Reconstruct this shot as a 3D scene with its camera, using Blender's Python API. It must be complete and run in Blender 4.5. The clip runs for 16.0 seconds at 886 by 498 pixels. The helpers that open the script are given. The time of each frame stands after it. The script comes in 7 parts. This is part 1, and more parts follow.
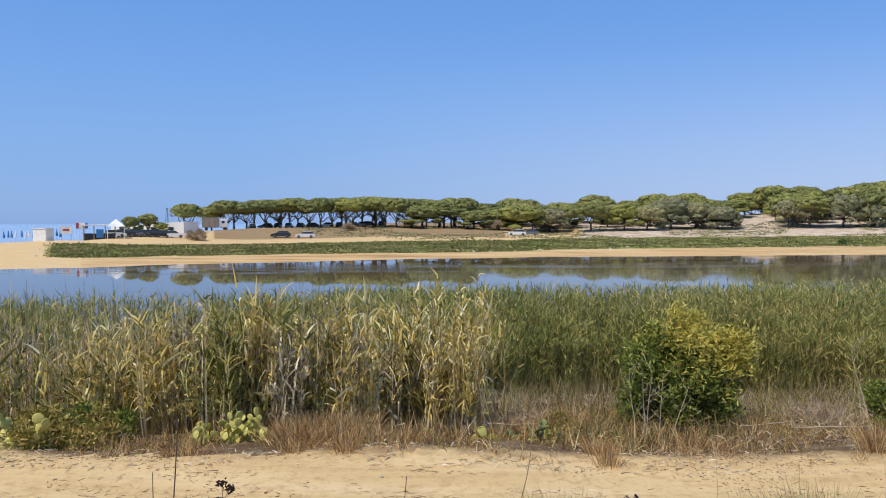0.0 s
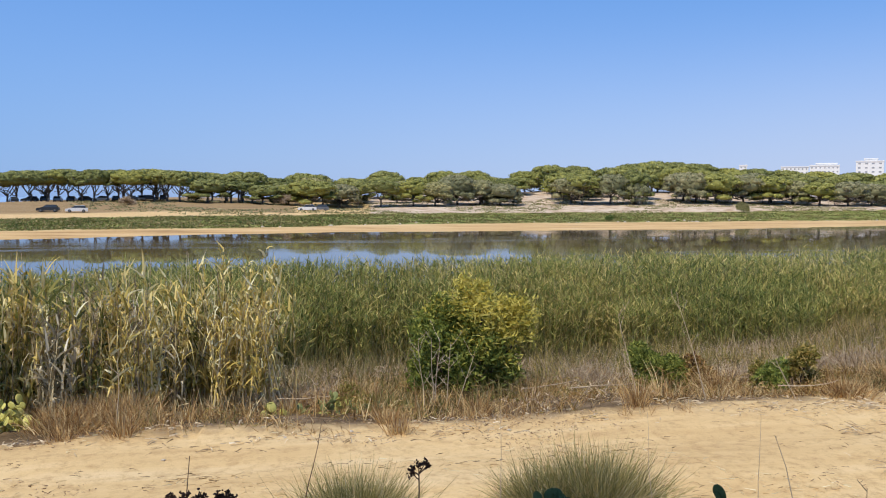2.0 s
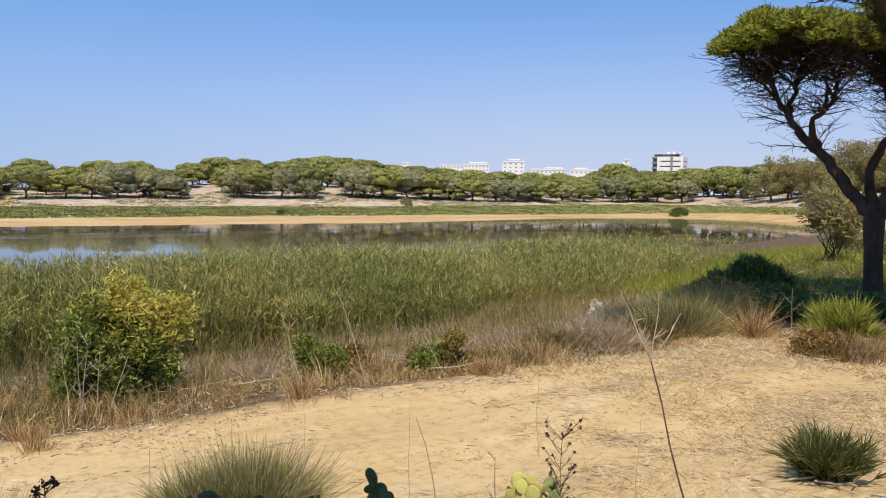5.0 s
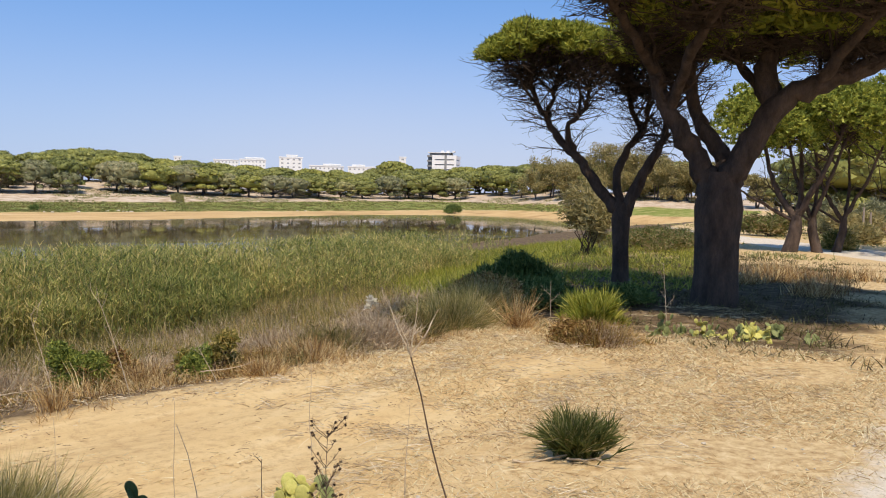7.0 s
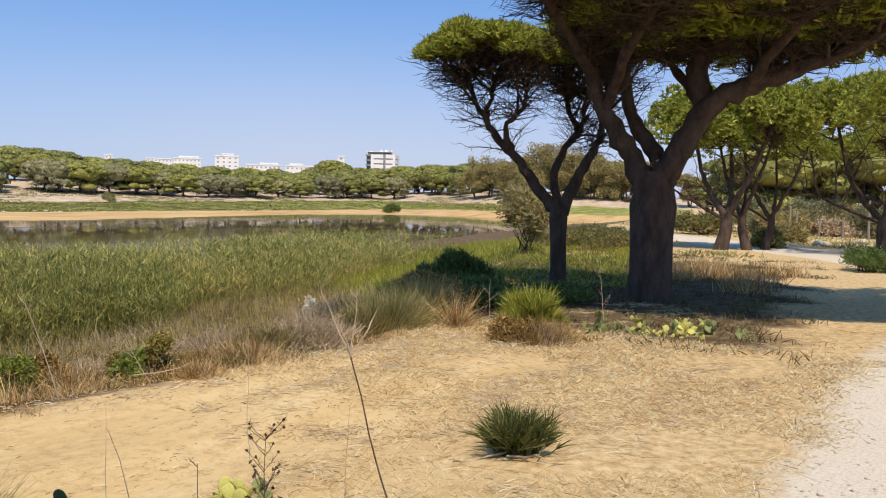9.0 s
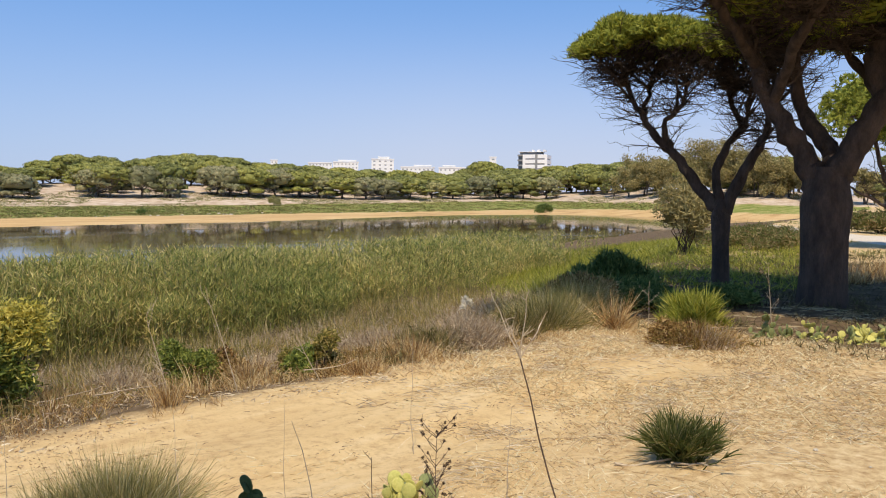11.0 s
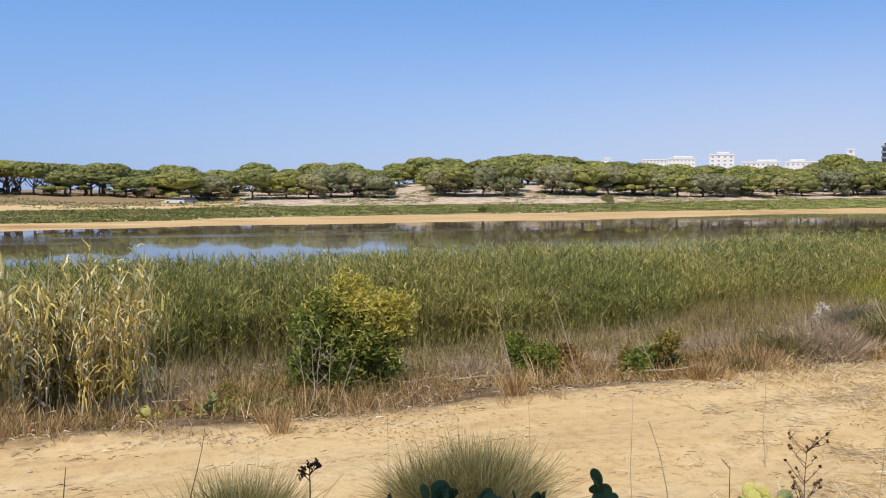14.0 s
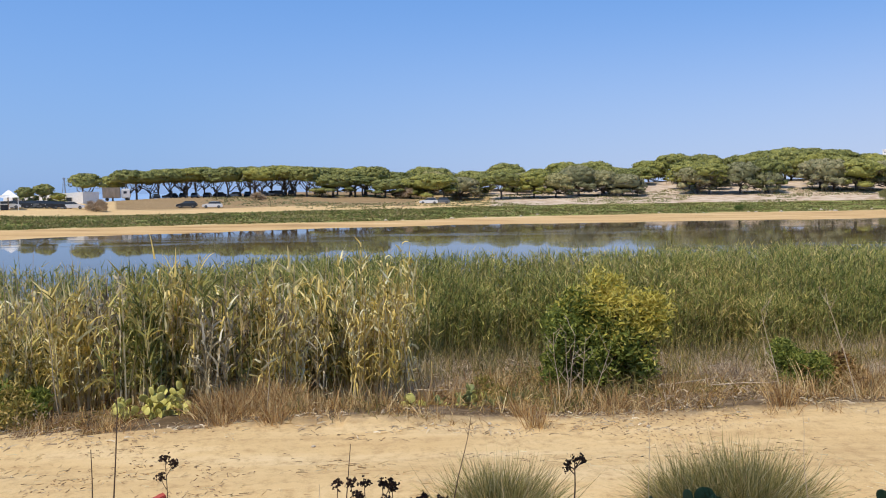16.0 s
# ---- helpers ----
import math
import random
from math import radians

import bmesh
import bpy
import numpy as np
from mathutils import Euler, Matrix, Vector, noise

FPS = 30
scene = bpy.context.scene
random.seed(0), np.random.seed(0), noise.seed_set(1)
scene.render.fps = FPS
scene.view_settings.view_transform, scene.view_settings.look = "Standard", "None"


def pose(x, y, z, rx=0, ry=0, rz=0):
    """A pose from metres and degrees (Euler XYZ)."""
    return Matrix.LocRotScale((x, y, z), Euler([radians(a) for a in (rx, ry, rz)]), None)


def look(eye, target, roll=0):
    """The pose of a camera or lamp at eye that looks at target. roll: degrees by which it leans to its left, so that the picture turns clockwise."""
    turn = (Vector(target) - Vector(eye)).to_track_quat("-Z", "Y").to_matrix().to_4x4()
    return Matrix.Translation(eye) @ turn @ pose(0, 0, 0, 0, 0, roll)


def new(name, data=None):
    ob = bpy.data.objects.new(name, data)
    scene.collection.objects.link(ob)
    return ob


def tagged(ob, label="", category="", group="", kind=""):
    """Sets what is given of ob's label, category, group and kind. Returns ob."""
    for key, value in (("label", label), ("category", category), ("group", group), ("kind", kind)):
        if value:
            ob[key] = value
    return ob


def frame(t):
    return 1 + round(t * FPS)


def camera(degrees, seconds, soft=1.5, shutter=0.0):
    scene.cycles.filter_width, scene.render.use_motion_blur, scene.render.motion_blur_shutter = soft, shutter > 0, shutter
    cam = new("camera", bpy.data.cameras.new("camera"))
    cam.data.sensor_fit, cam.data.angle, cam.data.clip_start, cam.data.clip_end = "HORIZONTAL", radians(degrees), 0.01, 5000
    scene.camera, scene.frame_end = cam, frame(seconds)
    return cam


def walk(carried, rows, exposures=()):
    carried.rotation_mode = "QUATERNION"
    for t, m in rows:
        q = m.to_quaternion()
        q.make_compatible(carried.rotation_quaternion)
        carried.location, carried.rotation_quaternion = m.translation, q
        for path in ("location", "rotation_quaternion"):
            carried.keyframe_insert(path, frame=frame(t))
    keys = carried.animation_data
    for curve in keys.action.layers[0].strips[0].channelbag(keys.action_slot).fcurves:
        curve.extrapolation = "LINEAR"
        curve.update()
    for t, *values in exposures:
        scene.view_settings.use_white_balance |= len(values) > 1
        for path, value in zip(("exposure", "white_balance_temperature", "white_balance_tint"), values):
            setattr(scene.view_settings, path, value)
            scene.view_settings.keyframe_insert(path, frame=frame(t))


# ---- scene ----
cam = camera(55.8, 16.0, soft=1.05)
PATH = [
    (0, (0.0000, 0.0000, 1.8800), (-0.0147, 1.9990, 1.8172), -0.05),
    (0.5, (-0.0067, 0.0343, 1.8660), (0.1359, 2.0281, 1.7990), 0.12),
    (1, (-0.0090, 0.0509, 1.8519), (0.2553, 2.0317, 1.7687), 0.16),
    (1.5, (-0.0014, 0.0705, 1.8413), (0.3775, 2.0315, 1.7352), 0.26),
    (2, (0.0108, 0.0646, 1.8421), (0.4890, 2.0029, 1.7226), 0.41),
    (2.5, (0.0365, 0.0880, 1.8405), (0.6442, 1.9892, 1.7147), 0.63),
    (3, (0.0511, 0.0732, 1.8424), (0.8042, 1.9217, 1.7164), 0.66),
    (3.5, (0.0650, 0.0765, 1.8402), (0.9054, 1.8869, 1.7143), 0.69),
    (4, (0.0901, 0.0832, 1.8348), (1.0442, 1.8365, 1.7101), 0.93),
    (4.4, (0.1037, 0.0823, 1.8335), (1.1415, 1.7874, 1.7091), 1.01),
    (4.9, (0.1159, 0.0702, 1.8357), (1.2678, 1.7005, 1.7113), 1.04),
    (5.4, (0.1241, 0.0514, 1.8404), (1.3908, 1.5942, 1.7159), 1.04),
    (5.9, (0.1297, 0.0317, 1.8458), (1.5028, 1.4805, 1.7216), 1.06),
    (6.5, (0.1351, 0.0147, 1.8507), (1.6151, 1.3544, 1.7277), 1.21),
    (7, (0.1397, 0.0062, 1.8533), (1.6942, 1.2587, 1.7318), 1.40),
    (7.5, (0.1551, 0.0056, 1.8494), (1.7654, 1.1859, 1.7302), 1.47),
    (8, (0.1573, 0.0042, 1.8497), (1.8006, 1.1380, 1.7309), 1.47),
    (8.2, (0.1573, 0.0047, 1.8496), (1.8070, 1.1292, 1.7309), 1.47),
    (8.6, (0.1557, 0.0094, 1.8493), (1.8077, 1.1304, 1.7304), 1.44),
    (9, (0.1515, 0.0171, 1.8492), (1.7929, 1.1536, 1.7296), 1.37),
    (9.4, (0.1441, 0.0258, 1.8495), (1.7627, 1.1946, 1.7291), 1.28),
    (9.8, (0.1332, 0.0335, 1.8507), (1.7170, 1.2488, 1.7293), 1.17),
    (10.2, (0.1183, 0.0381, 1.8532), (1.6556, 1.3116, 1.7306), 1.03),
    (10.5, (0.1042, 0.0383, 1.8562), (1.5989, 1.3613, 1.7326), 0.90),
    (11, (0.0784, 0.0357, 1.8622), (1.4878, 1.4491, 1.7367), 0.69),
    (11.5, (0.0597, 0.0389, 1.8638), (1.3740, 1.5410, 1.7360), 0.58),
    (12, (0.0404, 0.0440, 1.8656), (1.2623, 1.6221, 1.7358), 0.79),
    (12.5, (0.0180, 0.0461, 1.8699), (1.1301, 1.7031, 1.7371), 0.74),
    (13, (-0.0064, 0.0415, 1.8742), (0.9990, 1.7651, 1.7396), 0.67),
    (13.5, (-0.0231, 0.0493, 1.8722), (0.8631, 1.8371, 1.7365), 0.42),
    (14, (-0.0493, 0.0448, 1.8742), (0.7122, 1.8890, 1.7374), 0.26),
    (14.5, (-0.0691, 0.0555, 1.8704), (0.5550, 1.9506, 1.7327), 0.17),
    (15, (-0.0944, 0.0518, 1.8705), (0.3803, 1.9898, 1.7340), 0.05),
    (15.5, (-0.1153, 0.0323, 1.8740), (0.2227, 1.9987, 1.7354), -0.15),
    (16, (-0.1374, 0.0187, 1.8710), (0.0584, 2.0043, 1.7326), -0.39),
]
# the clip's camera warms its white balance as it turns inland
walk(cam, [(t, look(eye, target, roll)) for t, eye, target, roll in PATH],
     [(0.0, -0.06, 6320, 10), (2.0, 0.0, 6420, 10), (4.0, 0.02, 6680, 10), (6.5, 0.05, 6900, 10), (8.0, 0.07, 6980, 10), (10.5, 0.07, 7050, 10), (12.0, 0.05, 7000, 10), (14.0, 0.02, 6680, 10), (16.0, 0.0, 6550, 10)])

# ---- light ----
SUN_AZ, SUN_EL = 228.0, 61.0            # degrees clockwise from +y, degrees above the horizon
scene.view_settings.exposure = 0.0
world = bpy.data.worlds.new("sky")
scene.world = world
world.use_nodes = True
wn, wl = world.node_tree.nodes, world.node_tree.links
wn.clear()
sky = wn.new("ShaderNodeTexSky")
sky.sky_type, sky.sun_disc = "NISHITA", False
sky.sun_elevation, sky.sun_rotation = radians(SUN_EL), radians(SUN_AZ)
sky.altitude, sky.air_density, sky.dust_density, sky.ozone_density = 0, 0.75, 0.5, 2.0
wbg, wout = wn.new("ShaderNodeBackground"), wn.new("ShaderNodeOutputWorld")
wbg.inputs["Strength"].default_value = 0.12
warm = wn.new("ShaderNodeMix")
warm.data_type, warm.blend_type = "RGBA", "MULTIPLY"
warm.inputs[0].default_value, warm.inputs[7].default_value = 1.0, (1.12, 1.04, 1.0, 1)
haze = wn.new("ShaderNodeMix")
haze.data_type = "RGBA"
haze.inputs[0].default_value, haze.inputs[7].default_value = 0.45, (0.95, 3.55, 9.4, 1)
wl.new(sky.outputs[0], warm.inputs[6])
wl.new(warm.outputs[2], haze.inputs[6])
# the pale haze low over the land
way = wn.new("ShaderNodeTexCoord")
low = wn.new("ShaderNodeSeparateXYZ")
wl.new(way.outputs["Generated"], low.inputs[0])
band = wn.new("ShaderNodeMapRange")
band.interpolation_type = "SMOOTHSTEP"
band.inputs[1].default_value, band.inputs[2].default_value, band.inputs[3].default_value, band.inputs[4].default_value = 0.0, 0.24, 0.75, 0.0
wl.new(low.outputs["Z"], band.inputs[0])
side = wn.new("ShaderNodeVectorMath")
side.operation = "DOT_PRODUCT"
side.inputs[1].default_value = (0.94, 0.34, 0.0)
wl.new(way.outputs["Generated"], side.inputs[0])
inland = wn.new("ShaderNodeMapRange")
inland.inputs[1].default_value, inland.inputs[2].default_value, inland.inputs[3].default_value, inland.inputs[4].default_value = 0.1, 0.9, 0.05, 1.0
wl.new(side.outputs["Value"], inland.inputs[0])
much = wn.new("ShaderNodeMath")
much.operation = "MULTIPLY"
wl.new(band.outputs[0], much.inputs[0])
share = wn.new("ShaderNodeMath")
share.operation = "MAXIMUM"
share.inputs[1].default_value = 0.8
wl.new(inland.outputs[0], share.inputs[0])
wl.new(share.outputs[0], much.inputs[1])
tone = wn.new("ShaderNodeMix")   # deeper blue over the sea, whiter over the land
tone.data_type = "RGBA"
tone.inputs[6].default_value, tone.inputs[7].default_value = (1.75, 3.2, 6.0, 1), (4.6, 5.1, 6.7, 1)
wl.new(inland.outputs[0], tone.inputs[0])
pale = wn.new("ShaderNodeMix")
pale.data_type = "RGBA"
wl.new(much.outputs[0], pale.inputs[0])
wl.new(tone.outputs[2], pale.inputs[7])
wl.new(haze.outputs[2], pale.inputs[6])
wl.new(pale.outputs[2], wbg.inputs["Color"])
wl.new(wbg.outputs[0], wout.inputs["Surface"])
sun = new("sun", bpy.data.lights.new("sun", "SUN"))
sun.data.energy, sun.data.angle, sun.data.color = 4.4, radians(0.53), (1.0, 0.91, 0.77)
az, el = radians(SUN_AZ), radians(SUN_EL)
sun.matrix_world = look((60 * math.sin(az) * math.cos(el), 60 * math.cos(az) * math.cos(el), 60 * math.sin(el)), (0, 0, 0))

# ---- materials ----
rng = np.random.default_rng(7)


def nodes(name):
    m = bpy.data.materials.new(name)
    m.use_nodes = True
    n, l = m.node_tree.nodes, m.node_tree.links
    return m, n, l, n["Principled BSDF"]


def ramp(n, l, source, stops):
    r = n.new("ShaderNodeValToRGB")
    while len(r.color_ramp.elements) < len(stops):
        r.color_ramp.elements.new(0.5)
    for e, (p, c) in zip(r.color_ramp.elements, stops):
        e.position, e.color = p, (*c, 1)
    l.new(source, r.inputs[0])
    return r.outputs[0]


def noise_tex(n, l, scale, detail=4, rough=0.6, coords=None, stretch=None):
    if coords is None:
        coords = n.new("ShaderNodeTexCoord").outputs["Object"]
    if stretch:
        mp = n.new("ShaderNodeMapping")
        mp.inputs["Scale"].default_value = stretch
        l.new(coords, mp.inputs[0])
        coords = mp.outputs[0]
    t = n.new("ShaderNodeTexNoise")
    t.inputs["Scale"].default_value, t.inputs["Detail"].default_value, t.inputs["Roughness"].default_value = scale, detail, rough
    l.new(coords, t.inputs["Vector"])
    return t.outputs["Fac"]


def mixed(n, l, a, b, fac, kind="MIX"):
    m = n.new("ShaderNodeMix")
    m.data_type, m.blend_type = "RGBA", kind
    for sock, v in ((m.inputs[0], fac), (m.inputs[6], a), (m.inputs[7], b)):
        if isinstance(v, bpy.types.NodeSocket):
            l.new(v, sock)
        elif isinstance(v, (int, float)):
            sock.default_value = v
        else:
            sock.default_value = (*v, 1)
    return m.outputs[2]


def bump(n, l, bsdf, height, strength, dist):
    b = n.new("ShaderNodeBump")
    b.inputs["Strength"].default_value, b.inputs["Distance"].default_value = strength, dist
    l.new(height, b.inputs["Height"])
    l.new(b.outputs[0], bsdf.inputs["Normal"])


def leafy(name, stops, rough=0.6, through_light=0.42, patch=0.5, spread=0.25, vary=False):
    """Leaves and blades: colour by island, shifted in patches, some light coming through."""
    m, n, l, b = nodes(name)
    geo = n.new("ShaderNodeNewGeometry")
    big = noise_tex(n, l, patch, 3)
    add = n.new("ShaderNodeMath")
    add.operation = "MULTIPLY_ADD"
    l.new(big, add.inputs[0])
    add.inputs[1].default_value = 2 * spread
    add.inputs[2].default_value = -spread
    tot = n.new("ShaderNodeMath")
    tot.operation, tot.use_clamp = "ADD", True
    l.new(geo.outputs["Random Per Island"], tot.inputs[0])
    l.new(add.outputs[0], tot.inputs[1])
    col = ramp(n, l, tot.outputs[0], stops)
    if vary:
        own = ramp(n, l, n.new("ShaderNodeObjectInfo").outputs["Random"], [(0.0, (0.70, 0.76, 0.72)), (0.4, (0.92, 0.94, 0.92)), (0.75, (1.0, 1.02, 0.88)), (1.0, (1.12, 1.10, 0.82))])
        col = mixed(n, l, col, own, 1.0, "MULTIPLY")
    l.new(col, b.inputs["Base Color"])
    b.inputs["Roughness"].default_value = rough
    b.inputs["Specular IOR Level"].default_value = 0.25
    tr = n.new("ShaderNodeBsdfTranslucent")
    l.new(col, tr.inputs["Color"])
    mx = n.new("ShaderNodeMixShader")
    mx.inputs[0].default_value = through_light
    l.new(b.outputs[0], mx.inputs[1])
    l.new(tr.outputs[0], mx.inputs[2])
    l.new(mx.outputs[0], n["Material Output"].inputs["Surface"])
    return m


def plain(name, a, b2, scale=4.0, rough=0.7, metal=0.0, relief=0.0, stretch=None, spec=0.4):
    """A surface of two close colours in patches and grain, with fine relief."""
    m, n, l, b = nodes(name)
    f1 = noise_tex(n, l, scale, 5, 0.65, stretch=stretch)
    f2 = noise_tex(n, l, scale * 9, 3, 0.6, stretch=stretch)
    base = ramp(n, l, f1, [(0.3, a), (0.7, b2)])
    dark = ramp(n, l, f2, [(0.25, (0.72, 0.72, 0.72)), (0.65, (1, 1, 1))])
    l.new(mixed(n, l, base, dark, 0.8, "MULTIPLY"), b.inputs["Base Color"])
    b.inputs["Roughness"].default_value, b.inputs["Metallic"].default_value = rough, metal
    b.inputs["Specular IOR Level"].default_value = spec
    if relief:
        bump(n, l, b, f2, 0.8, relief)
    return m


def ground_material():
    m, n, l, b = nodes("ground")
    co = n.new("ShaderNodeTexCoord").outputs["Object"]
    at1, at2 = n.new("ShaderNodeAttribute"), n.new("ShaderNodeAttribute")
    at1.attribute_name, at2.attribute_name = "zone_a", "zone_b"
    s1, s2 = n.new("ShaderNodeSeparateColor"), n.new("ShaderNodeSeparateColor")
    l.new(at1.outputs["Color"], s1.inputs[0])
    l.new(at2.outputs["Color"], s2.inputs[0])
    big, mid, fine = noise_tex(n, l, 0.35, 4, 0.6, co), noise_tex(n, l, 3.2, 6, 0.7, co), noise_tex(n, l, 38, 4, 0.7, co)
    streak = noise_tex(n, l, 1.2, 5, 0.65, co, (0.35, 2.2, 1))
    grit = noise_tex(n, l, 160, 2, 0.6, co)
    mark2 = noise_tex(n, l, 9.0, 6, 0.75, co)
    broad = noise_tex(n, l, 0.12, 6, 0.7, co, (0.5, 1.6, 1))
    sand = ramp(n, l, streak, [(0.25, (0.53, 0.355, 0.165)), (0.5, (0.64, 0.46, 0.23)), (0.75, (0.70, 0.54, 0.31))])
    straw = ramp(n, l, mark2, [(0.28, (0.26, 0.155, 0.075)), (0.42, (0.46, 0.315, 0.155)), (0.55, (0.60, 0.44, 0.235)), (0.7, (0.70, 0.55, 0.33))])
    gravel = ramp(n, l, fine, [(0.3, (0.41, 0.35, 0.265)), (0.46, (0.61, 0.53, 0.42)), (0.75, (0.72, 0.64, 0.525))])
    # litter runs very dark, which also deepens the shade painted under the pines
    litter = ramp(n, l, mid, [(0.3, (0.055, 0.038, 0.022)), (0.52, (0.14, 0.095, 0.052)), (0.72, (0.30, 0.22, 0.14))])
    mud = ramp(n, l, broad, [(0.3, (0.30, 0.18, 0.08)), (0.45, (0.52, 0.34, 0.15)), (0.6, (0.60, 0.42, 0.21)), (0.75, (0.66, 0.52, 0.32))])
    green = ramp(n, l, big, [(0.3, (0.13, 0.16, 0.035)), (0.5, (0.22, 0.24, 0.06)), (0.7, (0.38, 0.33, 0.13))])
    dune = ramp(n, l, big, [(0.25, (0.28, 0.19, 0.12)), (0.42, (0.44, 0.33, 0.23)), (0.58, (0.57, 0.46, 0.345)), (0.8, (0.66, 0.57, 0.46))])
    mark = noise_tex(n, l, 9.0, 8, 0.8, co)
    patch = ramp(n, l, mark, [(0.48, (0, 0, 0)), (0.57, (0.38, 0.38, 0.38)), (0.67, (0.85, 0.85, 0.85))])
    col = mixed(n, l, sand, (0.40, 0.26, 0.12), patch)
    wob = n.new("ShaderNodeMath")
    wob.operation = "MULTIPLY_ADD"
    l.new(mid, wob.inputs[0])
    wob.inputs[1].default_value, wob.inputs[2].default_value = 0.9, -0.45

    def weight(sock):
        a = n.new("ShaderNodeMath")
        a.operation = "ADD"
        l.new(sock, a.inputs[0])
        l.new(wob.outputs[0], a.inputs[1])
        r = n.new("ShaderNodeMapRange")
        r.inputs[1].default_value, r.inputs[2].default_value = 0.35, 0.65
        l.new(a.outputs[0], r.inputs[0])
        return r.outputs[0]

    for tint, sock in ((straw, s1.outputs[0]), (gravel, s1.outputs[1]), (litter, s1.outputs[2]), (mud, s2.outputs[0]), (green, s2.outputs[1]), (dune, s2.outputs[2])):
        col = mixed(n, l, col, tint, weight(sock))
    g = ramp(n, l, grit, [(0.2, (0.78, 0.76, 0.73)), (0.6, (1, 1, 1))])
    l.new(mixed(n, l, col, g, 0.6, "MULTIPLY"), b.inputs["Base Color"])
    b.inputs["Roughness"].default_value = 0.95
    b.inputs["Specular IOR Level"].default_value = 0.1
    h = n.new("ShaderNodeMath")
    h.operation = "ADD"
    l.new(grit, h.inputs[0])
    l.new(fine, h.inputs[1])
    bump(n, l, b, h.outputs[0], 0.5, 0.014)
    return m


def water_material(name, deep, ripple, dist, bands):
    m, n, l, b = nodes(name)
    co = n.new("ShaderNodeTexCoord").outputs["Object"]
    b.inputs["Base Color"].default_value = (*deep, 1)
    b.inputs["IOR"].default_value = 1.33
    b.inputs["Specular IOR Level"].default_value = 0.18
    wave = noise_tex(n, l, ripple, 3, 0.5, co)
    if bands:
        strip = noise_tex(n, l, 0.06, 3, 0.5, co, (0.22, 1.3, 1))
        r = ramp(n, l, strip, [(0.40, (0.022, 0.022, 0.022)), (0.50, (0.06, 0.06, 0.06)), (0.54, (0.025, 0.025, 0.025)), (0.63, (0.11, 0.11, 0.11)), (0.67, (0.025, 0.025, 0.025))])
        l.new(r, b.inputs["Roughness"])
    else:
        b.inputs["Roughness"].default_value = 0.25
    bump(n, l, b, wave, 0.25, dist)
    return m


M = {}
M["ground"] = ground_material()
M["water"] = water_material("lagoon_water", (0.115, 0.088, 0.048), 0.8, 0.003, True)
M["sea"] = water_material("sea_water", (0.30, 0.42, 0.58), 0.3, 0.08, False)
M["reed"] = leafy("reed_leaf", [(0.0, (0.085, 0.118, 0.027)), (0.35, (0.235, 0.268, 0.066)), (0.7, (0.46, 0.43, 0.125)), (1.0, (0.74, 0.57, 0.23))], patch=0.22, spread=0.5, through_light=0.28)
M["reed_stalk"] = leafy("reed_stalk", [(0.0, (0.11, 0.10, 0.035)), (0.5, (0.23, 0.20, 0.075)), (1.0, (0.42, 0.33, 0.16))], through_light=0.1)
M["cane"] = leafy("cane_leaf", [(0.0, (0.20, 0.165, 0.04)), (0.2, (0.46, 0.36, 0.09)), (0.5, (0.72, 0.54, 0.16)), (0.8, (0.80, 0.67, 0.29)), (1.0, (0.80, 0.76, 0.50))], patch=1.3, spread=0.3, through_light=0.25)
M["cane_green"] = leafy("cane_leaf_green", [(0.0, (0.07, 0.082, 0.018)), (0.4, (0.20, 0.205, 0.05)), (0.75, (0.40, 0.35, 0.095)), (1.0, (0.70, 0.58, 0.22))], patch=1.3, spread=0.35, through_light=0.25)
M["cane_grey"] = leafy("cane_leaf_dead", [(0.0, (0.13, 0.10, 0.055)), (0.4, (0.30, 0.25, 0.15)), (0.75, (0.47, 0.40, 0.26)), (1.0, (0.72, 0.66, 0.50))], patch=1.3, spread=0.35, through_light=0.2)
M["cane_stalk"] = leafy("cane_stalk", [(0.0, (0.26, 0.19, 0.09)), (0.5, (0.56, 0.43, 0.21)), (1.0, (0.76, 0.65, 0.41))], through_light=0.1, patch=0.8)
M["dry"] = leafy("dry_grass", [(0.0, (0.140, 0.066, 0.026)), (0.35, (0.400, 0.235, 0.090)), (0.7, (0.620, 0.423, 0.189)), (1.0, (0.750, 0.611, 0.344))], patch=0.6, spread=0.4, through_light=0.2)
M["brown"] = leafy("brown_rush", [(0.0, (0.092, 0.042, 0.015)), (0.3, (0.275, 0.140, 0.041)), (0.5, (0.224, 0.186, 0.045)), (0.75, (0.469, 0.288, 0.098)), (1.0, (0.694, 0.484, 0.230))], patch=0.7, spread=0.55, through_light=0.22)
M["rush"] = leafy("olive_rush", [(0.0, (0.07, 0.058, 0.02)), (0.35, (0.17, 0.145, 0.045)), (0.6, (0.21, 0.195, 0.058)), (0.85, (0.36, 0.25, 0.10)), (1.0, (0.55, 0.42, 0.21))], patch=0.8, spread=0.45, through_light=0.22)
M["grey"] = leafy("grey_scrub", [(0.0, (0.23, 0.155, 0.09)), (0.5, (0.43, 0.315, 0.195)), (1.0, (0.70, 0.57, 0.40))], through_light=0.15)
M["meadow"] = leafy("sedge", [(0.0, (0.168, 0.194, 0.023)), (0.5, (0.320, 0.330, 0.044)), (1.0, (0.562, 0.504, 0.106))], patch=0.25)
M["crumb"] = leafy("leaf_crumbs", [(0.0, (0.17, 0.105, 0.06)), (0.5, (0.36, 0.24, 0.135)), (1.0, (0.60, 0.46, 0.29))], through_light=0.05)
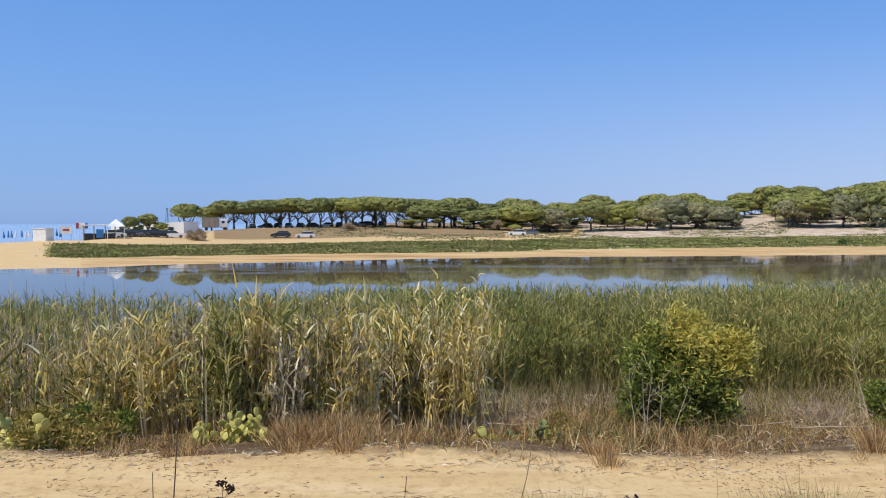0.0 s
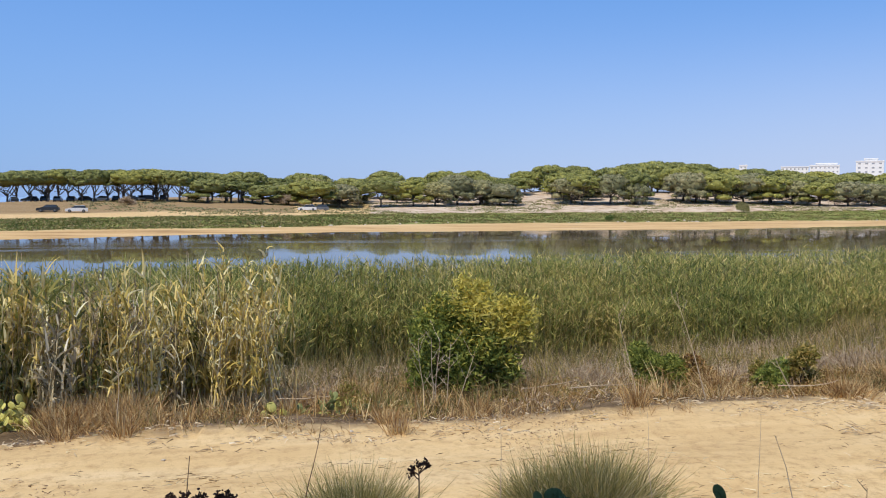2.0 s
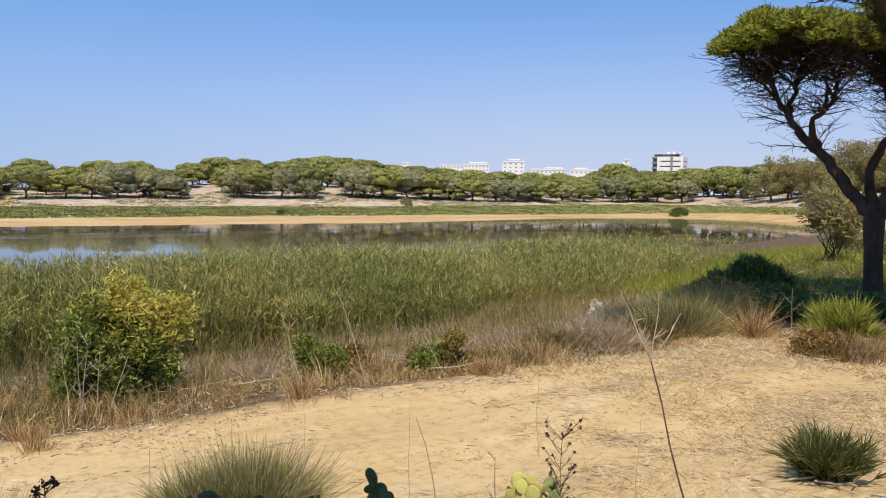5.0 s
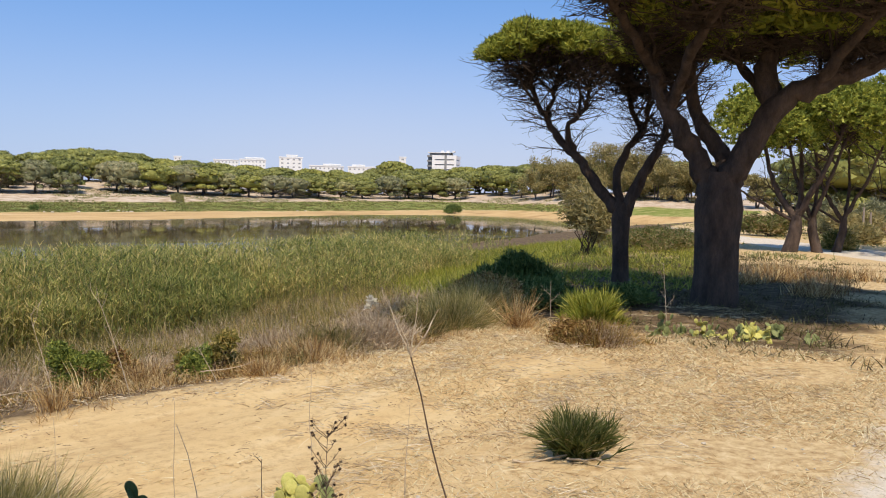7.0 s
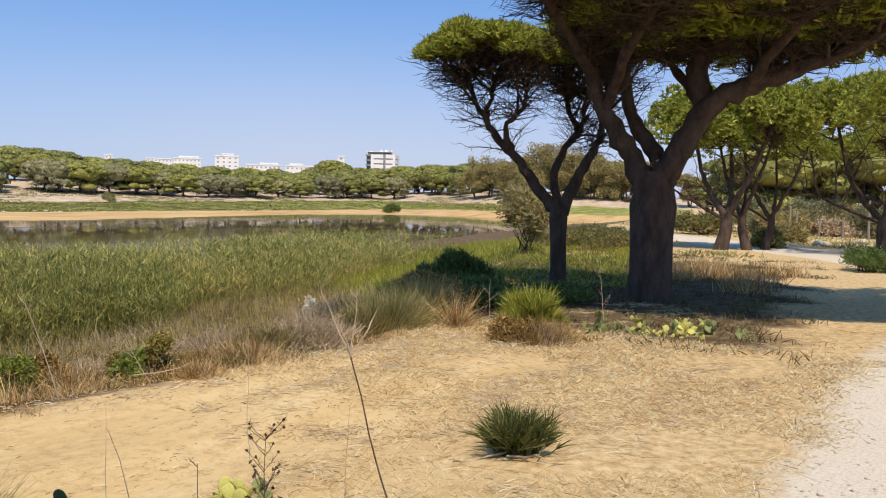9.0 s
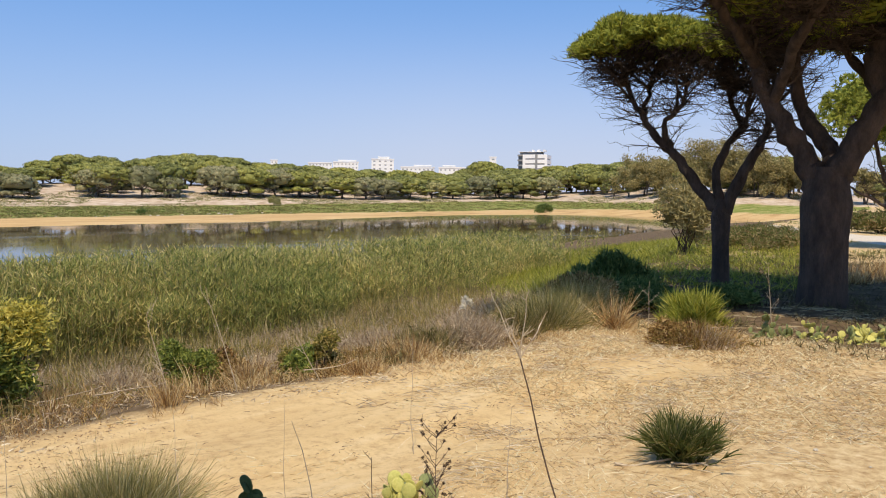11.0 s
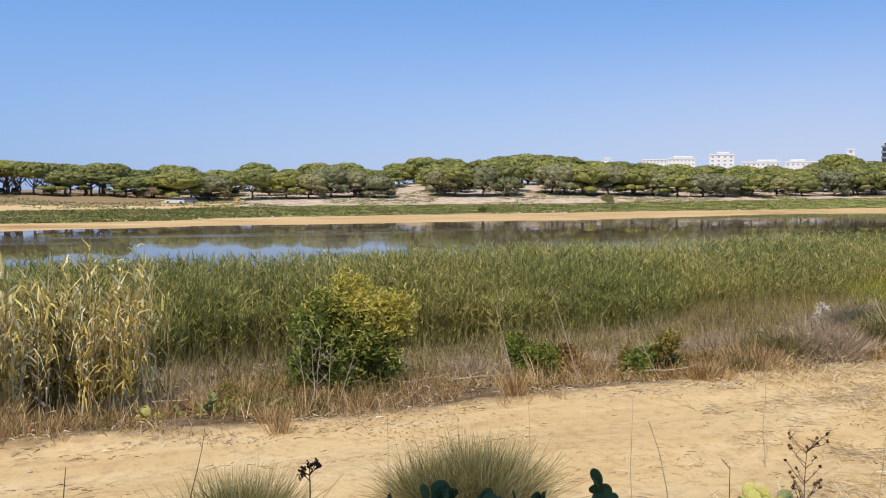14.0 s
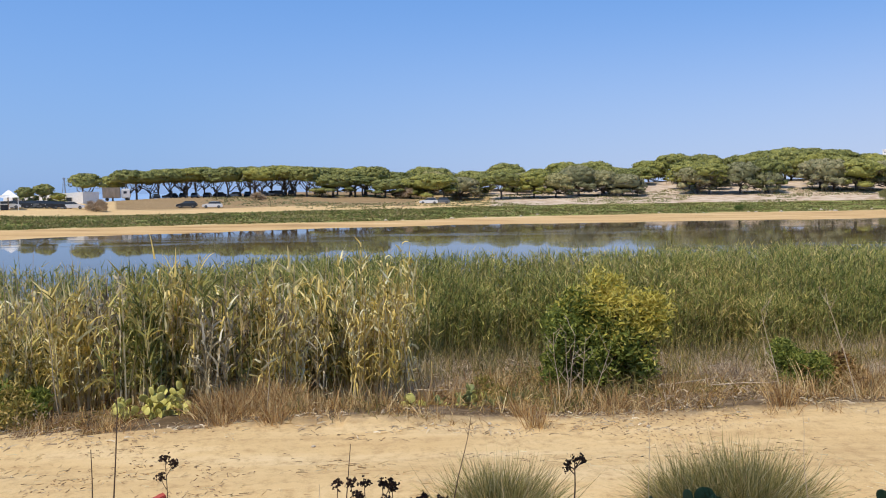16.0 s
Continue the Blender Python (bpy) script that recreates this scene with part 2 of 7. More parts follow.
M["scrap"] = leafy("cane_scraps", [(0.0, (0.33, 0.24, 0.14)), (0.6, (0.58, 0.46, 0.30)), (1.0, (0.78, 0.69, 0.51))], through_light=0.1)
# dry stems with the pines' deep shade put into their colour
M["shaded_litter"] = leafy("shade_darkened_stems", [(0.0, (0.05, 0.035, 0.018)), (0.4, (0.11, 0.085, 0.035)), (0.7, (0.13, 0.13, 0.04)), (1.0, (0.34, 0.25, 0.12))], patch=1.0, spread=0.4, through_light=0.2)
M["straw"] = leafy("straw", [(0.0, (0.352, 0.227, 0.105)), (0.5, (0.605, 0.454, 0.242)), (1.0, (0.750, 0.691, 0.462))], through_light=0.1)
M["fluff"] = leafy("seed_fluff", [(0.0, (0.62, 0.54, 0.40)), (0.5, (0.76, 0.69, 0.54)), (1.0, (0.82, 0.78, 0.66))], through_light=0.3)
M["needle"] = leafy("pine_needles", [(0.0, (0.098, 0.130, 0.016)), (0.5, (0.225, 0.255, 0.034)), (1.0, (0.41, 0.40, 0.062))], patch=0.5, through_light=0.09)
# greyer than the near needles, dark end lifted: distance haze is in the colour
M["far_needle"] = leafy("far_pine_needles", [(0.0, (0.125, 0.136, 0.040)), (0.5, (0.245, 0.246, 0.070)), (1.0, (0.375, 0.352, 0.112))], patch=0.3, spread=0.3, through_light=0.15, vary=True)
M["grey_needle"] = leafy("grey_pine_needles", [(0.0, (0.178, 0.173, 0.086)), (0.5, (0.293, 0.277, 0.141)), (1.0, (0.439, 0.376, 0.212))], patch=0.3, through_light=0.2, vary=True)
M["gum"] = leafy("gum_leaves", [(0.0, (0.19, 0.17, 0.065)), (0.5, (0.34, 0.285, 0.115)), (1.0, (0.50, 0.40, 0.18))], patch=0.2, through_light=0.3)
M["marsh"] = leafy("marsh_leaves", [(0.0, (0.075, 0.095, 0.024)), (0.35, (0.14, 0.16, 0.042)), (0.6, (0.215, 0.21, 0.065)), (0.8, (0.26, 0.17, 0.075)), (1.0, (0.45, 0.36, 0.17))], patch=0.09, spread=0.55, through_light=0.3)
M["bush"] = leafy("bush_leaves", [(0.0, (0.075, 0.105, 0.020)), (0.6, (0.205, 0.245, 0.046)), (1.0, (0.44, 0.44, 0.095))], patch=1.5, through_light=0.3)
M["bloom"] = leafy("yellow_shoots", [(0.0, (0.30, 0.27, 0.045)), (0.4, (0.54, 0.46, 0.085)), (1.0, (0.74, 0.63, 0.18))], patch=1.5, through_light=0.35)
M["dark_bush"] = leafy("dark_bush_leaves", [(0.0, (0.062, 0.107, 0.029)), (0.6, (0.146, 0.208, 0.055)), (1.0, (0.293, 0.333, 0.103))], patch=1.0)
M["tuft"] = leafy("tuft_grass", [(0.0, (0.143, 0.134, 0.028)), (0.5, (0.316, 0.269, 0.065)), (0.85, (0.538, 0.390, 0.120)), (1.0, (0.750, 0.564, 0.218))], patch=1.5)
M["tussock"] = leafy("tussock_grass", [(0.0, (0.11, 0.105, 0.034)), (0.45, (0.26, 0.24, 0.078)), (0.8, (0.46, 0.39, 0.15)), (1.0, (0.70, 0.56, 0.29))], patch=2.0, spread=0.3)
M["palm"] = leafy("palm_leaf", [(0.0, (0.05, 0.07, 0.016)), (0.5, (0.12, 0.14, 0.035)), (0.85, (0.26, 0.24, 0.08)), (1.0, (0.5, 0.4, 0.2))], patch=1.5)
M["palm_light"] = leafy("palm_leaf_light", [(0.0, (0.15, 0.19, 0.026)), (0.6, (0.37, 0.37, 0.052)), (1.0, (0.60, 0.54, 0.12))], patch=1.5)
M["pad"] = plain("cactus_pad", (0.50, 0.48, 0.10), (0.70, 0.62, 0.19), 5, 0.55, relief=0.004)
M["pad_green"] = plain("cactus_pad_green", (0.15, 0.19, 0.06), (0.30, 0.31, 0.11), 5, 0.55, relief=0.004)
# darkened copy of the green pad, with the foreground shade in its colour
M["pad_shaded"] = plain("cactus_pad_shaded_green", (0.05, 0.085, 0.03), (0.10, 0.14, 0.05), 5, 0.65, relief=0.004, spec=0.2)
M["bark"] = plain("pine_bark", (0.055, 0.040, 0.032), (0.15, 0.105, 0.08), 5, 0.9, relief=0.05, stretch=(1, 1, 0.35), spec=0.15)
M["dead_limb"] = leafy("grey_dead_limbs", [(0.0, (0.15, 0.13, 0.10)), (0.5, (0.25, 0.225, 0.175)), (1.0, (0.36, 0.33, 0.26))], patch=0.3, through_light=0.1)
M["far_bark"] = plain("far_bark", (0.10, 0.08, 0.065), (0.19, 0.155, 0.125), 2, 0.9)
M["twig"] = plain("dead_twig", (0.40, 0.30, 0.19), (0.62, 0.50, 0.35), 20, 0.85)
M["dark_twig"] = plain("dark_dry_stem", (0.06, 0.038, 0.024), (0.14, 0.085, 0.05), 20, 0.85)
M["seed"] = plain("seed_head", (0.025, 0.012, 0.008), (0.06, 0.03, 0.018), 30, 0.9)
M["white"] = plain("white_render", (0.78, 0.78, 0.76), (0.86, 0.85, 0.83), 0.3, 0.8)
M["cream"] = plain("cream_render", (0.56, 0.50, 0.42), (0.66, 0.60, 0.52), 0.3, 0.8)
M["glass"] = plain("dark_window_glass", (0.03, 0.04, 0.05), (0.06, 0.07, 0.085), 0.5, 0.12)
# window glass paled, with the haze of distance put into its colour
M["far_glass"] = plain("haze_paled_window_glass", (0.26, 0.29, 0.32), (0.36, 0.39, 0.42), 0.5, 0.15)
M["concrete"] = plain("grey_concrete", (0.22, 0.22, 0.22), (0.30, 0.30, 0.29), 0.5, 0.8)
M["car_white"] = plain("white_car_paint", (0.74, 0.74, 0.74), (0.80, 0.80, 0.80), 1, 0.25, spec=0.5)
M["car_dark"] = plain("dark_car_paint", (0.02, 0.022, 0.028), (0.04, 0.045, 0.05), 1, 0.22, spec=0.5)
M["car_grey"] = plain("grey_car_paint", (0.16, 0.17, 0.18), (0.22, 0.23, 0.24), 1, 0.25, 0.3, spec=0.5)
M["rubber"] = plain("tyre_rubber", (0.02, 0.02, 0.02), (0.035, 0.035, 0.035), 6, 0.9)
M["timber"] = plain("weathered_timber", (0.22, 0.18, 0.14), (0.38, 0.32, 0.26), 3, 0.85, stretch=(1, 1, 0.2))
M["blue"] = plain("blue_panel", (0.03, 0.16, 0.42), (0.05, 0.22, 0.50), 2, 0.5)
M["red"] = plain("red_cloth", (0.36, 0.05, 0.035), (0.48, 0.08, 0.05), 3, 0.8)
M["rock"] = plain("pale_stone", (0.46, 0.39, 0.30), (0.66, 0.58, 0.46), 6, 0.9, relief=0.02)


# ---- mesh helpers ----
def as_mesh(name, verts, faces, mats=(), index=None, smooth=False):
    """A mesh from arrays of corners and of equal-sided faces."""
    verts, faces = np.asarray(verts, np.float32), np.asarray(faces, np.int32)
    me = bpy.data.meshes.new(name)
    k = faces.shape[1]
    me.vertices.add(len(verts))
    me.vertices.foreach_set("co", verts.ravel())
    me.loops.add(faces.size)
    me.loops.foreach_set("vertex_index", faces.ravel())
    me.polygons.add(len(faces))
    me.polygons.foreach_set("loop_start", np.arange(0, faces.size, k, dtype=np.int32))
    for m in mats:
        me.materials.append(m)
    if index is not None:
        me.polygons.foreach_set("material_index", np.asarray(index, np.int32))
    if smooth:
        me.polygons.foreach_set("use_smooth", np.ones(len(faces), bool))
    me.update(calc_edges=True)
    return me


def part(name, data, material, parent=None, label=""):
    """One mesh object, from a bmesh or a mesh, under a thing or a part."""
    if isinstance(data, bmesh.types.BMesh):
        me = bpy.data.meshes.new(name)
        data.to_mesh(me)
        data.free()
    else:
        me = data
    if material and not me.materials:
        me.materials.append(material)
    ob = new(name, me)
    if parent:
        ob.parent = parent
    return tagged(ob, label)


def thing(name, m, label, category, group="", kind=""):
    ob = new(name)
    ob.empty_display_size = 0.2
    ob.matrix_world = m
    return tagged(ob, label, category, group, kind)


def join(*sets):
    """Joins (verts, faces) pairs of equal-sided faces."""
    vs, fs, at = [], [], 0
    for v, f in sets:
        if len(v):
            vs.append(v)
            fs.append(f + at)
            at += len(v)
    return np.concatenate(vs), np.concatenate(fs)


def unit(v):
    return v / np.maximum(np.linalg.norm(v, axis=-1, keepdims=True), 1e-9)


def strips(base, way, length, width, droop=0.3, seg=3, tip=0.12, swell=0.0):
    """Blades: tapered strips from base along way, falling over by droop."""
    base, way = np.asarray(base, float), unit(np.asarray(way, float))
    n = len(base)
    length, width, droop = (np.broadcast_to(np.asarray(a, float), (n,)) for a in (length, width, droop))
    a = rng.uniform(0, 2 * np.pi, n)
    rnd = np.stack([np.cos(a), np.sin(a), np.zeros(n)], 1)
    side = unit(np.cross(way, rnd) + 1e-4)
    out = []
    for k in range(seg + 1):
        s = k / seg
        c = base + way * (length * s)[:, None]
        c[:, 2] -= droop * length * s * s
        w = width * (tip + (1 - tip) * (1 - s) ** 0.8) * (1 + swell * math.sin(math.pi * s)) * 0.5
        out += [c - side * w[:, None], c + side * w[:, None]]
    v = np.stack(out, 1).reshape(-1, 3)
    o = np.arange(n)[:, None, None] * (2 * (seg + 1))
    q = np.array([[2 * k, 2 * k + 1, 2 * k + 3, 2 * k + 2] for k in range(seg)])[None]
    return v, (o + q).reshape(-1, 4)


def ways(n, low, high):
    """Directions with elevations from low to high degrees."""
    a, e = rng.uniform(0, 2 * np.pi, n), np.radians(rng.uniform(low, high, n))
    return np.stack([np.cos(a) * np.cos(e), np.sin(a) * np.cos(e), np.sin(e)], 1)


def tube(points, radii, sides=8):
    """A bent tapering tube as quads, closed at its tip by its small radius."""
    p = np.asarray(points, float)
    t = unit(np.gradient(p, axis=0))
    ref = np.array([0.31, 0.95, 0.05])
    u = unit(np.cross(t, ref))
    w = np.cross(t, u)
    a = np.linspace(0, 2 * np.pi, sides, endpoint=False)
    r = np.asarray(radii, float)[:, None, None]
    v = p[:, None] + r * (np.cos(a)[None, :, None] * u[:, None] + np.sin(a)[None, :, None] * w[:, None])
    v = v.reshape(-1, 3)
    f = []
    for k in range(len(p) - 1):
        for j in range(sides):
            j2 = (j + 1) % sides
            f.append((k * sides + j, k * sides + j2, (k + 1) * sides + j2, (k + 1) * sides + j))
    return v, np.array(f)


def bend(a, b, n=6, wander=0.05, lift=0.0):
    """A wandering line from a to b, bowed upwards or down by lift."""
    a, b = np.asarray(a, float), np.asarray(b, float)
    s = np.linspace(0, 1, n)[:, None]
    p = a + (b - a) * s
    d = np.linalg.norm(b - a)
    j = rng.normal(0, wander * d, (n, 3))
    j[0] = j[-1] = 0
    p = p + j
    if n > 5:
        p[1:-1] = 0.25 * p[:-2] + 0.5 * p[1:-1] + 0.25 * p[2:]
    p[:, 2] += lift * d * np.sin(np.pi * s[:, 0])
    return p


def box(bm, lo, hi, bevel=0.0):
    """A box between two corners, its edges rounded."""
    lo, hi = Vector(lo), Vector(hi)
    r = bmesh.ops.create_cube(bm, size=1, matrix=Matrix.Translation((lo + hi) / 2) @ Matrix.Diagonal((*(hi - lo), 1)))
    if bevel:
        e = list({e for v in r["verts"] for e in v.link_edges})
        bmesh.ops.bevel(bm, geom=e, offset=bevel, segments=2, affect="EDGES")
    return bm


def rod(bm, a, b, r, sides=8, r2=None):
    a, b = Vector(a), Vector(b)
    turn = (b - a).to_track_quat("Z", "Y").to_matrix().to_4x4()
    bmesh.ops.create_cone(bm, cap_ends=True, segments=sides, radius1=r, radius2=r if r2 is None else r2, depth=(b - a).length, matrix=Matrix.Translation((a + b) / 2) @ turn)
    return bm


# ---- the lie of the land ----
WATER = -3.2
# the far shore by azimuth: distances of the water's edge, mud, marsh, bank and hill, and the heights of the last four
AZ = np.array([-180, -60, -27.7, -23.6, -18.5, -11.3, -3.7, 4.1, 6.8, 14, 21.6, 31.3, 36.4, 40.2, 45.9, 51.3, 56, 61, 66, 75, 180])
D_EDGE = np.array([104, 104, 104, 102, 107, 108, 116, 121, 125, 128, 138, 152, 172, 190, 226, 248, 255, 221, 210, 205, 104.0])
D_MUD = np.array([127, 127, 127, 123, 126, 129, 132, 137, 147, 158, 172, 196, 220, 232, 262, 297, 296, 245, 229, 225, 127.0])
D_GREEN = np.array([156, 156, 156, 152, 159, 170, 170, 176, 191, 215, 232, 242, 258, 265, 308, 340, 317, 267, 251, 245, 156.0])
D_BANK = np.array([174, 174, 174, 170, 193, 221, 221, 227, 230, 240, 259, 265, 278, 281, 327, 360, 334, 283, 266, 260, 174.0])
D_HILL = np.array([229, 229, 229, 227, 244, 272, 272, 278, 283, 295, 314, 319, 332, 335, 382, 417, 385, 329, 312, 300, 229.0])
Z_MUD = np.array([-2.86, -2.86, -2.86, -2.86, -2.91, -2.91, -2.89, -2.86, -2.86, -2.86, -2.83, -2.86, -2.86, -2.86, -2.74, -2.4, -1.95, -1.61, -1.61, -1.4, -2.86])
Z_GREEN = np.array([-1.5, -1.5, -1.5, -1.6, -2.1, -2.3, -1.9, -1.8, -1.75, -1.85, -1.75, -1.4, -0.8, -0.6, 0.0, 0.45, 0.3, 0.77, 0.66, 0.3, -1.5])
Z_BANK = np.array([-1.5, -1.5, -1.5, -1.44, -0.25, 0.43, 0.71, -0.36, -0.82, -0.19, 0.36, 1.04, 0.44, 0.66, 0.92, 1.22, 1.9, 2.92, 2.7, 1.2, -1.5])
Z_HILL = np.array([-5.9, -5.9, -5.9, -4.8, -1.4, 0.8, 1.1, 0.9, 2.0, 3.2, 5.2, 5.2, 4.0, 3.4, 3.0, 4.2, 5.4, 5.8, 5.6, 2.2, -5.9])
Z_FAR = np.where(AZ < -6, -9.0, Z_HILL)


def bank_line(x):
    """The y at which the dry ground gives way to the wetland."""
    return np.interp(x, [-300, 6, 8.5, 11, 14, 25, 60, 120, 400], [6.8, 6.75, 6.7, 8.0, 9.6, 14, 27, 45, 120])


def road_distance(x, y):
    """How far a place lies from the middle of the gravel road."""
    line = np.array([(-60, -6), (-10, -2.3), (4, -1.0), (10, -0.5), (18, -0.9), (26, -0.3), (34, 4.6), (42, 12), (50, 20), (64, 31), (90, 48)], float)
    best = np.full(np.shape(x), 1e9)
    for (ax, ay), (bx, by) in zip(line[:-1], line[1:]):
        dx, dy = bx - ax, by - ay
        s = np.clip(((x - ax) * dx + (y - ay) * dy) / (dx * dx + dy * dy), 0, 1)
        best = np.minimum(best, np.hypot(x - ax - s * dx, y - ay - s * dy))
    return best


def wavy(x, y, k, seed=0.0):
    """A cheap smooth unevenness, about -1 to 1."""
    return (np.sin(k * x + 1.7 * np.sin(0.6 * k * y + seed) + seed) + np.sin(1.3 * k * y + 1.3 * np.sin(0.7 * k * x + 2.1 * seed)) + np.sin(0.8 * k * (x + y) + 3.1 + seed)) / 3


def height(x, y):
    x, y = np.asarray(x, float), np.asarray(y, float)
    r, az = np.hypot(x, y), np.degrees(np.arctan2(x, y))
    d = y - bank_line(x)
    near = np.interp(d, [-1, 0, 1, 4, 8, 14, 20, 30, 60], [0, -.02, -.14, -.85, -1.4, -2.2, -2.9, -3.45, -4.2])
    near = near + 0.16 * np.exp(-(r / 3.2) ** 2) + np.where(d < 0, 0.035 * wavy(x, y, 1.1) + 0.012 * wavy(x, y, 4.3, 1.0), 0.06 * wavy(x, y, 1.7, 2.0))
    near = near - 0.05 * np.exp(-((y - 5.9) / 0.35) ** 2) * (x < 9) - 0.045 * np.exp(-((y - 4.6) / 0.35) ** 2) * (x < 9)
    g = lambda t: np.interp(az, AZ, t)  # noqa: E731
    knots = [g(D_EDGE) * 0.7, g(D_EDGE), g(D_MUD), g(D_GREEN), g(D_BANK), g(D_HILL), g(D_HILL) * 1.6]
    levels = [np.full_like(r, -5.0), np.full_like(r, WATER), g(Z_MUD), g(Z_GREEN), g(Z_BANK), g(Z_HILL), g(Z_FAR)]
    far = levels[0].copy()
    for a, b, za, zb in zip(knots[:-1], knots[1:], levels[:-1], levels[1:]):
        s = np.clip((r - a) / (b - a), 0, 1)
        far = np.where(r >= a, za + (zb - za) * s, far)
    far = far + np.where(r > g(D_MUD), 0.12 * wavy(x, y, 0.35, 1.0) + 0.25 * wavy(x, y, 0.12, 2.0) * np.clip((r - g(D_GREEN)) / 20, 0, 1), 0.02 * wavy(x, y, 0.5))
    land = np.where((d < 0), near, far)
    return np.where((d >= 0) & (r < g(D_EDGE) * 0.95), np.maximum(near, far), np.where(d >= 0, np.maximum(far, np.where(r < 60, near, far)), land))


def polar(azimuth, r):
    a = np.radians(azimuth)
    return np.sin(a) * r, np.cos(a) * r


def on(azimuth, r, sink=0.0):
    """The place on the ground at an azimuth (degrees clockwise from +y) and a distance."""
    x, y = polar(azimuth, r)
    return float(x), float(y), float(height(x, y)) - sink


def ground():
    a = np.radians(np.concatenate([np.arange(-180, -40, 5.0), np.arange(-40, 100, 0.42), np.arange(100, 180, 5.0)]))
    r = np.concatenate([[0.05, 0.3, 0.6], 0.9 * 1.028 ** np.arange(0, 310)])
    r = r[r < 4600]
    R, A = np.meshgrid(r, a, indexing="ij")
    x, y = np.sin(A) * R, np.cos(A) * R
    z = height(x, y)
    n, m = len(r), len(a)
    i, j = np.meshgrid(np.arange(n - 1), np.arange(m), indexing="ij")
    j2 = (j + 1) % m
    f = np.stack([i * m + j, (i + 1) * m + j, (i + 1) * m + j2, i * m + j2], -1).reshape(-1, 4)
    me = as_mesh("ground", np.stack([x, y, z], -1).reshape(-1, 3), f, [M["ground"]], smooth=True)
    az, d, road = np.degrees(A), y - bank_line(x), road_distance(x, y)
    g = lambda t: np.interp(az, AZ, t)  # noqa: E731
    step = lambda v, lo, hi: np.clip((v - lo) / (hi - lo), 0, 1)  # noqa: E731
    land = d < 0
    track = np.exp(-((y - 5.3) / 1.35) ** 4) * (1 - step(x, 7, 9.5))
    gravel = np.where(land, 1 - step(road, 1.5, 2.7), 0)
    straw = np.where(land, (1 - track) * (0.25 + 0.6 * step(x, 2.5, 6)) - 0.25 * np.exp(-((x - 7.4 - 0.5 * y) / 0.45) ** 2) + 0.15 * wavy(x, y, 0.9, 3.0), 0)
    litter = np.where((d > -0.45) & (R < g(D_EDGE) * 0.93), step(d, -0.45, 0.7), 0)
    # pine litter that also darkens the ground where the near pines' shade falls
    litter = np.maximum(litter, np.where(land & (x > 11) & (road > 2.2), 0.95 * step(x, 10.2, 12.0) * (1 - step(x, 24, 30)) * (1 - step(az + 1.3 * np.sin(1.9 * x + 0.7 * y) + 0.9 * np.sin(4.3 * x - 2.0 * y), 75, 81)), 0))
    far = (R > g(D_EDGE) * 0.93) & (d > 0)
    # far bank litter, its brown also taking in the shade below the trees
    litter = np.maximum(litter, np.where(far & (az > -16), np.where(az < 4, 0.62 * step(R, g(D_GREEN) + 6, g(D_GREEN) + 16), 0.48 * step(R, g(D_BANK) - 14, g(D_BANK) - 2)), 0))
    mud = np.where(far & (az > -24), 1.0, 0) * (R < g(D_MUD))
    green = np.where(far, step(R, g(D_MUD) - 3, g(D_MUD) + 3) * (1 - step(R, g(D_GREEN) - 3, g(D_GREEN) + 3)), 0) * step(az, -26.5, -25)
    dune = np.where(far, step(R, g(D_GREEN) - 2, g(D_GREEN) + 2), 0) * step(az, -20, -15)
    ochre = (az < 9) & (az > -19) & far
    dune = np.where(ochre, 0.22 * dune, dune)
    mud = np.where(ochre & (R > g(D_GREEN)), 0.42, mud)
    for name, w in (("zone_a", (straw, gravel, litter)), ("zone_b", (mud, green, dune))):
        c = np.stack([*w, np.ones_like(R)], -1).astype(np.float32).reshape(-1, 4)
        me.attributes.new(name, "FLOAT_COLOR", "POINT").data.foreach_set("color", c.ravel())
    tagged(new("ground", me), "sandy ground with a wheel track, dry litter, mud flats and dunes", "ground", kind="structure")


ground()


def flat_sheet(name, azimuths, radii, z, material, label, category):
    a = np.radians(azimuths)
    R, A = np.meshgrid(radii, a, indexing="ij")
    v = np.stack([np.sin(A) * R, np.cos(A) * R, np.full_like(R, z)], -1).reshape(-1, 3)
    n, m = len(radii), len(a)
    i, j = np.meshgrid(np.arange(n - 1), np.arange(m - 1), indexing="ij")
    f = np.stack([i * m + j, (i + 1) * m + j, (i + 1) * m + j + 1, i * m + j + 1], -1).reshape(-1, 4)
    tagged(new(name, as_mesh(name, v, f, [material])), label, category, kind="structure")


def lagoon():
    """The water reaches a little under the far shore, all along it."""
    a = np.arange(-75, 86, 0.5)
    edge = np.interp(a, AZ, D_EDGE) * 1.06
    s = np.concatenate([np.linspace(12, 60, 12)[:, None] * np.ones_like(edge), 60 + np.linspace(0.1, 1, 10)[:, None] * (edge - 60)])
    A = np.radians(a)[None] * np.ones_like(s)
    v = np.stack([np.sin(A) * s, np.cos(A) * s, np.full_like(s, WATER)], -1).reshape(-1, 3)
    n, m = s.shape
    i, j = np.meshgrid(np.arange(n - 1), np.arange(m - 1), indexing="ij")
    f = np.stack([i * m + j, (i + 1) * m + j, (i + 1) * m + j + 1, i * m + j + 1], -1).reshape(-1, 4)
    tagged(new("lagoon_water", as_mesh("lagoon_water", v, f, [M["water"]])), "still shallow lagoon water mirroring the pines", "water", kind="structure")


lagoon()
flat_sheet("sea_water", np.arange(-170, -7, 3.0), np.array([228, 300, 420, 700, 1200, 2400, 4500.0]), -4.6, M["sea"], "blue open sea beyond the beach", "sea")

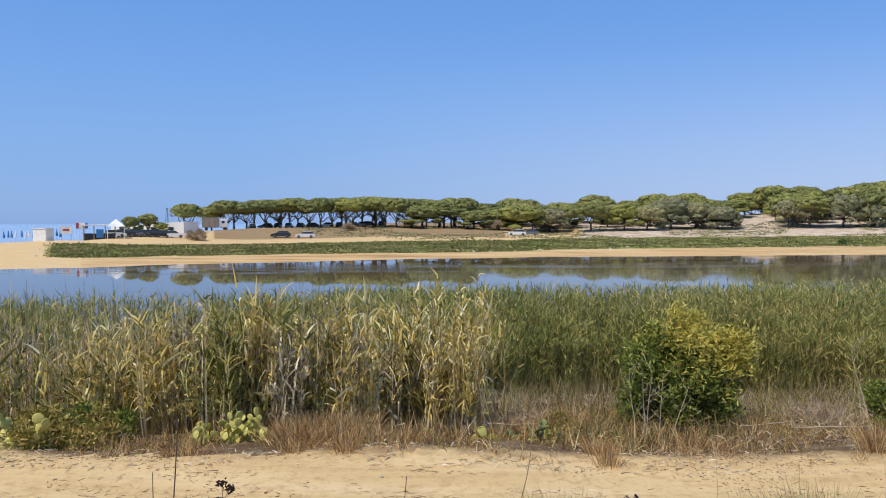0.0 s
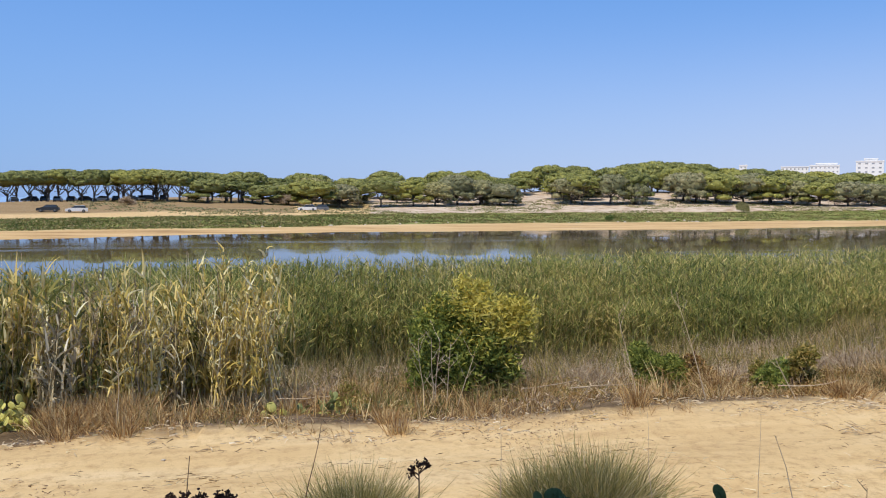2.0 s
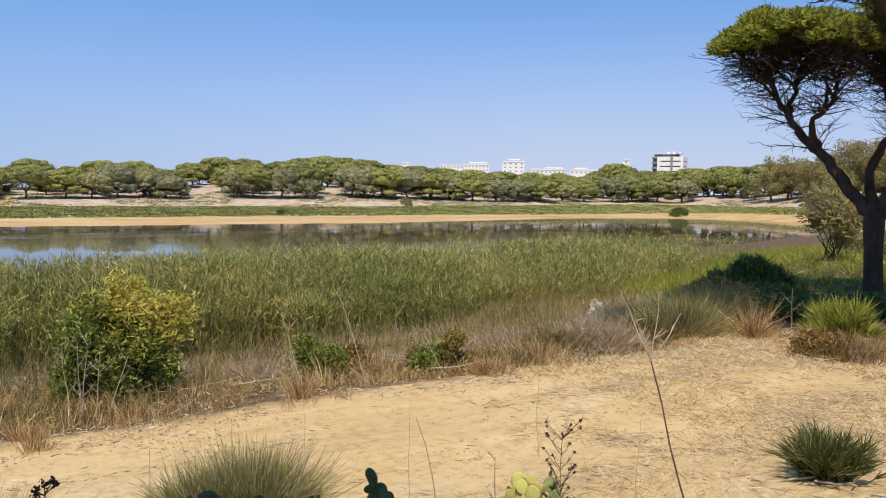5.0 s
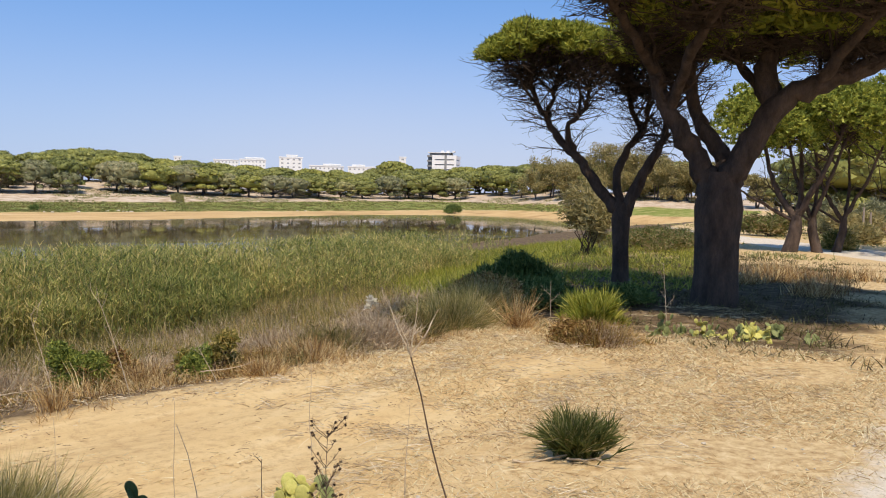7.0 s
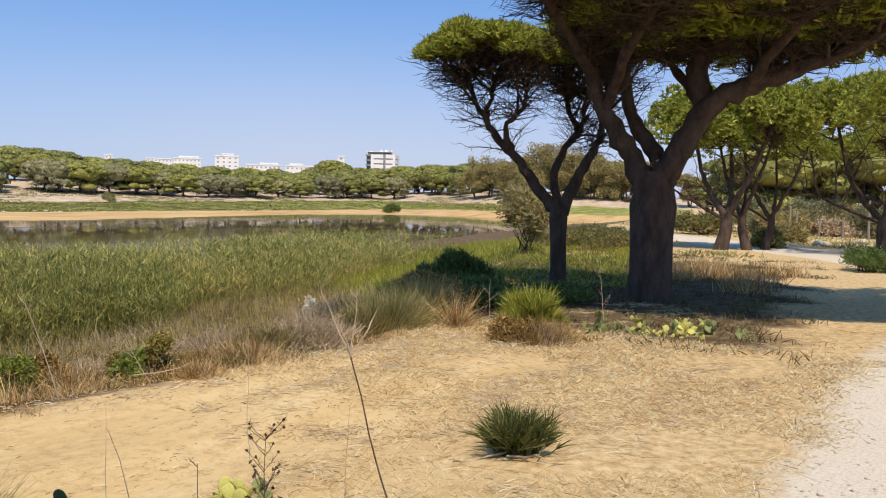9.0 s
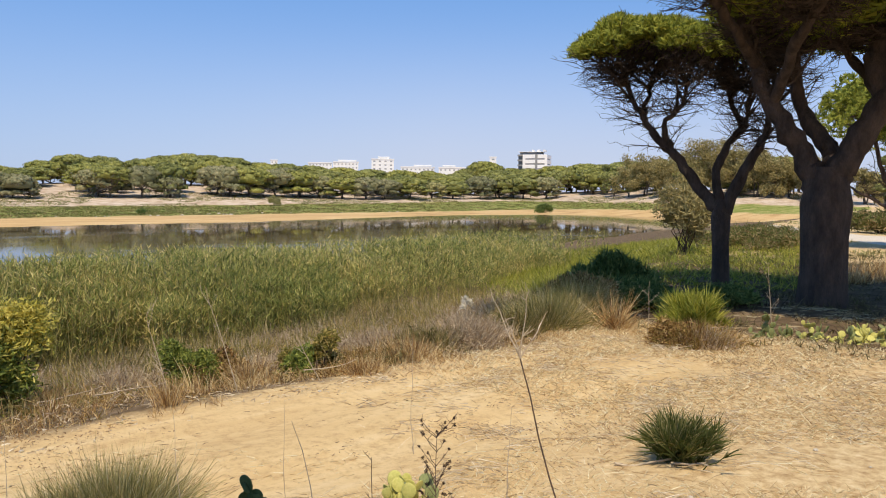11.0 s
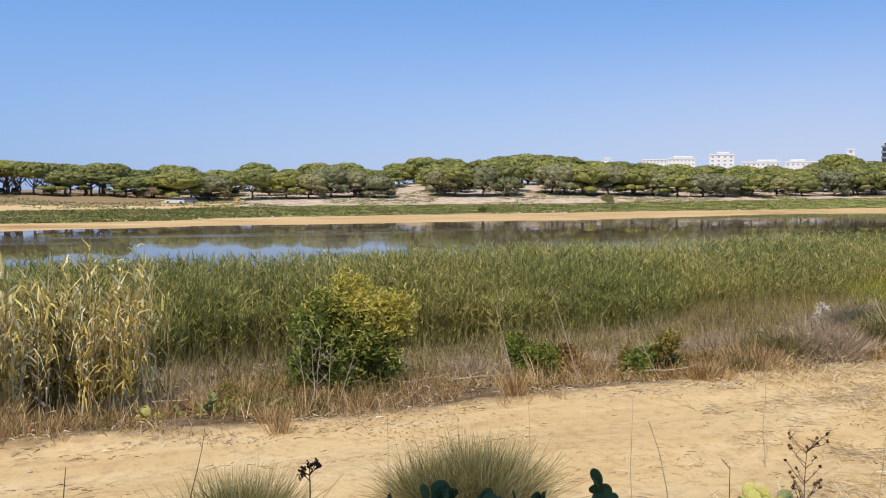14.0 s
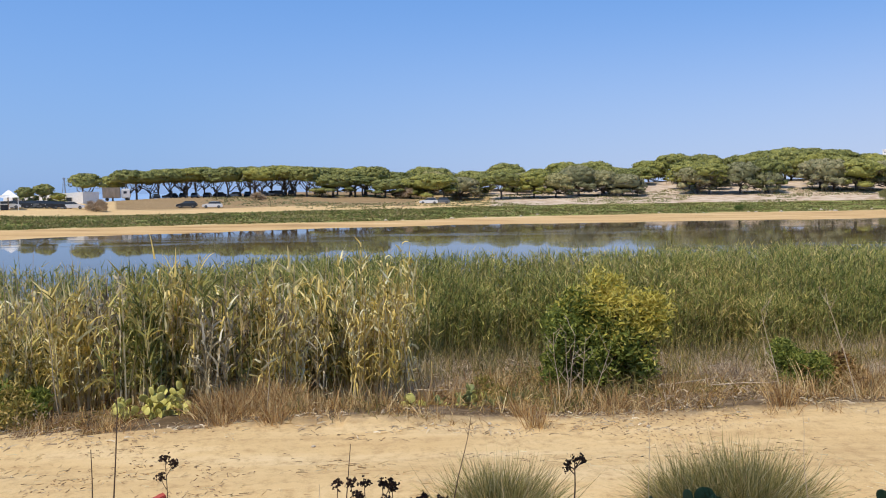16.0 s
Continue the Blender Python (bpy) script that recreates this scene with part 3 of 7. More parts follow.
# ---- pines ----
def tufts(centres, size, needles, low=5, high=75, width=0.02, seg=1):
    """Clumps of needles, each a few thin blades fanning out of one place."""
    c = np.repeat(np.asarray(centres, float), needles, 0)
    c = c + rng.normal(0, 0.12 * size, c.shape)
    n = len(c)
    return strips(c, ways(n, low, high), rng.uniform(0.6, 1.2, n) * size, width * rng.uniform(0.7, 1.3, n), 0.0, seg, tip=0.25)


def near_pine(name, m, limbs, crowns, trunk, label, twigs=330, needles=26, size=0.17, width=0.03, group="", bare=0, dome=0.7, under=-18):
    """An umbrella pine: trunk, bent limbs, dry twigs under the crown and needle clumps on top.
    limbs: (points, radius at foot, radius at tip); crowns: (centre, radii, clumps)."""
    t = thing(name, m, label, "tree", group)
    part("trunk", as_mesh("trunk", *tube(*trunk, sides=14), [M["bark"]], smooth=True), None, t)
    nodes_at = []
    for pts, r0, r1 in limbs:
        pts = np.asarray(pts, float)
        s = np.linspace(0, 1, len(pts))
        fine = np.linspace(0, 1, 4 * len(pts))
        p = np.stack([np.interp(fine, s, pts[:, k]) for k in range(3)], 1)
        for _ in range(3):
            p[1:-1] = 0.25 * p[:-2] + 0.5 * p[1:-1] + 0.25 * p[2:]
        p[1:-1] += rng.normal(0, 0.02, p[1:-1].shape)
        part("limb", as_mesh("limb", *tube(p, np.linspace(r0, r1, len(p)) * (1 + 0.08 * rng.normal(size=len(p))), 10), [M["bark"]], smooth=True), None, t)
        nodes_at += [(q, r1 + (r0 - r1) * (1 - u)) for q, u in zip(p, fine) if u > 0.45]
    sets, green = [], []
    for _ in range(bare):
        p0, r0 = nodes_at[rng.integers(len(nodes_at))]
        e = ways(1, -12, 50)[0]
        p1 = p0 + e * rng.uniform(0.35, 1.0)
        line = bend(p0, p1, 6, 0.06, 0.05)
        sets.append(tube(line, [0.016, 0.013, 0.010, 0.008, 0.006, 0.003], 4))
        for _ in range(6):
            p2 = line[rng.integers(1, 6)]
            p3 = p2 + unit(e + ways(1, -40, 60)[0]) * rng.uniform(0.15, 0.5)
            sets.append(tube(bend(p2, p3, 6, 0.08), [0.007, 0.006, 0.005, 0.004, 0.003, 0.002], 3))
    for (centre, radii, count) in crowns:
        centre, radii = np.asarray(centre, float), np.asarray(radii, float)
        # lobes on the dome, then clumps on each lobe
        k = 34
        a, q = np.arange(k) * 2.4 + rng.uniform(-0.3, 0.3, k), np.sqrt((np.arange(k) + 0.5) / k)
        lob = np.stack([np.cos(a) * q, np.sin(a) * q, dome * np.sqrt(np.maximum(0, 1 - q * q)) + rng.normal(0, 0.08, k)], 1)
        lobes = centre + lob * radii * np.array([0.86, 0.86, 1])
        per = count // k
        for c in lobes:
            e = ways(per, under, 90)
            rr = rng.uniform(0.55, 1.0, (per, 1)) ** 0.6
            green.append(c + e * rr * np.array([0.27 * radii[0], 0.27 * radii[1], 0.36 * radii[2]]))
            # a branch up to each lobe from the nearest limb
            ends = np.array([p for p, _ in nodes_at])
            near = int(np.argmin(np.linalg.norm((ends - c) * np.array([1, 1, 0.6]), axis=1) + rng.uniform(0, 0.5, len(ends))))
            line = bend(ends[near], c - np.array([0, 0, 0.1 * radii[2]]), 7, 0.06, -0.04)
            sets.append(tube(line, np.linspace(min(0.05, nodes_at[near][1] * 0.7), 0.012, 7), 5))
            for _ in range(max(2, twigs // k)):
                p0 = line[rng.integers(1, 6)]
                out = np.array([c[0] - centre[0], c[1] - centre[1], 0.0])
                e = unit(ways(1, -20, 45)[0] + 0.7 * out / max(0.2, float(np.linalg.norm(out))))
                p1 = p0 + e * rng.uniform(0.3, 0.95)
                sets.append(tube(bend(p0, p1, 5, 0.07, -0.05), [0.011, 0.010, 0.008, 0.006, 0.003], 4))
                for f in (0.4, 0.65, 0.85):
                    p2 = p0 + (p1 - p0) * f
                    sets.append(tube(bend(p2, p2 + unit(e + ways(1, -40, 50)[0]) * rng.uniform(0.12, 0.35), 3, 0.08), [0.006, 0.005, 0.002], 3))
    part("twig_tangle", as_mesh("twig_tangle", *join(*sets), [M["bark"]]), None, t, "tangle of bare dry twigs under the crown")
    green = np.concatenate(green)
    part("crown", as_mesh("crown", *tufts(green, size, needles // 3, -10, 80, width * 1.35), [M["needle"]]), None, t, "bright green flat-topped needle crown")
    return t


def far_pine_meshes(seed, spread, tall, stem, low=False, fine=True):
    """A pine seen from far off: trunk and limbs, grey dead wood under the crown, and a dome heaped up of many small billows."""
    g = np.random.default_rng(seed)
    wood, cores, leaves, grey = [], [], [], []
    fork = stem * g.uniform(0.4, 0.65)
    wood.append(tube(bend((0, 0, -0.4), (g.normal(0, 0.15), g.normal(0, 0.15), fork), 5, 0.03), [0.3, 0.26, 0.23, 0.21, 0.2], 7))
    ico = bmesh.new()
    bmesh.ops.create_icosphere(ico, subdivisions=1, radius=1)
    iv = np.array([v.co for v in ico.verts])
    jf = np.array([[v.index for v in f.verts] for f in ico.faces])
    ico.free()
    span = tall - stem
    n = 22 if fine else 12
    billows = [((0, 0, stem + 0.1 * span), (0.93 * spread, 0.93 * spread, 0.74 * span))]
    for k in range(n):
        a, q = 2.4 * k + g.uniform(-0.3, 0.3), math.sqrt((k + 0.5) / n) * g.uniform(0.92, 1.04)
        z = stem + span * (0.02 + 0.68 * math.sqrt(max(0.0, 1 - 0.9 * q * q)) + g.normal(0, 0.03))
        r = spread * g.uniform(0.19, 0.3) * (1.0 if fine else 1.25)
        billows.append(((math.cos(a) * q * spread * 0.82, math.sin(a) * q * spread * 0.82, z), (r, r, span * g.uniform(0.19, 0.26))))
    for k in range((12 if fine else 8) if low else 3):
        a, q = g.uniform(0, 6.28), g.uniform(0.5, 0.9)
        r = spread * g.uniform(0.17, 0.3)
        billows.append(((math.cos(a) * q * spread, math.sin(a) * q * spread, stem * (g.uniform(0.3, 1.0) if low else g.uniform(0.85, 1.0))), (r, r, r * g.uniform(0.45, 0.65))))
    for k, (c, rad) in enumerate(billows):
        c, rad = np.array(c), np.array(rad)
        v = iv * rad * (0.95 + 0.05 * g.normal(size=(len(iv), 1)))
        v[:, 2] = np.where(v[:, 2] < 0, v[:, 2] * 0.45, v[:, 2])
        cores.append((v + c, jf))
        m = int((26 if fine else 14) + (16 if fine else 8) * rad[0] * rad[0])
        e = unit(g.normal(size=(m, 3)))
        e[:, 2] = np.where(e[:, 2] < -0.2, -e[:, 2], e[:, 2])
        pt = c + e * rad * g.uniform(0.95, 1.07, (m, 1))
        s = g.uniform(0.13, 0.36, (m, 1)) * (1.0 if fine else 1.35)
        t1 = unit(np.cross(e, g.normal(size=(m, 3))))
        t2 = unit(np.cross(e, t1) + 0.4 * e * g.normal(size=(m, 1)))
        leaves.append((np.stack([pt + t1 * s, pt - 0.6 * t1 * s + 0.8 * t2 * s, pt - 0.5 * t1 * s - 0.8 * t2 * s], 1).reshape(-1, 3), np.arange(3 * m).reshape(-1, 3)))
        # dead grey limbs and twigs hanging under each billow
        m = (10 if low else 7) if fine else 5
        a, q = g.uniform(0, 2 * np.pi, m), np.sqrt(g.uniform(0.1, 0.95, m)) * rad[0]
        pt = c + np.stack([np.cos(a) * q, np.sin(a) * q, -g.uniform(0.1, 1.1, m) * rad[2]], 1)
        w = unit(g.normal(size=(m, 3)))
        ln = g.uniform(0.3, 0.9, (m, 1))
        t1 = unit(np.cross(w, g.normal(size=(m, 3)))) * g.uniform(0.05, 0.16, (m, 1))
        grey.append((np.stack([pt - w * ln, pt + t1, pt + w * ln], 1).reshape(-1, 3), np.arange(3 * m).reshape(-1, 3)))
        if k and k % 4 == 0:
            wood.append(tube(bend((0, 0, fork * g.uniform(0.7, 1.0)), c, 5, 0.06, -0.08), [0.15, 0.12, 0.1, 0.08, 0.05], 5))
    index = [0] * sum(len(f) for _, f in cores + leaves) + [1] * sum(len(f) for _, f in grey)
    return as_mesh("trunk", *join(*wood), [M["far_bark"]]), join(*cores, *leaves, *grey), index


def far_pine_kinds():
    """a, b, c, i: clear trunks; d to h: skirts of boughs down to the sand; lower-case fine, upper-case coarse for the back rows."""
    kinds = {}
    for name, seed, spread, tall, stem, low, mat in (("a", 1, 4.6, 7.6, 4.7, False, "far_needle"), ("b", 2, 4.0, 7.2, 4.2, False, "far_needle"), ("c", 3, 5.0, 8.0, 5.0, False, "far_needle"),
                                                   ("d", 4, 4.6, 6.8, 3.4, True, "far_needle"), ("e", 5, 4.8, 6.2, 3.0, True, "grey_needle"), ("f", 6, 3.9, 5.2, 2.4, True, "grey_needle"), ("g", 7, 5.4, 7.2, 3.5, True, "far_needle"),
                                                   ("h", 8, 3.6, 7.8, 4.4, True, "far_needle"), ("i", 9, 5.4, 7.0, 4.0, False, "far_needle"),
                                                   ("G", 11, 5.2, 7.2, 3.2, True, "far_needle"), ("H", 12, 4.4, 7.4, 3.4, True, "far_needle"), ("I", 13, 5.8, 7.0, 3.6, True, "far_needle")):
        wood, (v, f), index = far_pine_meshes(seed, spread, tall, stem, low, name.islower())
        kinds[name] = (wood, as_mesh("crown", v, f, [M[mat], M["dead_limb"]], index), tall)
    return kinds


FAR = far_pine_kinds()
# how high the wood's skyline stands, in degrees over the level of the eye, by azimuth
SKY_AZ = np.array([-19, -16.9, -15.8, -14.9, -7.5, -5.4, -3.6, 1.1, 1.8, 2.9, 4.6, 7.1, 10, 11.3, 14, 16.3, 17.7, 19.5, 21, 21.9, 22.9, 23.8, 25.3, 27.8, 30.7, 32.3, 35.2, 39.4, 41.6, 45.7, 49.6, 54, 57, 75])
SKY_UP = np.array([0.8, 1.0, 1.2, 1.6, 1.83, 1.9, 1.77, 1.78, 1.3, 1.65, 1.76, 1.58, 1.96, 1.67, 2.0, 2.0, 1.72, 2.0, 2.42, 2.12, 2.36, 1.87, 2.28, 2.68, 2.48, 2.2, 2.1, 1.84, 1.85, 1.67, 1.98, 2.35, 2.5, 2.6])


def far_pine(kind, azimuth, r, scale=1.0, turn=None, label="umbrella pine on the sandy far bank", group="pines on the far bank", sink=0.15, wide=1.0, below=None):
    """below: by how many degrees the tree's top stays under the skyline; without it the tree has its own height."""
    x, y, z = on(azimuth, r, sink)
    t = thing("pine_tree", pose(x, y, z, 0, 0, rng.uniform(0, 360) if turn is None else turn), label, "tree", group)
    scale *= 1.28 * float(np.interp(azimuth, [12, 30, 45, 60], [1.0, 1.08, 1.25, 1.3]))
    up = scale
    if below is not None:
        most = (1.86 + r * math.tan(radians(float(np.interp(azimuth, SKY_AZ, SKY_UP)) - below)) - z) / FAR[kind][2]
        up = max(0.35, min(most, 1.35 * scale))
        scale = 0.5 * (scale + max(0.7 * scale, min(up, scale)))
    t.scale = (scale * wide, scale * wide, up)
    part("trunk", FAR[kind][0], None, t)
    part("crown", FAR[kind][1], None, t)
    return t


def col(x, yaw):
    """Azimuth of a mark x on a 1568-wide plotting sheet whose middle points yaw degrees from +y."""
    return yaw + math.degrees(math.atan((x - 784) / 1484.0))


# the tall row with bare trunks over the car park
for x in (375, 402, 414, 436, 450, 470, 494, 513, 527, 548, 568, 588, 606, 624, 642, 662, 681, 703, 730, 755, 777, 800, 822):
    far_pine(rng.choice(["a", "b", "c"]), col(x, -0.45), rng.uniform(223, 250), rng.uniform(0.85, 0.98), label="tall umbrella pine with a bare trunk over parked cars", group="tall pines over the car park", wide=0.98, below=abs(rng.normal(0, 0.07)))
# the front row towards the lagoon's far bank
for x, k, s in ((35, "d", 1), (85, "a", 1), (150, "d", 0.9), (200, "g", 0.8), (245, "g", 1.0), (300, "f", 1), (378, "a", 0.82), (440, "d", 0.8), (480, "e", 0.8), (520, "e", 0.9), (560, "f", 1), (600, "f", 1), (622, "f", 0.5), (722, "e", 0.9),
                (742, "a", 0.9), (790, "e", 0.85), (830, "d", 0.8), (835, "f", 0.7), (932, "e", 0.8), (965, "g", 0.9), (1010, "e", 0.9), (1050, "d", 1), (1090, "f", 0.9), (1130, "d", 0.9), (1175, "f", 0.9), (1210, "e", 0.8), (1260, "g", 0.8),
                (1300, "f", 0.9), (1345, "d", 0.9), (1400, "f", 0.9), (1440, "d", 0.8), (1490, "g", 0.8), (1540, "f", 0.9)):
    azm = col(x, 24.88)
    far_pine(k, azm, float(np.interp(azm, AZ, D_BANK)) + rng.uniform(-2, 6), s * 1.05, label="broad low pine spreading over the sandy bank" if k in "defg" else "umbrella pine with a clear trunk on the bank", below=rng.uniform(0.3, 0.75), wide=1.1)


def wood_place(azm, f):
    """The distance of a tree in the wood: f from 0 at the bank to 1 on the hill."""
    return float(np.interp(azm, AZ, D_BANK)) * (1 - f) + float(np.interp(azm, AZ, D_HILL)) * f + 6


# the rows behind, closing the skyline
for f, n, drop in ((0.16, 25, 0.55), (0.42, 27, 0.36), (0.68, 29, 0.2)):
    for i in range(n):
        azm = 3 + 66 * (i + rng.uniform(-0.35, 0.35)) / n
        if f < 0.6 and (18.8 < azm < 20.9 or 28.1 < azm < 29.5):
            continue
        far_pine(rng.choice(["d", "g", "e", "h", "i"]) if f < 0.6 else rng.choice(["G", "H", "I", "g", "i"]), azm, wood_place(azm, f + rng.uniform(-0.08, 0.08)), rng.uniform(0.8, 1.15), group="pines behind the bank", label="green umbrella pine in the wood behind the bank", wide=0.95, below=drop + rng.uniform(-0.15, 0.2))
for azm in (17.2, 18.6, 19.8, 28.2, 29.2, 16.4, 47.3, 48.8, 50.0, 51.2, 52.4, 53.6, 54.8, 56.0, 57.2):
    far_pine(rng.choice(["G", "H"]), azm, wood_place(azm, 1.15), 1.0, group="pines behind the bank", label="green umbrella pine in the wood behind the bank", sink=1.2, below=0.3)
# the trees that make the skyline's own humps
for azm in (4.4, 9.9, 13.8, 15.9, 19.4, 21.0, 22.9, 25.2, 26.6, 27.8, 29.2, 30.6, 32.4, 34.2, 36.0, 38, 40, 42, 44, 46, 48.5, 50.5, 52.5, 54.5, 57):
    far_pine(rng.choice(["g", "i"]), azm, wood_place(azm, 0.9), 1.15, group="pines on the skyline", label="rounded green umbrella pine on the wood's skyline", wide=0.95, below=0.0)
for i in range(13):
    azm = rng.uniform(-13, 3)
    far_pine(rng.choice(["a", "b", "c"]), azm, rng.uniform(248, 272), rng.uniform(0.9, 1.0), group="pines behind the car park", label="umbrella pine behind the car park", below=rng.uniform(0.05, 0.25))
for i in range(16):
    azm, f = rng.uniform(57, 76), rng.uniform(0.7, 1.3)
    far_pine(rng.choice(["G", "H", "I"]), azm, wood_place(azm, f), rng.uniform(0.8, 1.1), group="pines behind the bank", label="green umbrella pine in the wood behind the bank", wide=1.2)

# the two pines by the track
P1, P2 = on(63.35, 18.3), on(69.3, 16.4)


def seen_from_track(place, azimuth):
    """A frame at a place whose x runs to the right across the view and whose y runs away."""
    return pose(*place, 0, 0, -azimuth)


def raised(points, z):
    """Points given with heights above the track's level, as heights above the tree's foot."""
    return [(x, y, h - z) for x, y, h in points]


near_pine("pine_tree", seen_from_track(P1, 63.35),
          [(raised(p, P1[2]), a, b) for p, a, b in (
              ([(-0.02, 0, 1.55), (-0.25, 0.1, 1.85), (-0.73, 0.1, 2.45), (-1.11, 0.2, 2.93), (-1.54, 0.1, 3.35), (-1.8, 0, 3.84), (-2.1, 0, 4.35)], 0.15, 0.04),
              ([(-1.08, 0.2, 2.9), (-1.24, -0.2, 3.4), (-0.82, -0.4, 3.78), (-0.79, -0.5, 4.2)], 0.075, 0.03),
              ([(-1.7, 0.1, 3.65), (-1.56, 0.5, 4.14), (-1.57, 0.8, 4.6)], 0.06, 0.03),
              ([(0, 0, 1.55), (-0.2, 0.2, 2.45), (0.07, 0.3, 3.06), (0.35, 0.4, 3.3), (0.13, 0.5, 3.9), (0.0, 0.6, 4.4)], 0.11, 0.04),
              ([(0.2, 0.35, 3.18), (0.44, 0.3, 3.5), (0.49, 0.2, 4.3)], 0.07, 0.03),
              ([(0.05, 0, 1.6), (0.37, -0.1, 2.46), (0.69, -0.15, 2.94), (0.8, -0.2, 3.36), (0.9, -0.2, 4.3)], 0.14, 0.05))],
          [((-1.55, 0.1, 4.82), (1.6, 1.5, 0.72), 7200), ((0.65, 0.5, 4.75), (1.4, 1.6, 0.8), 4400)],
          (raised([(0.0, 0, -0.3), (0.0, 0, 0.1), (0.0, 0, 0.5), (-0.02, 0, 1.0), (-0.03, 0, 1.5), (-0.03, 0, 1.85)], P1[2]), [0.25, 0.19, 0.175, 0.17, 0.2, 0.13]),
          "umbrella pine with a dark forked trunk beside the track", twigs=480, needles=30, size=0.13, width=0.024, bare=240)
near_pine("pine_tree", seen_from_track(P2, 69.3),
          [(raised(p, P2[2]), a, b) for p, a, b in (
              ([(-0.1, 0, 2.1), (-0.2, 0, 2.35), (-0.46, 0, 2.82), (-0.79, -0.1, 3.36), (-1.06, -0.1, 3.89), (-1.24, -0.2, 4.43), (-1.57, -0.2, 5.1)], 0.26, 0.09),
              ([(0.05, 0, 2.3), (0.2, 0.2, 2.65), (-0.26, 0.4, 3.23), (-0.5, 0.5, 3.67), (-0.63, 0.6, 4.31), (-0.53, 0.7, 5.3)], 0.19, 0.08),
              ([(0.1, 0, 2.1), (0.3, -0.05, 2.5), (0.61, -0.1, 3.14), (0.93, -0.1, 3.7), (1.6, -0.3, 4.0), (2.16, -0.4, 4.15), (2.87, -0.6, 4.43), (3.6, -0.8, 4.8), (4.7, -0.9, 5.2), (6.2, -0.6, 5.4)], 0.28, 0.06),
              ([(0.9, -0.1, 3.65), (0.73, 0.1, 4.2), (0.78, 0.2, 4.6), (1.24, 0.2, 4.95), (1.84, 0.3, 5.4), (2.4, 0.4, 5.9)], 0.21, 0.08),
              ([(0.85, -0.1, 3.5), (0.65, 0.4, 4.07), (0.21, 0.7, 4.61), (0.1, 0.9, 5.3)], 0.12, 0.05),
              ([(1.85, -0.4, 4.05), (2.06, 0.2, 4.4), (2.41, 0.5, 4.75), (3.2, 0.9, 5.4)], 0.10, 0.04),
              ([(1.6, -0.3, 4.0), (2.0, -1.0, 4.6), (2.6, -2.2, 5.2), (3.4, -3.4, 5.7)], 0.12, 0.04),
              ([(-1.15, -0.1, 4.2), (-1.6, -1.4, 4.9), (-2.0, -2.8, 5.5), (-2.5, -4.2, 5.9)], 0.10, 0.04),
              ([(-0.9, -0.1, 3.6), (-0.5, -1.2, 4.5), (0.1, -2.6, 5.2), (0.4, -3.8, 5.6)], 0.11, 0.04))],
          [((-0.7, 0.0, 4.95), (1.3, 2.0, 1.0), 3400), ((0.9, 0.9, 4.75), (2.0, 2.2, 1.1), 4400), ((3.2, 0.6, 4.72), (2.3, 2.4, 1.1), 4800), ((5.6, 0.3, 4.85), (2.3, 2.2, 1.0), 2600), ((1.2, -2.0, 4.92), (2.2, 2.0, 1.0), 5000),
           ((4.4, -2.2, 5.0), (2.4, 1.9, 0.9), 3600), ((7.4, -0.2, 5.0), (1.9, 1.7, 1.0), 1300), ((-0.9, -3.0, 5.15), (1.7, 1.8, 1.0), 4000), ((1.5, -3.4, 5.25), (2.2, 1.5, 1.0), 3600), ((-2.6, -4.8, 6.1), (2.2, 1.9, 0.9), 3600), ((-2.5, -2.7, 6.2), (1.8, 1.8, 0.9), 2800), ((4.0, -2.9, 5.3), (2.2, 1.4, 1.0), 3000)],
          (raised([(0.03, 0, -0.35), (0.03, 0, 0.05), (0.04, 0, 0.6), (0.03, 0, 1.2), (0.04, 0, 1.8), (0.06, 0, 2.45)], P2[2]), [0.56, 0.44, 0.40, 0.40, 0.44, 0.30]),
          "large umbrella pine with a thick dark forked trunk", twigs=400, needles=17, size=0.21, width=0.044, bare=120, dome=0.22, under=8)


# pine out of view, added so that its bough shades the foreground cacti
near_pine("pine_tree", pose(-5.2, 0.9, float(height(-5.2, 0.9))),
          [([(0, 0, 2.2), (0.9, 0.2, 3.4), (2.2, 0.4, 4.9), (3.5, 0.6, 5.7)], 0.16, 0.05), ([(0, 0, 2.3), (-0.4, -0.5, 3.8), (-0.8, -1.0, 5.4)], 0.15, 0.05), ([(2.2, 0.4, 4.9), (2.9, 0.2, 5.4), (3.3, 0.2, 5.8)], 0.07, 0.03)],
          [((4.15, 0.15, 5.85), (1.3, 0.80, 0.7), 3800), ((-0.8, -1.0, 5.8), (1.5, 1.3, 0.8), 1800)],
          ([(0, 0, -0.3), (0, 0, 0.4), (0.05, 0, 1.3), (0, 0, 2.4)], [0.3, 0.22, 0.2, 0.17]),
          "unseen umbrella pine added for its bough's shade on the track's edge", twigs=70, needles=18, size=0.2, width=0.045)


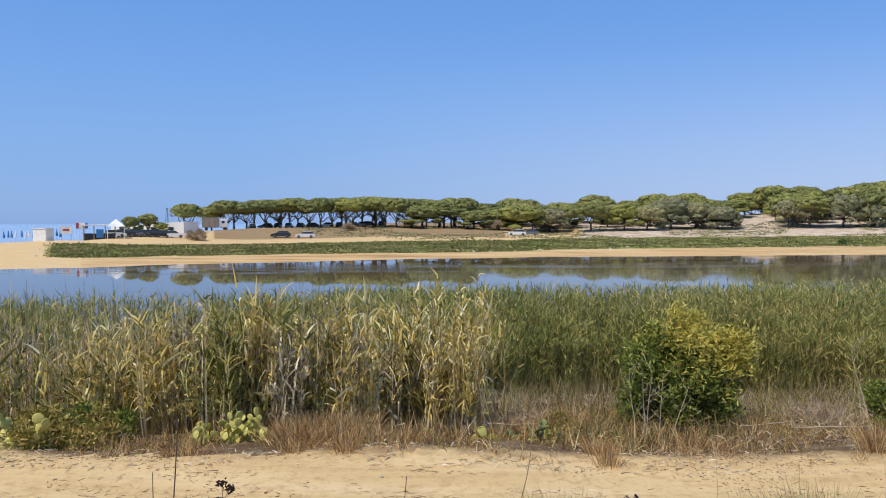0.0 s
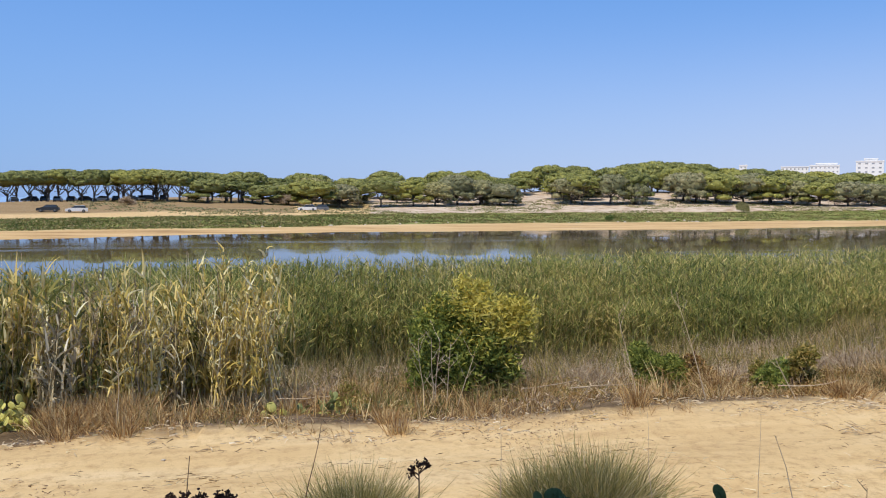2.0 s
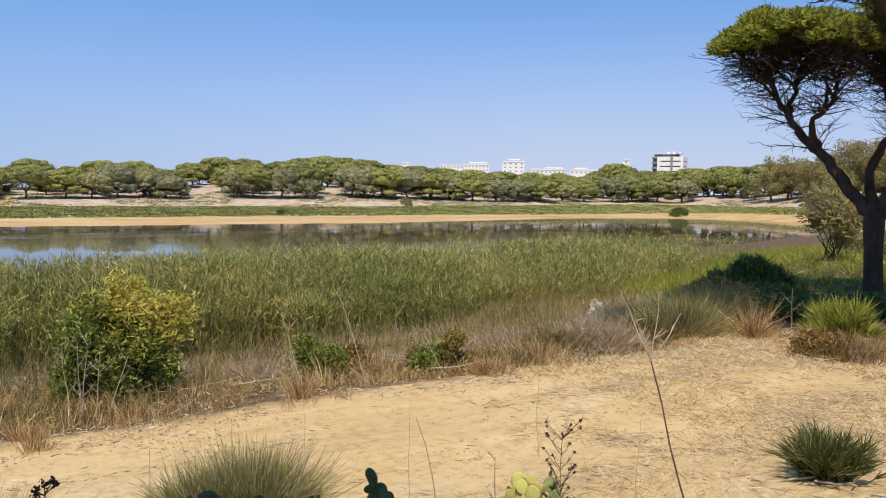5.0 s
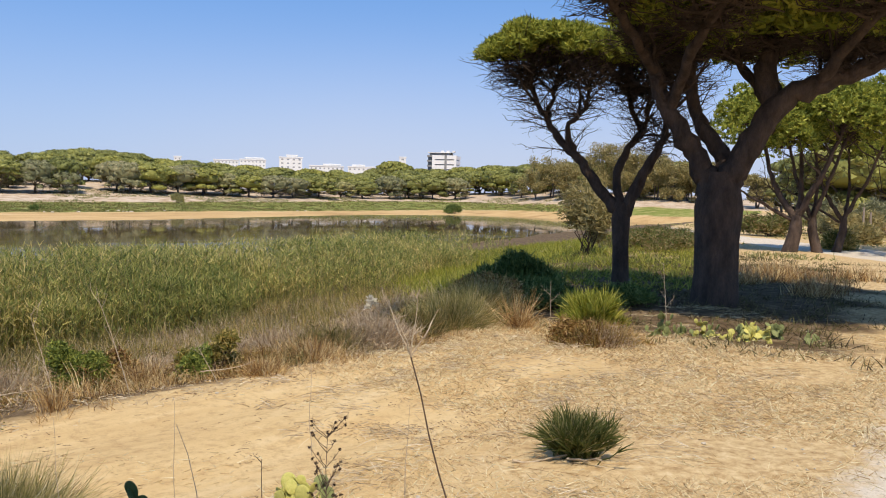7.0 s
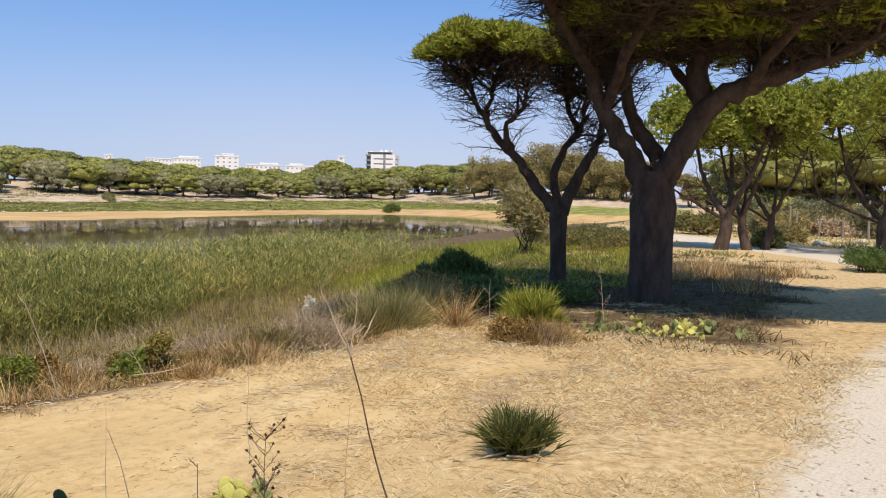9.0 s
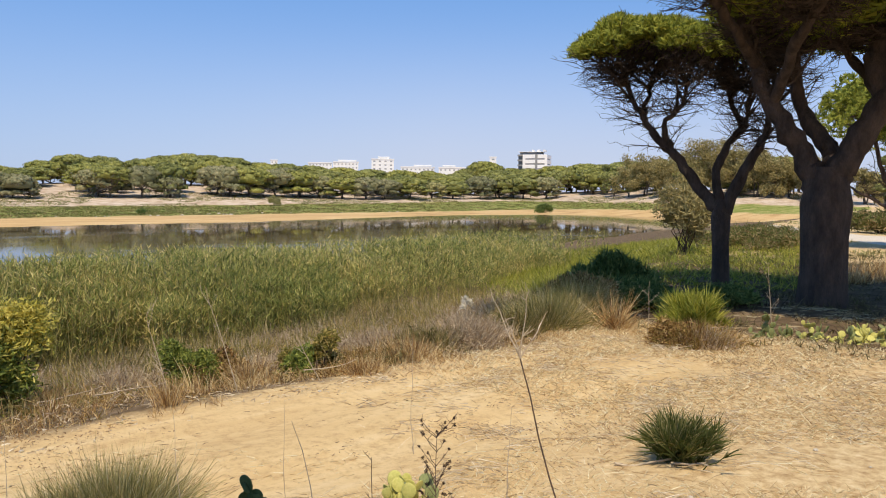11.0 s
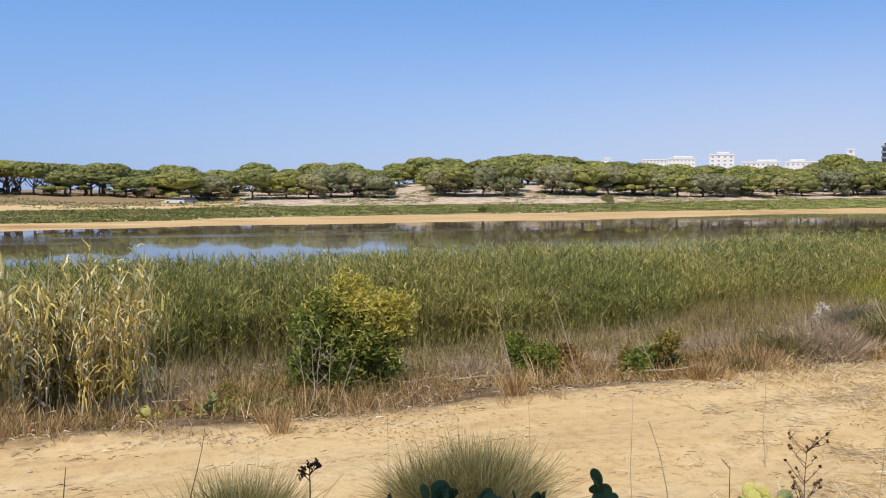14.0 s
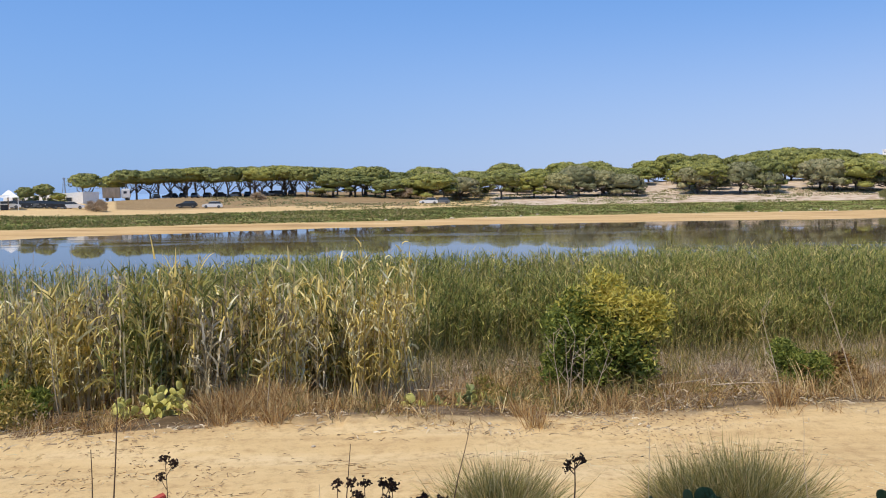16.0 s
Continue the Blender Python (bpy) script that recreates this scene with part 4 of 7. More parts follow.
def mid_pine(azimuth, r, lean, spread, tall, label, stout=1.0):
    p = on(azimuth, r)
    s, k = spread, stout
    near_pine("pine_tree", seen_from_track(p, azimuth),
              [([(0, 0, 1.3), (-0.2 * s, 0.1, 2.2), (-0.35 * s, 0.2, 3.2), (-0.5 * s, 0.2, tall - 1.3)], 0.16 * k, 0.06 * k),
               ([(0, 0, 1.4), (0.15 * s, -0.2, 2.3), (0.3 * s, -0.3, 3.2), (0.55 * s, -0.3, tall - 1.3)], 0.16 * k, 0.06 * k),
               ([(0, 0, 1.3), (0.05 * s, 0.4, 2.6), (0.0, 0.3 * s, tall - 1.2)], 0.14 * k, 0.05 * k),
               ([(0, 0, 1.2), (-0.45 * s, -0.2, 2.0), (-0.75 * s, -0.3, 2.6)], 0.09 * k, 0.03 * k)],
              [((-0.4 * s, 0, tall - 2.3), (0.75 * s, 0.75 * s, 2.2), 2600), ((0.45 * s, 0.1, tall - 2.1), (0.75 * s, 0.75 * s, 2.1), 2600)],
              ([(lean, 0, -0.3), (0.5 * lean, 0, 0.3), (0, 0, 0.9), (0, 0, 1.5)], [0.36 * k, 0.29 * k, 0.26 * k, 0.2 * k]),
              label, twigs=100, needles=18, size=0.17, width=0.045, group="pines along the road", bare=50)


mid_pine(74.0, 37, -0.25, 3.1, 6.7, "umbrella pine with a leaning trunk beside the pale road")
mid_pine(74.95, 37.4, 0.3, 2.2, 6.2, "slimmer umbrella pine close beside another by the pale road", 0.7)
mid_pine(76.7, 38.6, -0.3, 3.0, 6.9, "pine with a slim leaning trunk beyond the pale road", 0.62)
mid_pine(83.0, 41, 0.1, 4.2, 7.4, "broad green pine over the pale road")
mid_pine(87.5, 36, 0.1, 4.0, 7.2, "broad green pine at the bend of the road")
mid_pine(80.2, 72, 0.1, 3.6, 7.6, "tall pine in the shaded wood beyond the road")
mid_pine(84.5, 64, -0.1, 3.8, 7.8, "pine with bare lower boughs beyond the road")
for a, r, k, s in ((75.0, 150, "d", 1.0), (77, 135, "g", 1.0), (79, 140, "g", 1.1), (81.3, 150, "d", 1.1), (84, 135, "g", 1.1), (88, 130, "g", 1.1), (93, 120, "d", 1.1)):
    far_pine(k, a, r, s, label="pine in the shaded wood beyond the road", group="pines beyond the road")

# ---- buildings, far off ----
def block(az0, az1, r, z_top, floors, deep, mat="white", label="white apartment block above the trees", bays=6, setback=0.0, name="apartment_building"):
    """A flat-roofed block facing the camera's side, with rows of windows set into its front."""
    azm = 0.5 * (az0 + az1)
    w = 2 * r * math.tan(radians(0.5 * (az1 - az0)))
    x, y = polar(azm, r)
    base = float(height(x, y)) - 0.5
    h = z_top - base
    t = thing(name, pose(float(x), float(y), base, 0, 0, -azm), label, "building", "buildings on the skyline")
    wall = box(bmesh.new(), (-w / 2, 0, 0), (w / 2, deep, h - 0.9), 0.06)
    part("wall", wall, M[mat], t)
    roof = box(bmesh.new(), (-w / 2 - 0.3, -0.3, h - 0.9), (w / 2 + 0.3, deep + 0.3, h), 0.08)
    part("roof", roof, M[mat], t)
    fh = 3.1
    pane = None
    for k in range(floors):
        z1 = h - 1.6 - k * fh
        for b in range(bays):
            x0 = -w / 2 + (b + 0.3) * w / bays
            x1 = -w / 2 + (b + 0.7) * w / bays
            win = part("window", box(bmesh.new(), (x0, -0.06, z1 - 1.2), (x1, 0.12, z1), 0.03), M["white"] if mat != "white" else M["cream"], t)
            part("pane", box(bmesh.new(), (x0 + 0.12, -0.09, z1 - 1.08), (x1 - 0.12, 0.1, z1 - 0.12)), M["far_glass"], win)
    return t


def office():
    """The office block: white bands, ribbon windows, a dark glazed side and a set-back top storey."""
    r, azm = 560.0, 50.9
    x, y = polar(azm, r)
    base = float(height(x, y)) - 0.5
    h = 1.88 + (348 - 267) / 1484.0 * r - base
    t = thing("office_building", pose(float(x), float(y), base, 0, 0, -azm - 12), "white four-storey office block with ribbon windows", "building", "buildings on the skyline")
    part("core", box(bmesh.new(), (-9.4, 0.5, 0), (9.4, 15, h - 2.2)), M["glass"], t, "dark glazing behind the bands")
    for k in range(6):
        z = h - 2.2 - 3.3 * k
        part("band", box(bmesh.new(), (-6.2, -0.1, z - 2.6), (10.0, 15.2, z), 0.08), M["white"], t, "white rendered floor band")
        part("side_band", box(bmesh.new(), (-10.0, 0.2, z - 1.1), (-6.21, 15.2, z), 0.06), M["concrete"], t)
    part("pillar", box(bmesh.new(), (-6.4, -0.3, 0), (-4.6, 0.6, h - 2.2), 0.08), M["white"], t)
    part("pillar", box(bmesh.new(), (2.0, -0.25, 0), (3.6, 0.6, h - 2.2), 0.08), M["concrete"], t, "grey stair shaft")
    part("pillar", box(bmesh.new(), (8.4, -0.3, 0), (10.1, 0.6, h - 2.2), 0.08), M["white"], t)
    part("top_storey", box(bmesh.new(), (-8.6, 1.5, h - 2.2), (5.0, 14, h - 0.6), 0.1), M["concrete"], t, "set-back grey top storey")
    part("roof", box(bmesh.new(), (-9.6, 0.8, h - 0.6), (6.0, 14.6, h - 0.2), 0.08), M["white"], t)
    for x0 in (-1.0, 2.6, 6.6):
        part("roof_unit", box(bmesh.new(), (x0, 3, h - 0.2), (x0 + 1.8, 6, h + 1.1), 0.1), M["white"], t, "white roof machinery")


office()
Y8 = 55.4
ztop = lambda y, r: 1.88 + (345 - y) / 1484.0 * r  # noqa: E731
roofline = lambda y, r: 1.88 + (340 - y) / 1484.0 * r  # noqa: E731
block(col(375, Y8), col(417, Y8), 700, roofline(275, 700), 3, 12, bays=4, label="white apartment block with stacked balconies")
block(col(388, Y8), col(408, Y8), 704, roofline(271, 700), 1, 8, bays=2, label="white stair tower over an apartment block")
block(col(302, Y8), col(350, Y8), 720, roofline(281, 720), 3, 12, bays=7, label="long white apartment block over the pines")
block(col(312, Y8), col(346, Y8), 726, roofline(278, 726), 1, 9, bays=5, label="white penthouse storey of an apartment block")
block(col(254, Y8), col(300, Y8), 740, roofline(283, 740), 2, 12, bays=7, label="low white apartment block over the pines")
block(col(180, Y8), col(194, Y8), 740, roofline(280, 740), 1, 8, bays=2, label="white roof just over the pines")
block(col(430, Y8), col(492, Y8), 620, roofline(288, 620), 2, 10, bays=8, label="white row of flats among the pines")
block(col(455, Y8), col(486, Y8), 624, roofline(285, 624), 1, 8, bays=4, label="white upper storey of a row of flats")
block(col(500, Y8), col(548, Y8), 600, roofline(288, 600), 1, 10, bays=6, label="low white villa among the pines")
block(col(508, Y8), col(530, Y8), 604, roofline(285, 604), 1, 8, bays=3, label="white upper storey of a villa")
block(col(592, Y8), col(604, Y8), 640, ztop(274, 640), 1, 6, bays=1, label="slim white tower behind a tree", name="tower")
block(col(613, Y8), col(640, Y8), 600, roofline(291, 600), 1, 8, bays=3, label="low white house among the pines", name="house")
block(col(640, Y8), col(652, Y8), 600, roofline(289, 600), 1, 8, "cream", bays=2, label="low house with a terracotta front", name="house")
for x, y, s in ((580, 280, 1.5), (592, 283, 1.3), (566, 290, 1.2), (712, 290, 1.2), (728, 294, 1.2), (745, 288, 1.2), (760, 286, 1.3), (790, 284, 1.4), (775, 288, 1.2), (550, 294, 1.0), (628, 292, 1.0), (810, 286, 1.4), (480, 298, 1.0), (700, 296, 1.0)):
    a = col(x, Y8)
    rr = 430.0
    s = max(s, (ztop(y, rr) - on(a, rr)[2]) / 7.2)
    t = far_pine("b", a, rr, s, label="dark pine on the skyline before the town", group="pines before the town")
    t.scale = (s * 0.9, s * 0.9, s)


def gum_tree(azimuth, r, tall, seed):
    """A tall loose tree: slim trunks and billowing olive-brown foliage."""
    g = np.random.default_rng(seed)
    t = thing("gum_tree", pose(*on(azimuth, r, 0.3), 0, 0, 0), "tall olive-brown gum tree behind the marsh", "tree", "gum trees")
    wood, leaves = [], []
    for k in range(3):
        wood.append(tube(bend((g.normal(0, 0.5), g.normal(0, 0.5), -0.3), (g.normal(0, 1.5), g.normal(0, 1.5), tall * 0.7), 6, 0.03), np.linspace(0.22, 0.06, 6), 6))
    for k in range(34):
        a, q = g.uniform(0, 6.28), math.sqrt(g.uniform(0, 1))
        hgt = g.uniform(0.12, 1.0)
        c = np.array([math.cos(a) * q * tall * 0.36, math.sin(a) * q * tall * 0.36, tall * (hgt * 0.62 + 0.32 * (1 - q * q))])
        m = 260
        e = unit(g.normal(size=(m, 3)))
        p = c + e * g.uniform(0.3, 1.0, (m, 1)) * np.array([1.7, 1.7, 1.35]) * tall / 12
        s = g.uniform(0.2, 0.48, (m, 1))
        t1, t2 = unit(g.normal(size=(m, 3))), unit(g.normal(size=(m, 3)))
        leaves.append((np.stack([p + t1 * s, p + t2 * s, p - t1 * s * 0.7], 1).reshape(-1, 3), np.arange(3 * m).reshape(-1, 3)))
        wood.append(tube(bend((0, 0, tall * 0.3), c, 4, 0.05), [0.08, 0.06, 0.04, 0.02], 4))
    part("trunk", as_mesh("trunk", *join(*wood), [M["far_bark"]]), None, t)
    part("crown", as_mesh("crown", *join(*leaves), [M["gum"]]), None, t)


for k, (x, r, h) in enumerate(((835, 325, 14.5), (868, 315, 15), (905, 300, 13.5), (945, 282, 16.5), (975, 280, 16), (1010, 275, 14), (1045, 272, 12.5), (1075, 268, 11.5), (1100, 270, 11.5), (1130, 262, 11), (1215, 255, 9))):
    gum_tree(col(x, Y8), r, h * 1.22, 40 + k)


# ---- the car park and the beach ----
def car(azimuth, r, turn, paint, label, tall=1.45, length=4.3, van=False, z=None):
    """A parked car: body, cabin glass, wheels and lamps."""
    x, y, zz = on(azimuth, r)
    t = thing("van" if van else "car", pose(x, y, zz if z is None else z, 0, 0, -azimuth + turn), label, "van" if van else "car", "parked cars")
    L, W = length / 2, 0.88
    body = bmesh.new()
    sec = [(-L, 0.45), (-L + 0.05, 0.8), (-L + 0.2, 0.92), (L - 1.1, 0.95), (L - 0.15, 0.75), (L, 0.45), (L - 0.05, 0.25), (-L + 0.05, 0.25)]
    for s in (-W, W):
        body.faces.new([body.verts.new((px, s, pz)) for px, pz in sec])
    body.verts.ensure_lookup_table()
    for k in range(8):
        body.faces.new((body.verts[k], body.verts[(k + 1) % 8], body.verts[8 + (k + 1) % 8], body.verts[8 + k]))
    bmesh.ops.recalc_face_normals(body, faces=body.faces)
    part("body", body, M[paint], t)
    cab = bmesh.new()
    a, b2 = (-L + 0.1, L - 0.5) if van else (-L + 0.25, L - 1.15)
    lo = [(a, -W + .02, .9), (b2, -W + .02, .9), (b2, W - .02, .9), (a, W - .02, .9)]
    k = 0.08 if van else 0.5
    hi = [(a + k * .7, -W + .2, tall - .06), (b2 - k * 1.3, -W + .2, tall - .06), (b2 - k * 1.3, W - .2, tall - .06), (a + k * .7, W - .2, tall - .06)]
    v = [cab.verts.new(p) for p in lo + hi]
    for q in ((0, 1, 5, 4), (1, 2, 6, 5), (2, 3, 7, 6), (3, 0, 4, 7), (4, 5, 6, 7)):
        cab.faces.new([v[i] for i in q])
    part("cabin", cab, M[paint] if van else M["glass"], t, "" if van else "dark cabin glass")
    part("roof", box(bmesh.new(), (hi[0][0], -W + .18, tall - .07), (hi[1][0], W - .18, tall), 0.03), M[paint], t)
    for sx in (-L + 0.8, L - 0.85):
        for sy in (-W + 0.08, W - 0.08):
            w = part("wheel", rod(bmesh.new(), (sx, sy - 0.11, 0.31), (sx, sy + 0.11, 0.31), 0.31, 16), M["rubber"], t)
            part("rim", rod(bmesh.new(), (sx, sy - 0.125, 0.31), (sx, sy + 0.125, 0.31), 0.19, 12), M["car_grey"], w)
    for sy in (-W + 0.2, W - 0.2):
        part("headlight", box(bmesh.new(), (L - 0.14, sy - 0.14, 0.58), (L + 0.0, sy + 0.14, 0.7), 0.03), M["white"], t)


Y0 = -0.45
car(col(540, Y0), 186, 178, "car_white", "white hatchback parked below the sandy bank")
car(col(497, Y0), 188, 170, "car_dark", "dark car parked below the sandy bank")
car(col(916, Y0), 200, 178, "car_white", "white car parked beside the marsh", length=4.4)
car(col(938, Y0), 204, 182, "car_grey", "grey car parked under low pines")
for x, paint in ((446, "car_dark"), (470, "car_dark"), (492, "car_dark"), (512, "car_grey"), (533, "car_dark"), (556, "car_dark"), (578, "car_white"), (600, "car_dark"), (622, "car_dark"), (640, "car_grey"), (655, "car_dark"), (676, "car_dark")):
    car(col(x, Y0), 238, rng.uniform(-12, 12) + rng.choice([0, 90, 180]), paint, {"car_dark": "dark car parked in the pines' shade", "car_grey": "grey car parked in the pines' shade", "car_white": "white car parked in the pines' shade"}[paint])
for x, paint in ((222, "car_dark"), (245, "car_dark"), (278, "car_dark"), (292, "car_dark"), (308, "car_white"), (262, "car_grey"), (205, "car_white")):
    car(col(x, Y0), 178, rng.uniform(-10, 10), paint, {"car_dark": "dark car parked behind the beach", "car_grey": "grey car parked behind the beach", "car_white": "white car parked behind the beach"}[paint])


def lorry():
    """White camper lorry with a cab and a box under the pines."""
    a, r = col(383, Y0), 214
    t = thing("camper_van", pose(*on(a, r), 0, 0, -a), "white camper with a box body under the pines", "van")
    part("box_body", box(bmesh.new(), (-3.4, -1.1, 0.7), (0.6, 1.1, 3.2), 0.12), M["timber"], t, "brown open box body")
    part("cab", box(bmesh.new(), (0.7, -1.05, 0.6), (2.9, 1.05, 2.9), 0.25), M["white"], t)
    part("windscreen", box(bmesh.new(), (2.2, -0.9, 1.7), (2.95, 0.9, 2.5), 0.1), M["glass"], t)
    part("side_window", box(bmesh.new(), (1.2, -1.08, 1.7), (2.0, -0.9, 2.4), 0.05), M["glass"], t)
    for sx in (-2.4, 2.0):
        for sy in (-0.95, 0.95):
            part("wheel", rod(bmesh.new(), (sx, sy - 0.15, 0.4), (sx, sy + 0.15, 0.4), 0.4, 16), M["rubber"], t)


lorry()


def long_white_house():
    """The low white building with a sloping roof line behind the first pines."""
    a = col(262, Y0)
    t = thing("beach_house", pose(*on(a, 196), 0, 0, -a - 30), "long low white building with a sloping roof", "house")
    bm = bmesh.new()
    sec = [(-9, -0.5), (8.5, -0.5), (8.5, 3.0), (-1, 2.4), (-9, 2.0)]
    for s in (0, 7):
        bm.faces.new([bm.verts.new((px, s, pz)) for px, pz in sec])
    bm.verts.ensure_lookup_table()
    for k in range(5):
        bm.faces.new((bm.verts[k], bm.verts[(k + 1) % 5], bm.verts[5 + (k + 1) % 5], bm.verts[5 + k]))
    bmesh.ops.recalc_face_normals(bm, faces=bm.faces)
    part("wall", bm, M["white"], t)
    for x0 in (-7, -3.5, 0.6, 4.8):
        w = part("window", box(bmesh.new(), (x0, -0.08, 0.9), (x0 + 1.4, 0.1, 1.9), 0.03), M["cream"], t)
        part("pane", box(bmesh.new(), (x0 + 0.1, -0.11, 1.0), (x0 + 1.3, 0.08, 1.8)), M["glass"], w)


long_white_house()
for x, r, k, s in ((232, 180, "h", 0.42), (262, 182, "h", 0.48), (285, 192, "d", 0.3), (330, 205, "b", 0.78)):
    far_pine(k, col(x, Y0), r, s, label="small dark pine beside the beach car park", group="small pines by the beach")


def beach():
    a = col(76, Y0)
    t = thing("beach_hut", pose(*on(a, 172), 0, 0, -a - 38), "plain white box hut on the beach", "hut")
    part("wall", box(bmesh.new(), (-1.4, -1.1, -0.2), (1.4, 1.1, 2.2), 0.04), M["white"], t)
    part("roof", box(bmesh.new(), (-1.5, -1.2, 2.2), (1.5, 1.2, 2.35), 0.04), M["white"], t)
    a = col(117, Y0)
    t = thing("sign_board", pose(*on(a, 172), 0, 0, -a), "white sign with an orange mark on posts", "sign")
    for s in (-0.8, 0.8):
        part("post", rod(bmesh.new(), (s, 0.06, -0.3), (s, 0.06, 2.6), 0.05), M["timber"], t)
    board = part("board", box(bmesh.new(), (-1.05, -0.04, 1.25), (1.05, 0.0, 2.7), 0.01), M["white"], t)
    part("mark", box(bmesh.new(), (-0.6, -0.055, 1.8), (0.5, -0.041, 2.15), 0.005), M["red"], board)
    for x, m in ((134, "red"), (140, "white"), (145, "white"), (150, "blue")):
        a = col(x, Y0)
        t = thing("flag_pole", pose(*on(a, 174), 0, 0, -a), "white flagpole with a hanging flag", "flag", "flags on the beach")
        part("pole", rod(bmesh.new(), (0, 0, -0.3), (0, 0, 3.6), 0.05), M["white"], t)
        part("flag", box(bmesh.new(), (0.04, -0.02, 2.4), (0.5, 0.02, 3.5), 0.015), M[m], t)
    a = col(172, Y0)
    t = thing("beach_bar", pose(*on(a, 174), 0, 0, -a), "open beach bar with a white flat roof", "kiosk")
    part("roof", box(bmesh.new(), (-2.6, -1.5, 2.55), (3.4, 2.5, 2.8), 0.05), M["white"], t)
    for x0 in (-2.4, -0.6, 1.4, 3.2):
        for y0 in (-1.3, 2.3):
            part("post", rod(bmesh.new(), (x0, y0, -0.4), (x0, y0, 2.6), 0.08), M["timber"], t)
    # near-black material paints the shade under the bar's roof onto the counter
    part("counter", box(bmesh.new(), (-2.4, -0.9, -0.3), (3.2, -0.4, 1.1), 0.04), M["glass"], t, "counter coloured dark for the shade under the roof")
    part("panel", box(bmesh.new(), (-0.2, -1.45, 0.3), (1.1, -1.38, 1.9), 0.02), M["blue"], t, "blue notice panel")
    a = col(205, Y0)
    t = thing("beach_canopy", pose(*on(a, 174), 0, 0, -a), "white peaked canopy by the beach bar", "canopy")
    bm = bmesh.new()
    bmesh.ops.create_cone(bm, cap_ends=True, segments=4, radius1=2.4, radius2=0.05, depth=1.4, matrix=Matrix.Translation((0, 0, 3.0)) @ Matrix.Rotation(radians(45), 4, "Z"))
    part("roof", bm, M["white"], t)
    for x0 in (-1.5, 1.5):
        for y0 in (-1.5, 1.5):
            part("post", rod(bmesh.new(), (x0, y0, -0.4), (x0, y0, 2.4), 0.06), M["white"], t)
    for x in (6, 14, 20, 27, 38, 45, 51, 58, 100, 106):
        a = col(x, Y0)
        r = rng.uniform(172, 176)
        t = thing("beach_parasol", pose(*on(a, r), 0, 0, rng.uniform(0, 90)), "closed pale parasol on the beach", "parasol", "parasols on the beach")
        part("pole", rod(bmesh.new(), (0, 0, -0.2), (0, 0, 2.2), 0.035), M["white"], t)
        part("cloth", rod(bmesh.new(), (0, 0, 0.9), (0, 0, 2.15), 0.22, 10, 0.05), M["white"] if x % 2 else M["blue"], t)
    # wooden posts and stones beyond the road
    for x, y0, h in ((1395, 405, 1.9), (1407, 398, 1.6), (1447, 405, 1.2), (1489, 385, 1.3), (1535, 410, 2.4)):
        a = col(x, Y8)
        t = thing("fence_post", pose(*on(a, 58), 0, 0, rng.uniform(0, 90)), "weathered wooden fence post beyond the road", "post", "fence posts")
        part("post", rod(bmesh.new(), (0, 0, -0.3), (rng.normal(0, 0.04), 0, h), 0.08, 8, 0.06), M["timber"], t)
    a = col(296, Y0)
    t = thing("radio_mast", pose(*on(a, 330), 0, 0, 0), "thin grey radio mast behind the trees", "mast")
    for sx, sy in ((-.5, -.4), (.5, -.4), (0, .5)):
        part("leg", rod(bmesh.new(), (sx * 1.6, sy * 1.6, 5), (sx * 0.3, sy * 0.3, 13.5), 0.1, 6), M["concrete"], t)
    for z in (7, 9, 11, 13):
        part("brace", box(bmesh.new(), (-0.5, -0.4, z), (0.5, 0.4, z + 0.15), 0.02), M["concrete"], t)


beach()


# ---- the marsh over the far mud ----
def marsh():
    n = 12000
    a = rng.uniform(-25.5, 62, n)
    f = rng.uniform(0, 1, n)
    r = np.interp(a, AZ, D_MUD) * (1 - f) + np.interp(a, AZ, D_GREEN) * f
    x, y = polar(a, r)
    z = height(x, y)
    m = 9
    c = np.repeat(np.stack([x, y, z], 1), m, 0)
    k = len(c)
    c += rng.normal(0, 0.55, c.shape) * np.array([1.3, 1.0, 0.0])
    h = np.repeat(rng.uniform(0.15, 0.4, n) + 0.4 * (rng.uniform(size=n) > 0.95), m)
    v, q = strips(c, ways(k, 5, 70), h * rng.uniform(0.6, 1.2, k), rng.uniform(0.1, 0.26, k), 0.25, 1, tip=0.4)
    tagged(new("marsh_plants", as_mesh("marsh_plants", v, q, [M["marsh"]])), "low green salt marsh plants along the far mud", "marsh plants", kind="stuff")
    # low grey scrub and tussocks on the sand under the far trees
    n = 5000
    a = rng.uniform(-10, 66, n)
    f = rng.uniform(0.0, 1.6, n)
    r = np.interp(a, AZ, D_GREEN) * (1 - f) + np.interp(a, AZ, D_BANK) * f
    x, y = polar(a, r)
    m = 8
    keep = (wavy(x, y, 0.13, 4.0) > -0.15)
    x, y = x[keep], y[keep]
    c = np.repeat(np.stack([x, y, height(x, y)], 1), m, 0)
    k = len(c)
    c += rng.normal(0, 0.5, c.shape) * np.array([1.2, 1, 0])
    v, q = strips(c, ways(k, 15, 75), rng.uniform(0.15, 0.5, k), rng.uniform(0.2, 0.45, k), 0.3, 1, tip=0.5)
    tagged(new("dune_scrub", as_mesh("dune_scrub", v, q, [M["grey_needle"]])), "grey-green low scrub on the sandy far bank", "scrub", kind="stuff")


marsh()


# ---- the reeds and grasses of the near bank ----
def scatter(n, x0, x1, y0, y1, keep):
    x, y = rng.uniform(x0, x1, n), rng.uniform(y0, y1, n)
    k = keep(x, y)
    x, y = x[k], y[k]
    return np.stack([x, y, height(x, y)], 1)


